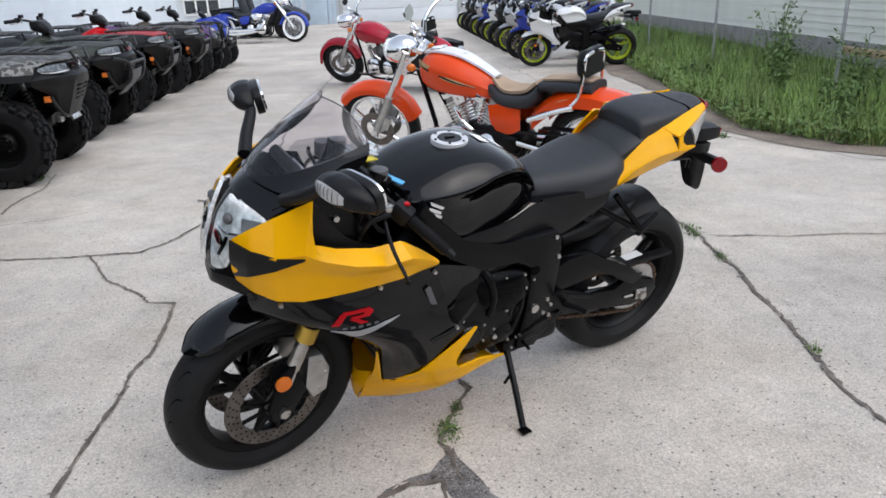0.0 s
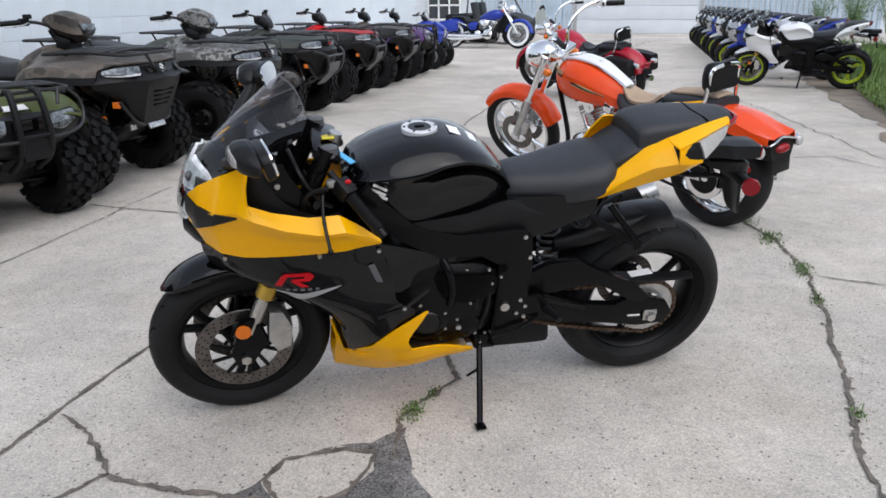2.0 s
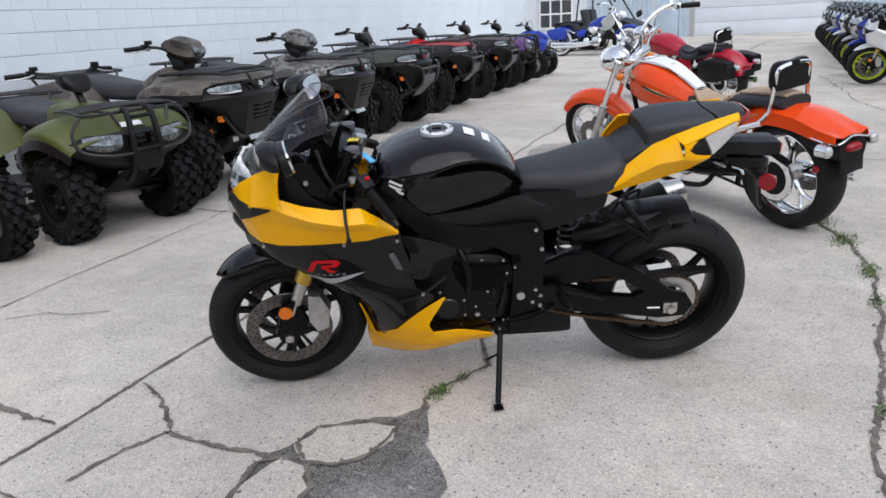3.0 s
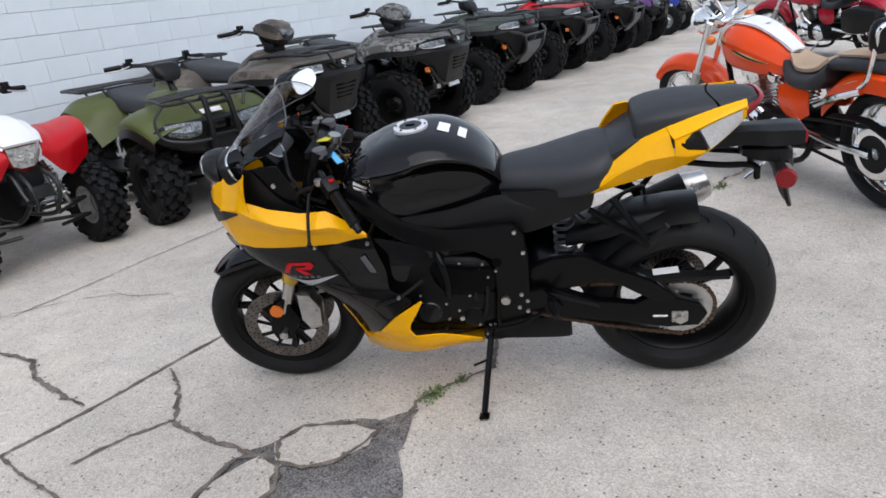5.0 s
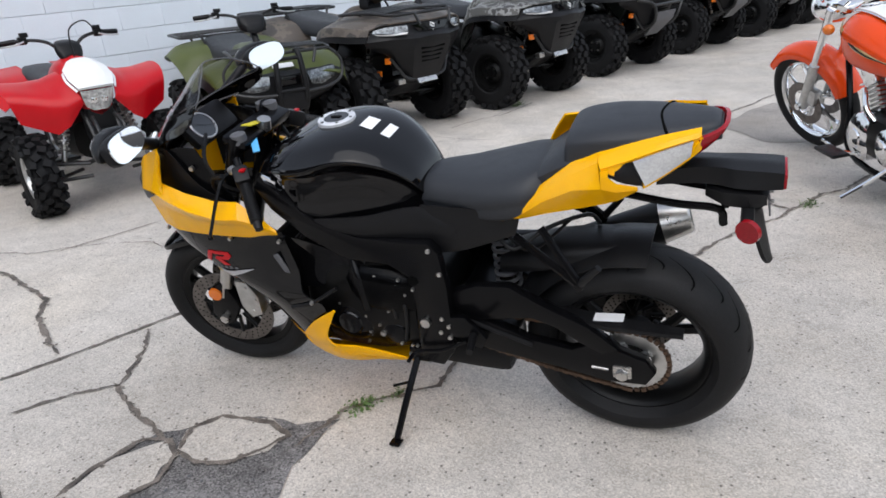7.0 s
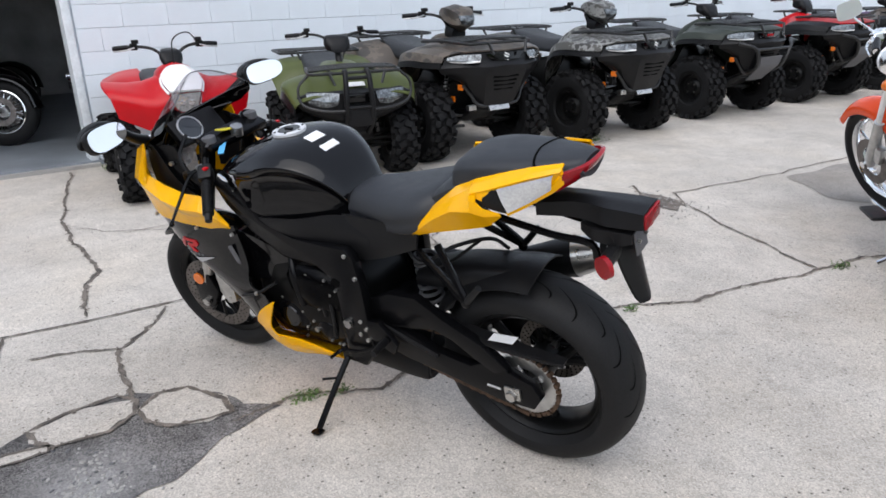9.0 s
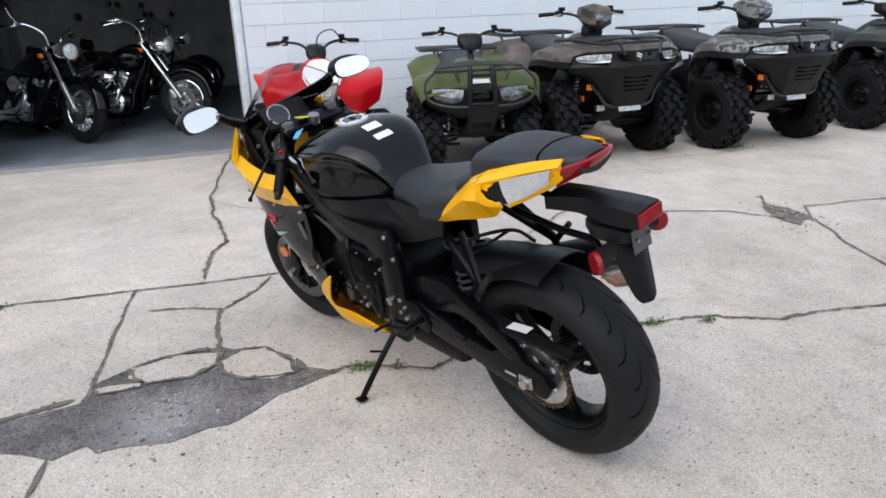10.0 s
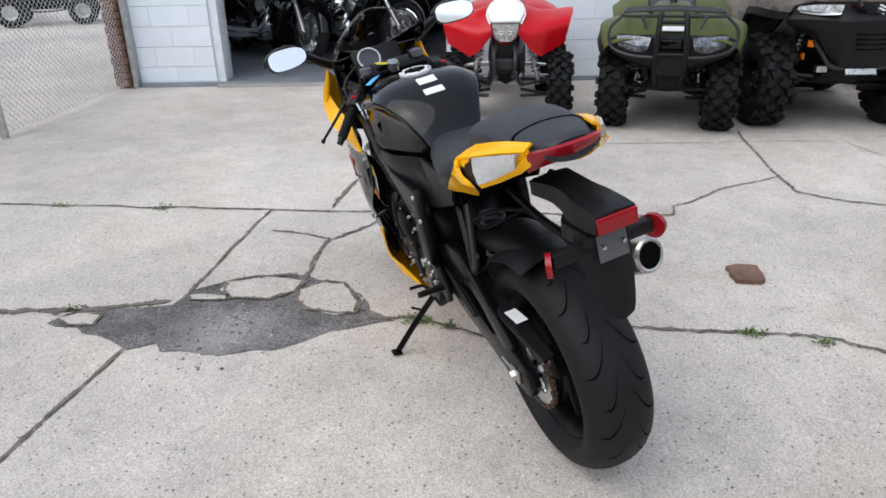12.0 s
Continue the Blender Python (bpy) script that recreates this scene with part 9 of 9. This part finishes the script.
silver = sport_motorcycle(lean_pose(3.05, 15.1, 169, 10), "silver sport motorcycle with neon yellow rims", M_SILVER, M_SILVER, M_NEON, G_CLEAR, "sport bikes by the lawn", False, None, M_SILVER, M_BLUE)
black = sport_motorcycle(lean_pose(2.98, 16.4, 169, 10), "black sport motorcycle with black rims", M_GLOSS, M_GLOSS, M_RIM, G_CLEAR, "sport bikes by the lawn", False)
for ob, y in ((white, 17.6), (blue, 18.8), (silver, 20.1), (black, 21.4), (black, 22.7), (white, 23.9)):
    copy_thing(ob, lean_pose(2.92 - 0.055 * (y - 17.6), y, 168, 10))
# dim motorcycles inside the garage
inside = cruiser(lean_pose(-6.85, -1.15, 74, 9, 0.045), "black cruiser with wire wheels standing in the dim garage", M_GLOSS, M_GLOSS, M_SEAT, wheel="wire", bags=True, group="motorcycles in the garage")
for x, y, h in ((-6.95, -1.80, 50), (-8.2, -1.3, 72), (-9.4, -1.2, 70), (-7.6, 1.6, 80)):
    copy_thing(inside, lean_pose(x, y, h, 9, 0.045))


def off_road_bike(m, label, paint):
    """A slim off-road motorcycle with knobby tyres."""
    bike = thing("off_road_motorcycle", m, label, "motorcycle")
    for x, R in ((0.0, 0.30), (1.30, 0.33)):
        knobby_wheel(bike, (x, 0, R), R, 0.05, R - 0.075, 1, M_ALU, 26)
    for s in (1, -1):
        part("fork_leg", rod(B(), (1.30, s * 0.08, 0.33), (1.08, s * 0.09, 0.98), 0.024), M_STEEL, bike)
        part("swingarm", rod(B(), (0.0, s * 0.08, 0.30), (0.50, s * 0.09, 0.42), 0.022), M_ALU, bike)
        part("handlebar", tube(B(), [(1.06, s * 0.04, 1.02), (1.04, s * 0.16, 1.08), (0.96, s * 0.38, 1.10)], 0.012, 8), M_RACK, bike)
    part("engine", hull(B(), [(0.95, [(0, 0.55), (0.09, 0.52), (0.10, 0.34), (0, 0.28)]), (0.55, [(0, 0.60), (0.11, 0.56), (0.11, 0.34), (0, 0.28)])], 8, 10), M_ENGINE, bike)
    part("tank", hull(B(), [(1.02, [(0, 0.95), (0.08, 0.92), (0.16, 0.72), (0, 0.66)]), (0.70, [(0, 0.90), (0.10, 0.86), (0.12, 0.70), (0, 0.66)])], 10, 10), paint, bike)
    part("seat", hull(B(), [(0.78, [(0, 0.90), (0.06, 0.89), (0.08, 0.80), (0, 0.78)]), (0.05, [(0, 0.92), (0.08, 0.91), (0.09, 0.84), (0, 0.82)])], 10, 10), M_SEAT, bike)
    part("front_fender", sheet(B(), [[(1.60, -0.05, 0.70), (1.60, 0, 0.72), (1.60, 0.05, 0.70)], [(1.30, -0.08, 0.76), (1.30, 0, 0.79), (1.30, 0.08, 0.76)], [(1.02, -0.06, 0.70), (1.02, 0, 0.73), (1.02, 0.06, 0.70)]], 0.006, 12, 8), paint, bike)
    part("rear_fender", sheet(B(), [[(0.30, -0.07, 0.80), (0.30, 0, 0.82), (0.30, 0.07, 0.80)], [(0.0, -0.08, 0.86), (0.0, 0, 0.89), (0.0, 0.08, 0.86)], [(-0.36, -0.05, 0.90), (-0.36, 0, 0.92), (-0.36, 0.05, 0.90)]], 0.006, 12, 8), paint, bike)
    return bike


off_road_bike(lean_pose(-12.2, -9.3, 42, 9), "off-road motorcycle with knobby tyres behind the fence", M_WHITE)
sport_quad(quad_pose(-10.9, -6.7, -60, 1.0, -0.60), "white and purple sport quad bike behind the fence", M_PURPLE, M_WHITE, "")


def side_by_side(m, label):
    """A dark open utility vehicle with a roll cage."""
    car = thing("utility_vehicle", m, label, "vehicle")
    for x, s in ((0.95, 1), (0.95, -1), (-0.95, 1), (-0.95, -1)):
        knobby_wheel(car, (x, s * 0.62, 0.32), 0.32, 0.12, 0.16, s)
    part("body", hull(B(), [(1.45, [(0, 0.70), (0.45, 0.68), (0.50, 0.48), (0, 0.40)]), (0.9, [(0, 0.98), (0.62, 0.92), (0.66, 0.55), (0, 0.35)]), (0.3, [(0, 0.95), (0.60, 0.92), (0.64, 0.45), (0, 0.32)]), (0.2, [(0, 0.55), (0.60, 0.53), (0.64, 0.40), (0, 0.32)]), (-0.5, [(0, 0.55), (0.60, 0.53), (0.64, 0.40), (0, 0.32)]), (-0.6, [(0, 0.95), (0.64, 0.93), (0.68, 0.55), (0, 0.40)]), (-1.45, [(0, 0.95), (0.62, 0.93), (0.66, 0.60), (0, 0.50)])], 40, 16, True), M_PLASTIC, car, "", 25)
    for s in (1, -1):
        part("cage_tube", tube(B(), [(0.85, s * 0.62, 0.92), (0.45, s * 0.58, 1.55), (0.30, s * 0.56, 1.80), (-0.50, s * 0.56, 1.84), (-0.68, s * 0.62, 0.93)], 0.028, 8, 40), M_RACK, car)
        part("seat", box(B(), (-0.25, s * 0.28, 0.72), (0.45, 0.46, 0.16), None, 0.05), M_SEAT, car)
        part("seat_back", box(B(), (-0.48, s * 0.28, 1.02), (0.14, 0.46, 0.60), Matrix.Rotation(radians(-12), 4, "Y"), 0.05), M_SEAT, car)
    for x, z in ((0.30, 1.80), (-0.50, 1.84)):
        part("cage_tube", rod(B(), (x, -0.56, z), (x, 0.56, z), 0.028), M_RACK, car)
    part("roof_panel", box(B(), (-0.10, 0, 1.845), (0.85, 1.08, 0.02), None, 0.008), M_PLASTIC, car)
    part("steering_wheel", lathe(B(), ring_prof(0.13, 0.155, -0.012, 0.012, 0.006), Matrix.Translation((0.22, 0.28, 1.08)) @ Matrix.Rotation(radians(-55), 4, "Y") @ Matrix.Rotation(radians(90), 4, "Z"), 28, True), M_PLASTIC, car)
    return car


side_by_side(pose(-5.4, 24.3, 0, 0, 0, -8), "dark open utility vehicle with a roll cage beside the far building")


# ---- blocks of the white wall ----
bm = box(B(), (0.0, 0.198, 0.098), (0.05, 0.3988, 0.1965), None, 0.002, 1)
block_full = part("block", bm, M_BLOCK, wall)
block_full.matrix_world = WALL @ pose(-0.02, DOOR1 + 0.02, 0.002)
bm = box(B(), (0.0, 0.098, 0.098), (0.05, 0.1988, 0.1965), None, 0.002, 1)
block_half = part("block", bm, M_BLOCK, pier)
block_half.matrix_world = WALL @ pose(-0.02, 0.01, 0.202)
rng = random.Random(11)


def lay(owner, mesh, y, z):
    ob = new("block", mesh)
    ob.parent = owner
    ob.matrix_world = WALL @ pose(-0.02 + rng.uniform(-0.001, 0.001), y, z)


far_blocks = B()
for row in range(14):
    z = 0.002 + 0.2 * row
    shift = 0.0 if row % 2 == 0 else 0.2
    y = DOOR1 + 0.02
    if shift:
        lay(wall, block_half.data, y, z)
    n = 0
    while y + shift + 0.4 < WEND:
        if row or n:
            if y < DOOR1 + 7.6:
                lay(wall, block_full.data, y + shift, z)
            else:
                box(far_blocks, (-0.02, y + shift + 0.198, z + 0.098), (0.05, 0.3988, 0.1965))
        y += 0.4
        n += 1
    for yy, mesh in (((0.01, block_full.data), (0.41, block_full.data)) if row % 2 == 0 else ((0.01, block_half.data), (0.21, block_full.data), (0.61, block_half.data))):
        if not (row == 1 and yy == 0.01):
            lay(pier, mesh, yy, z)
ob = part("block_courses", far_blocks, M_BLOCK, wall)
ob.matrix_world = WALL
ob["kind"] = "stuff"
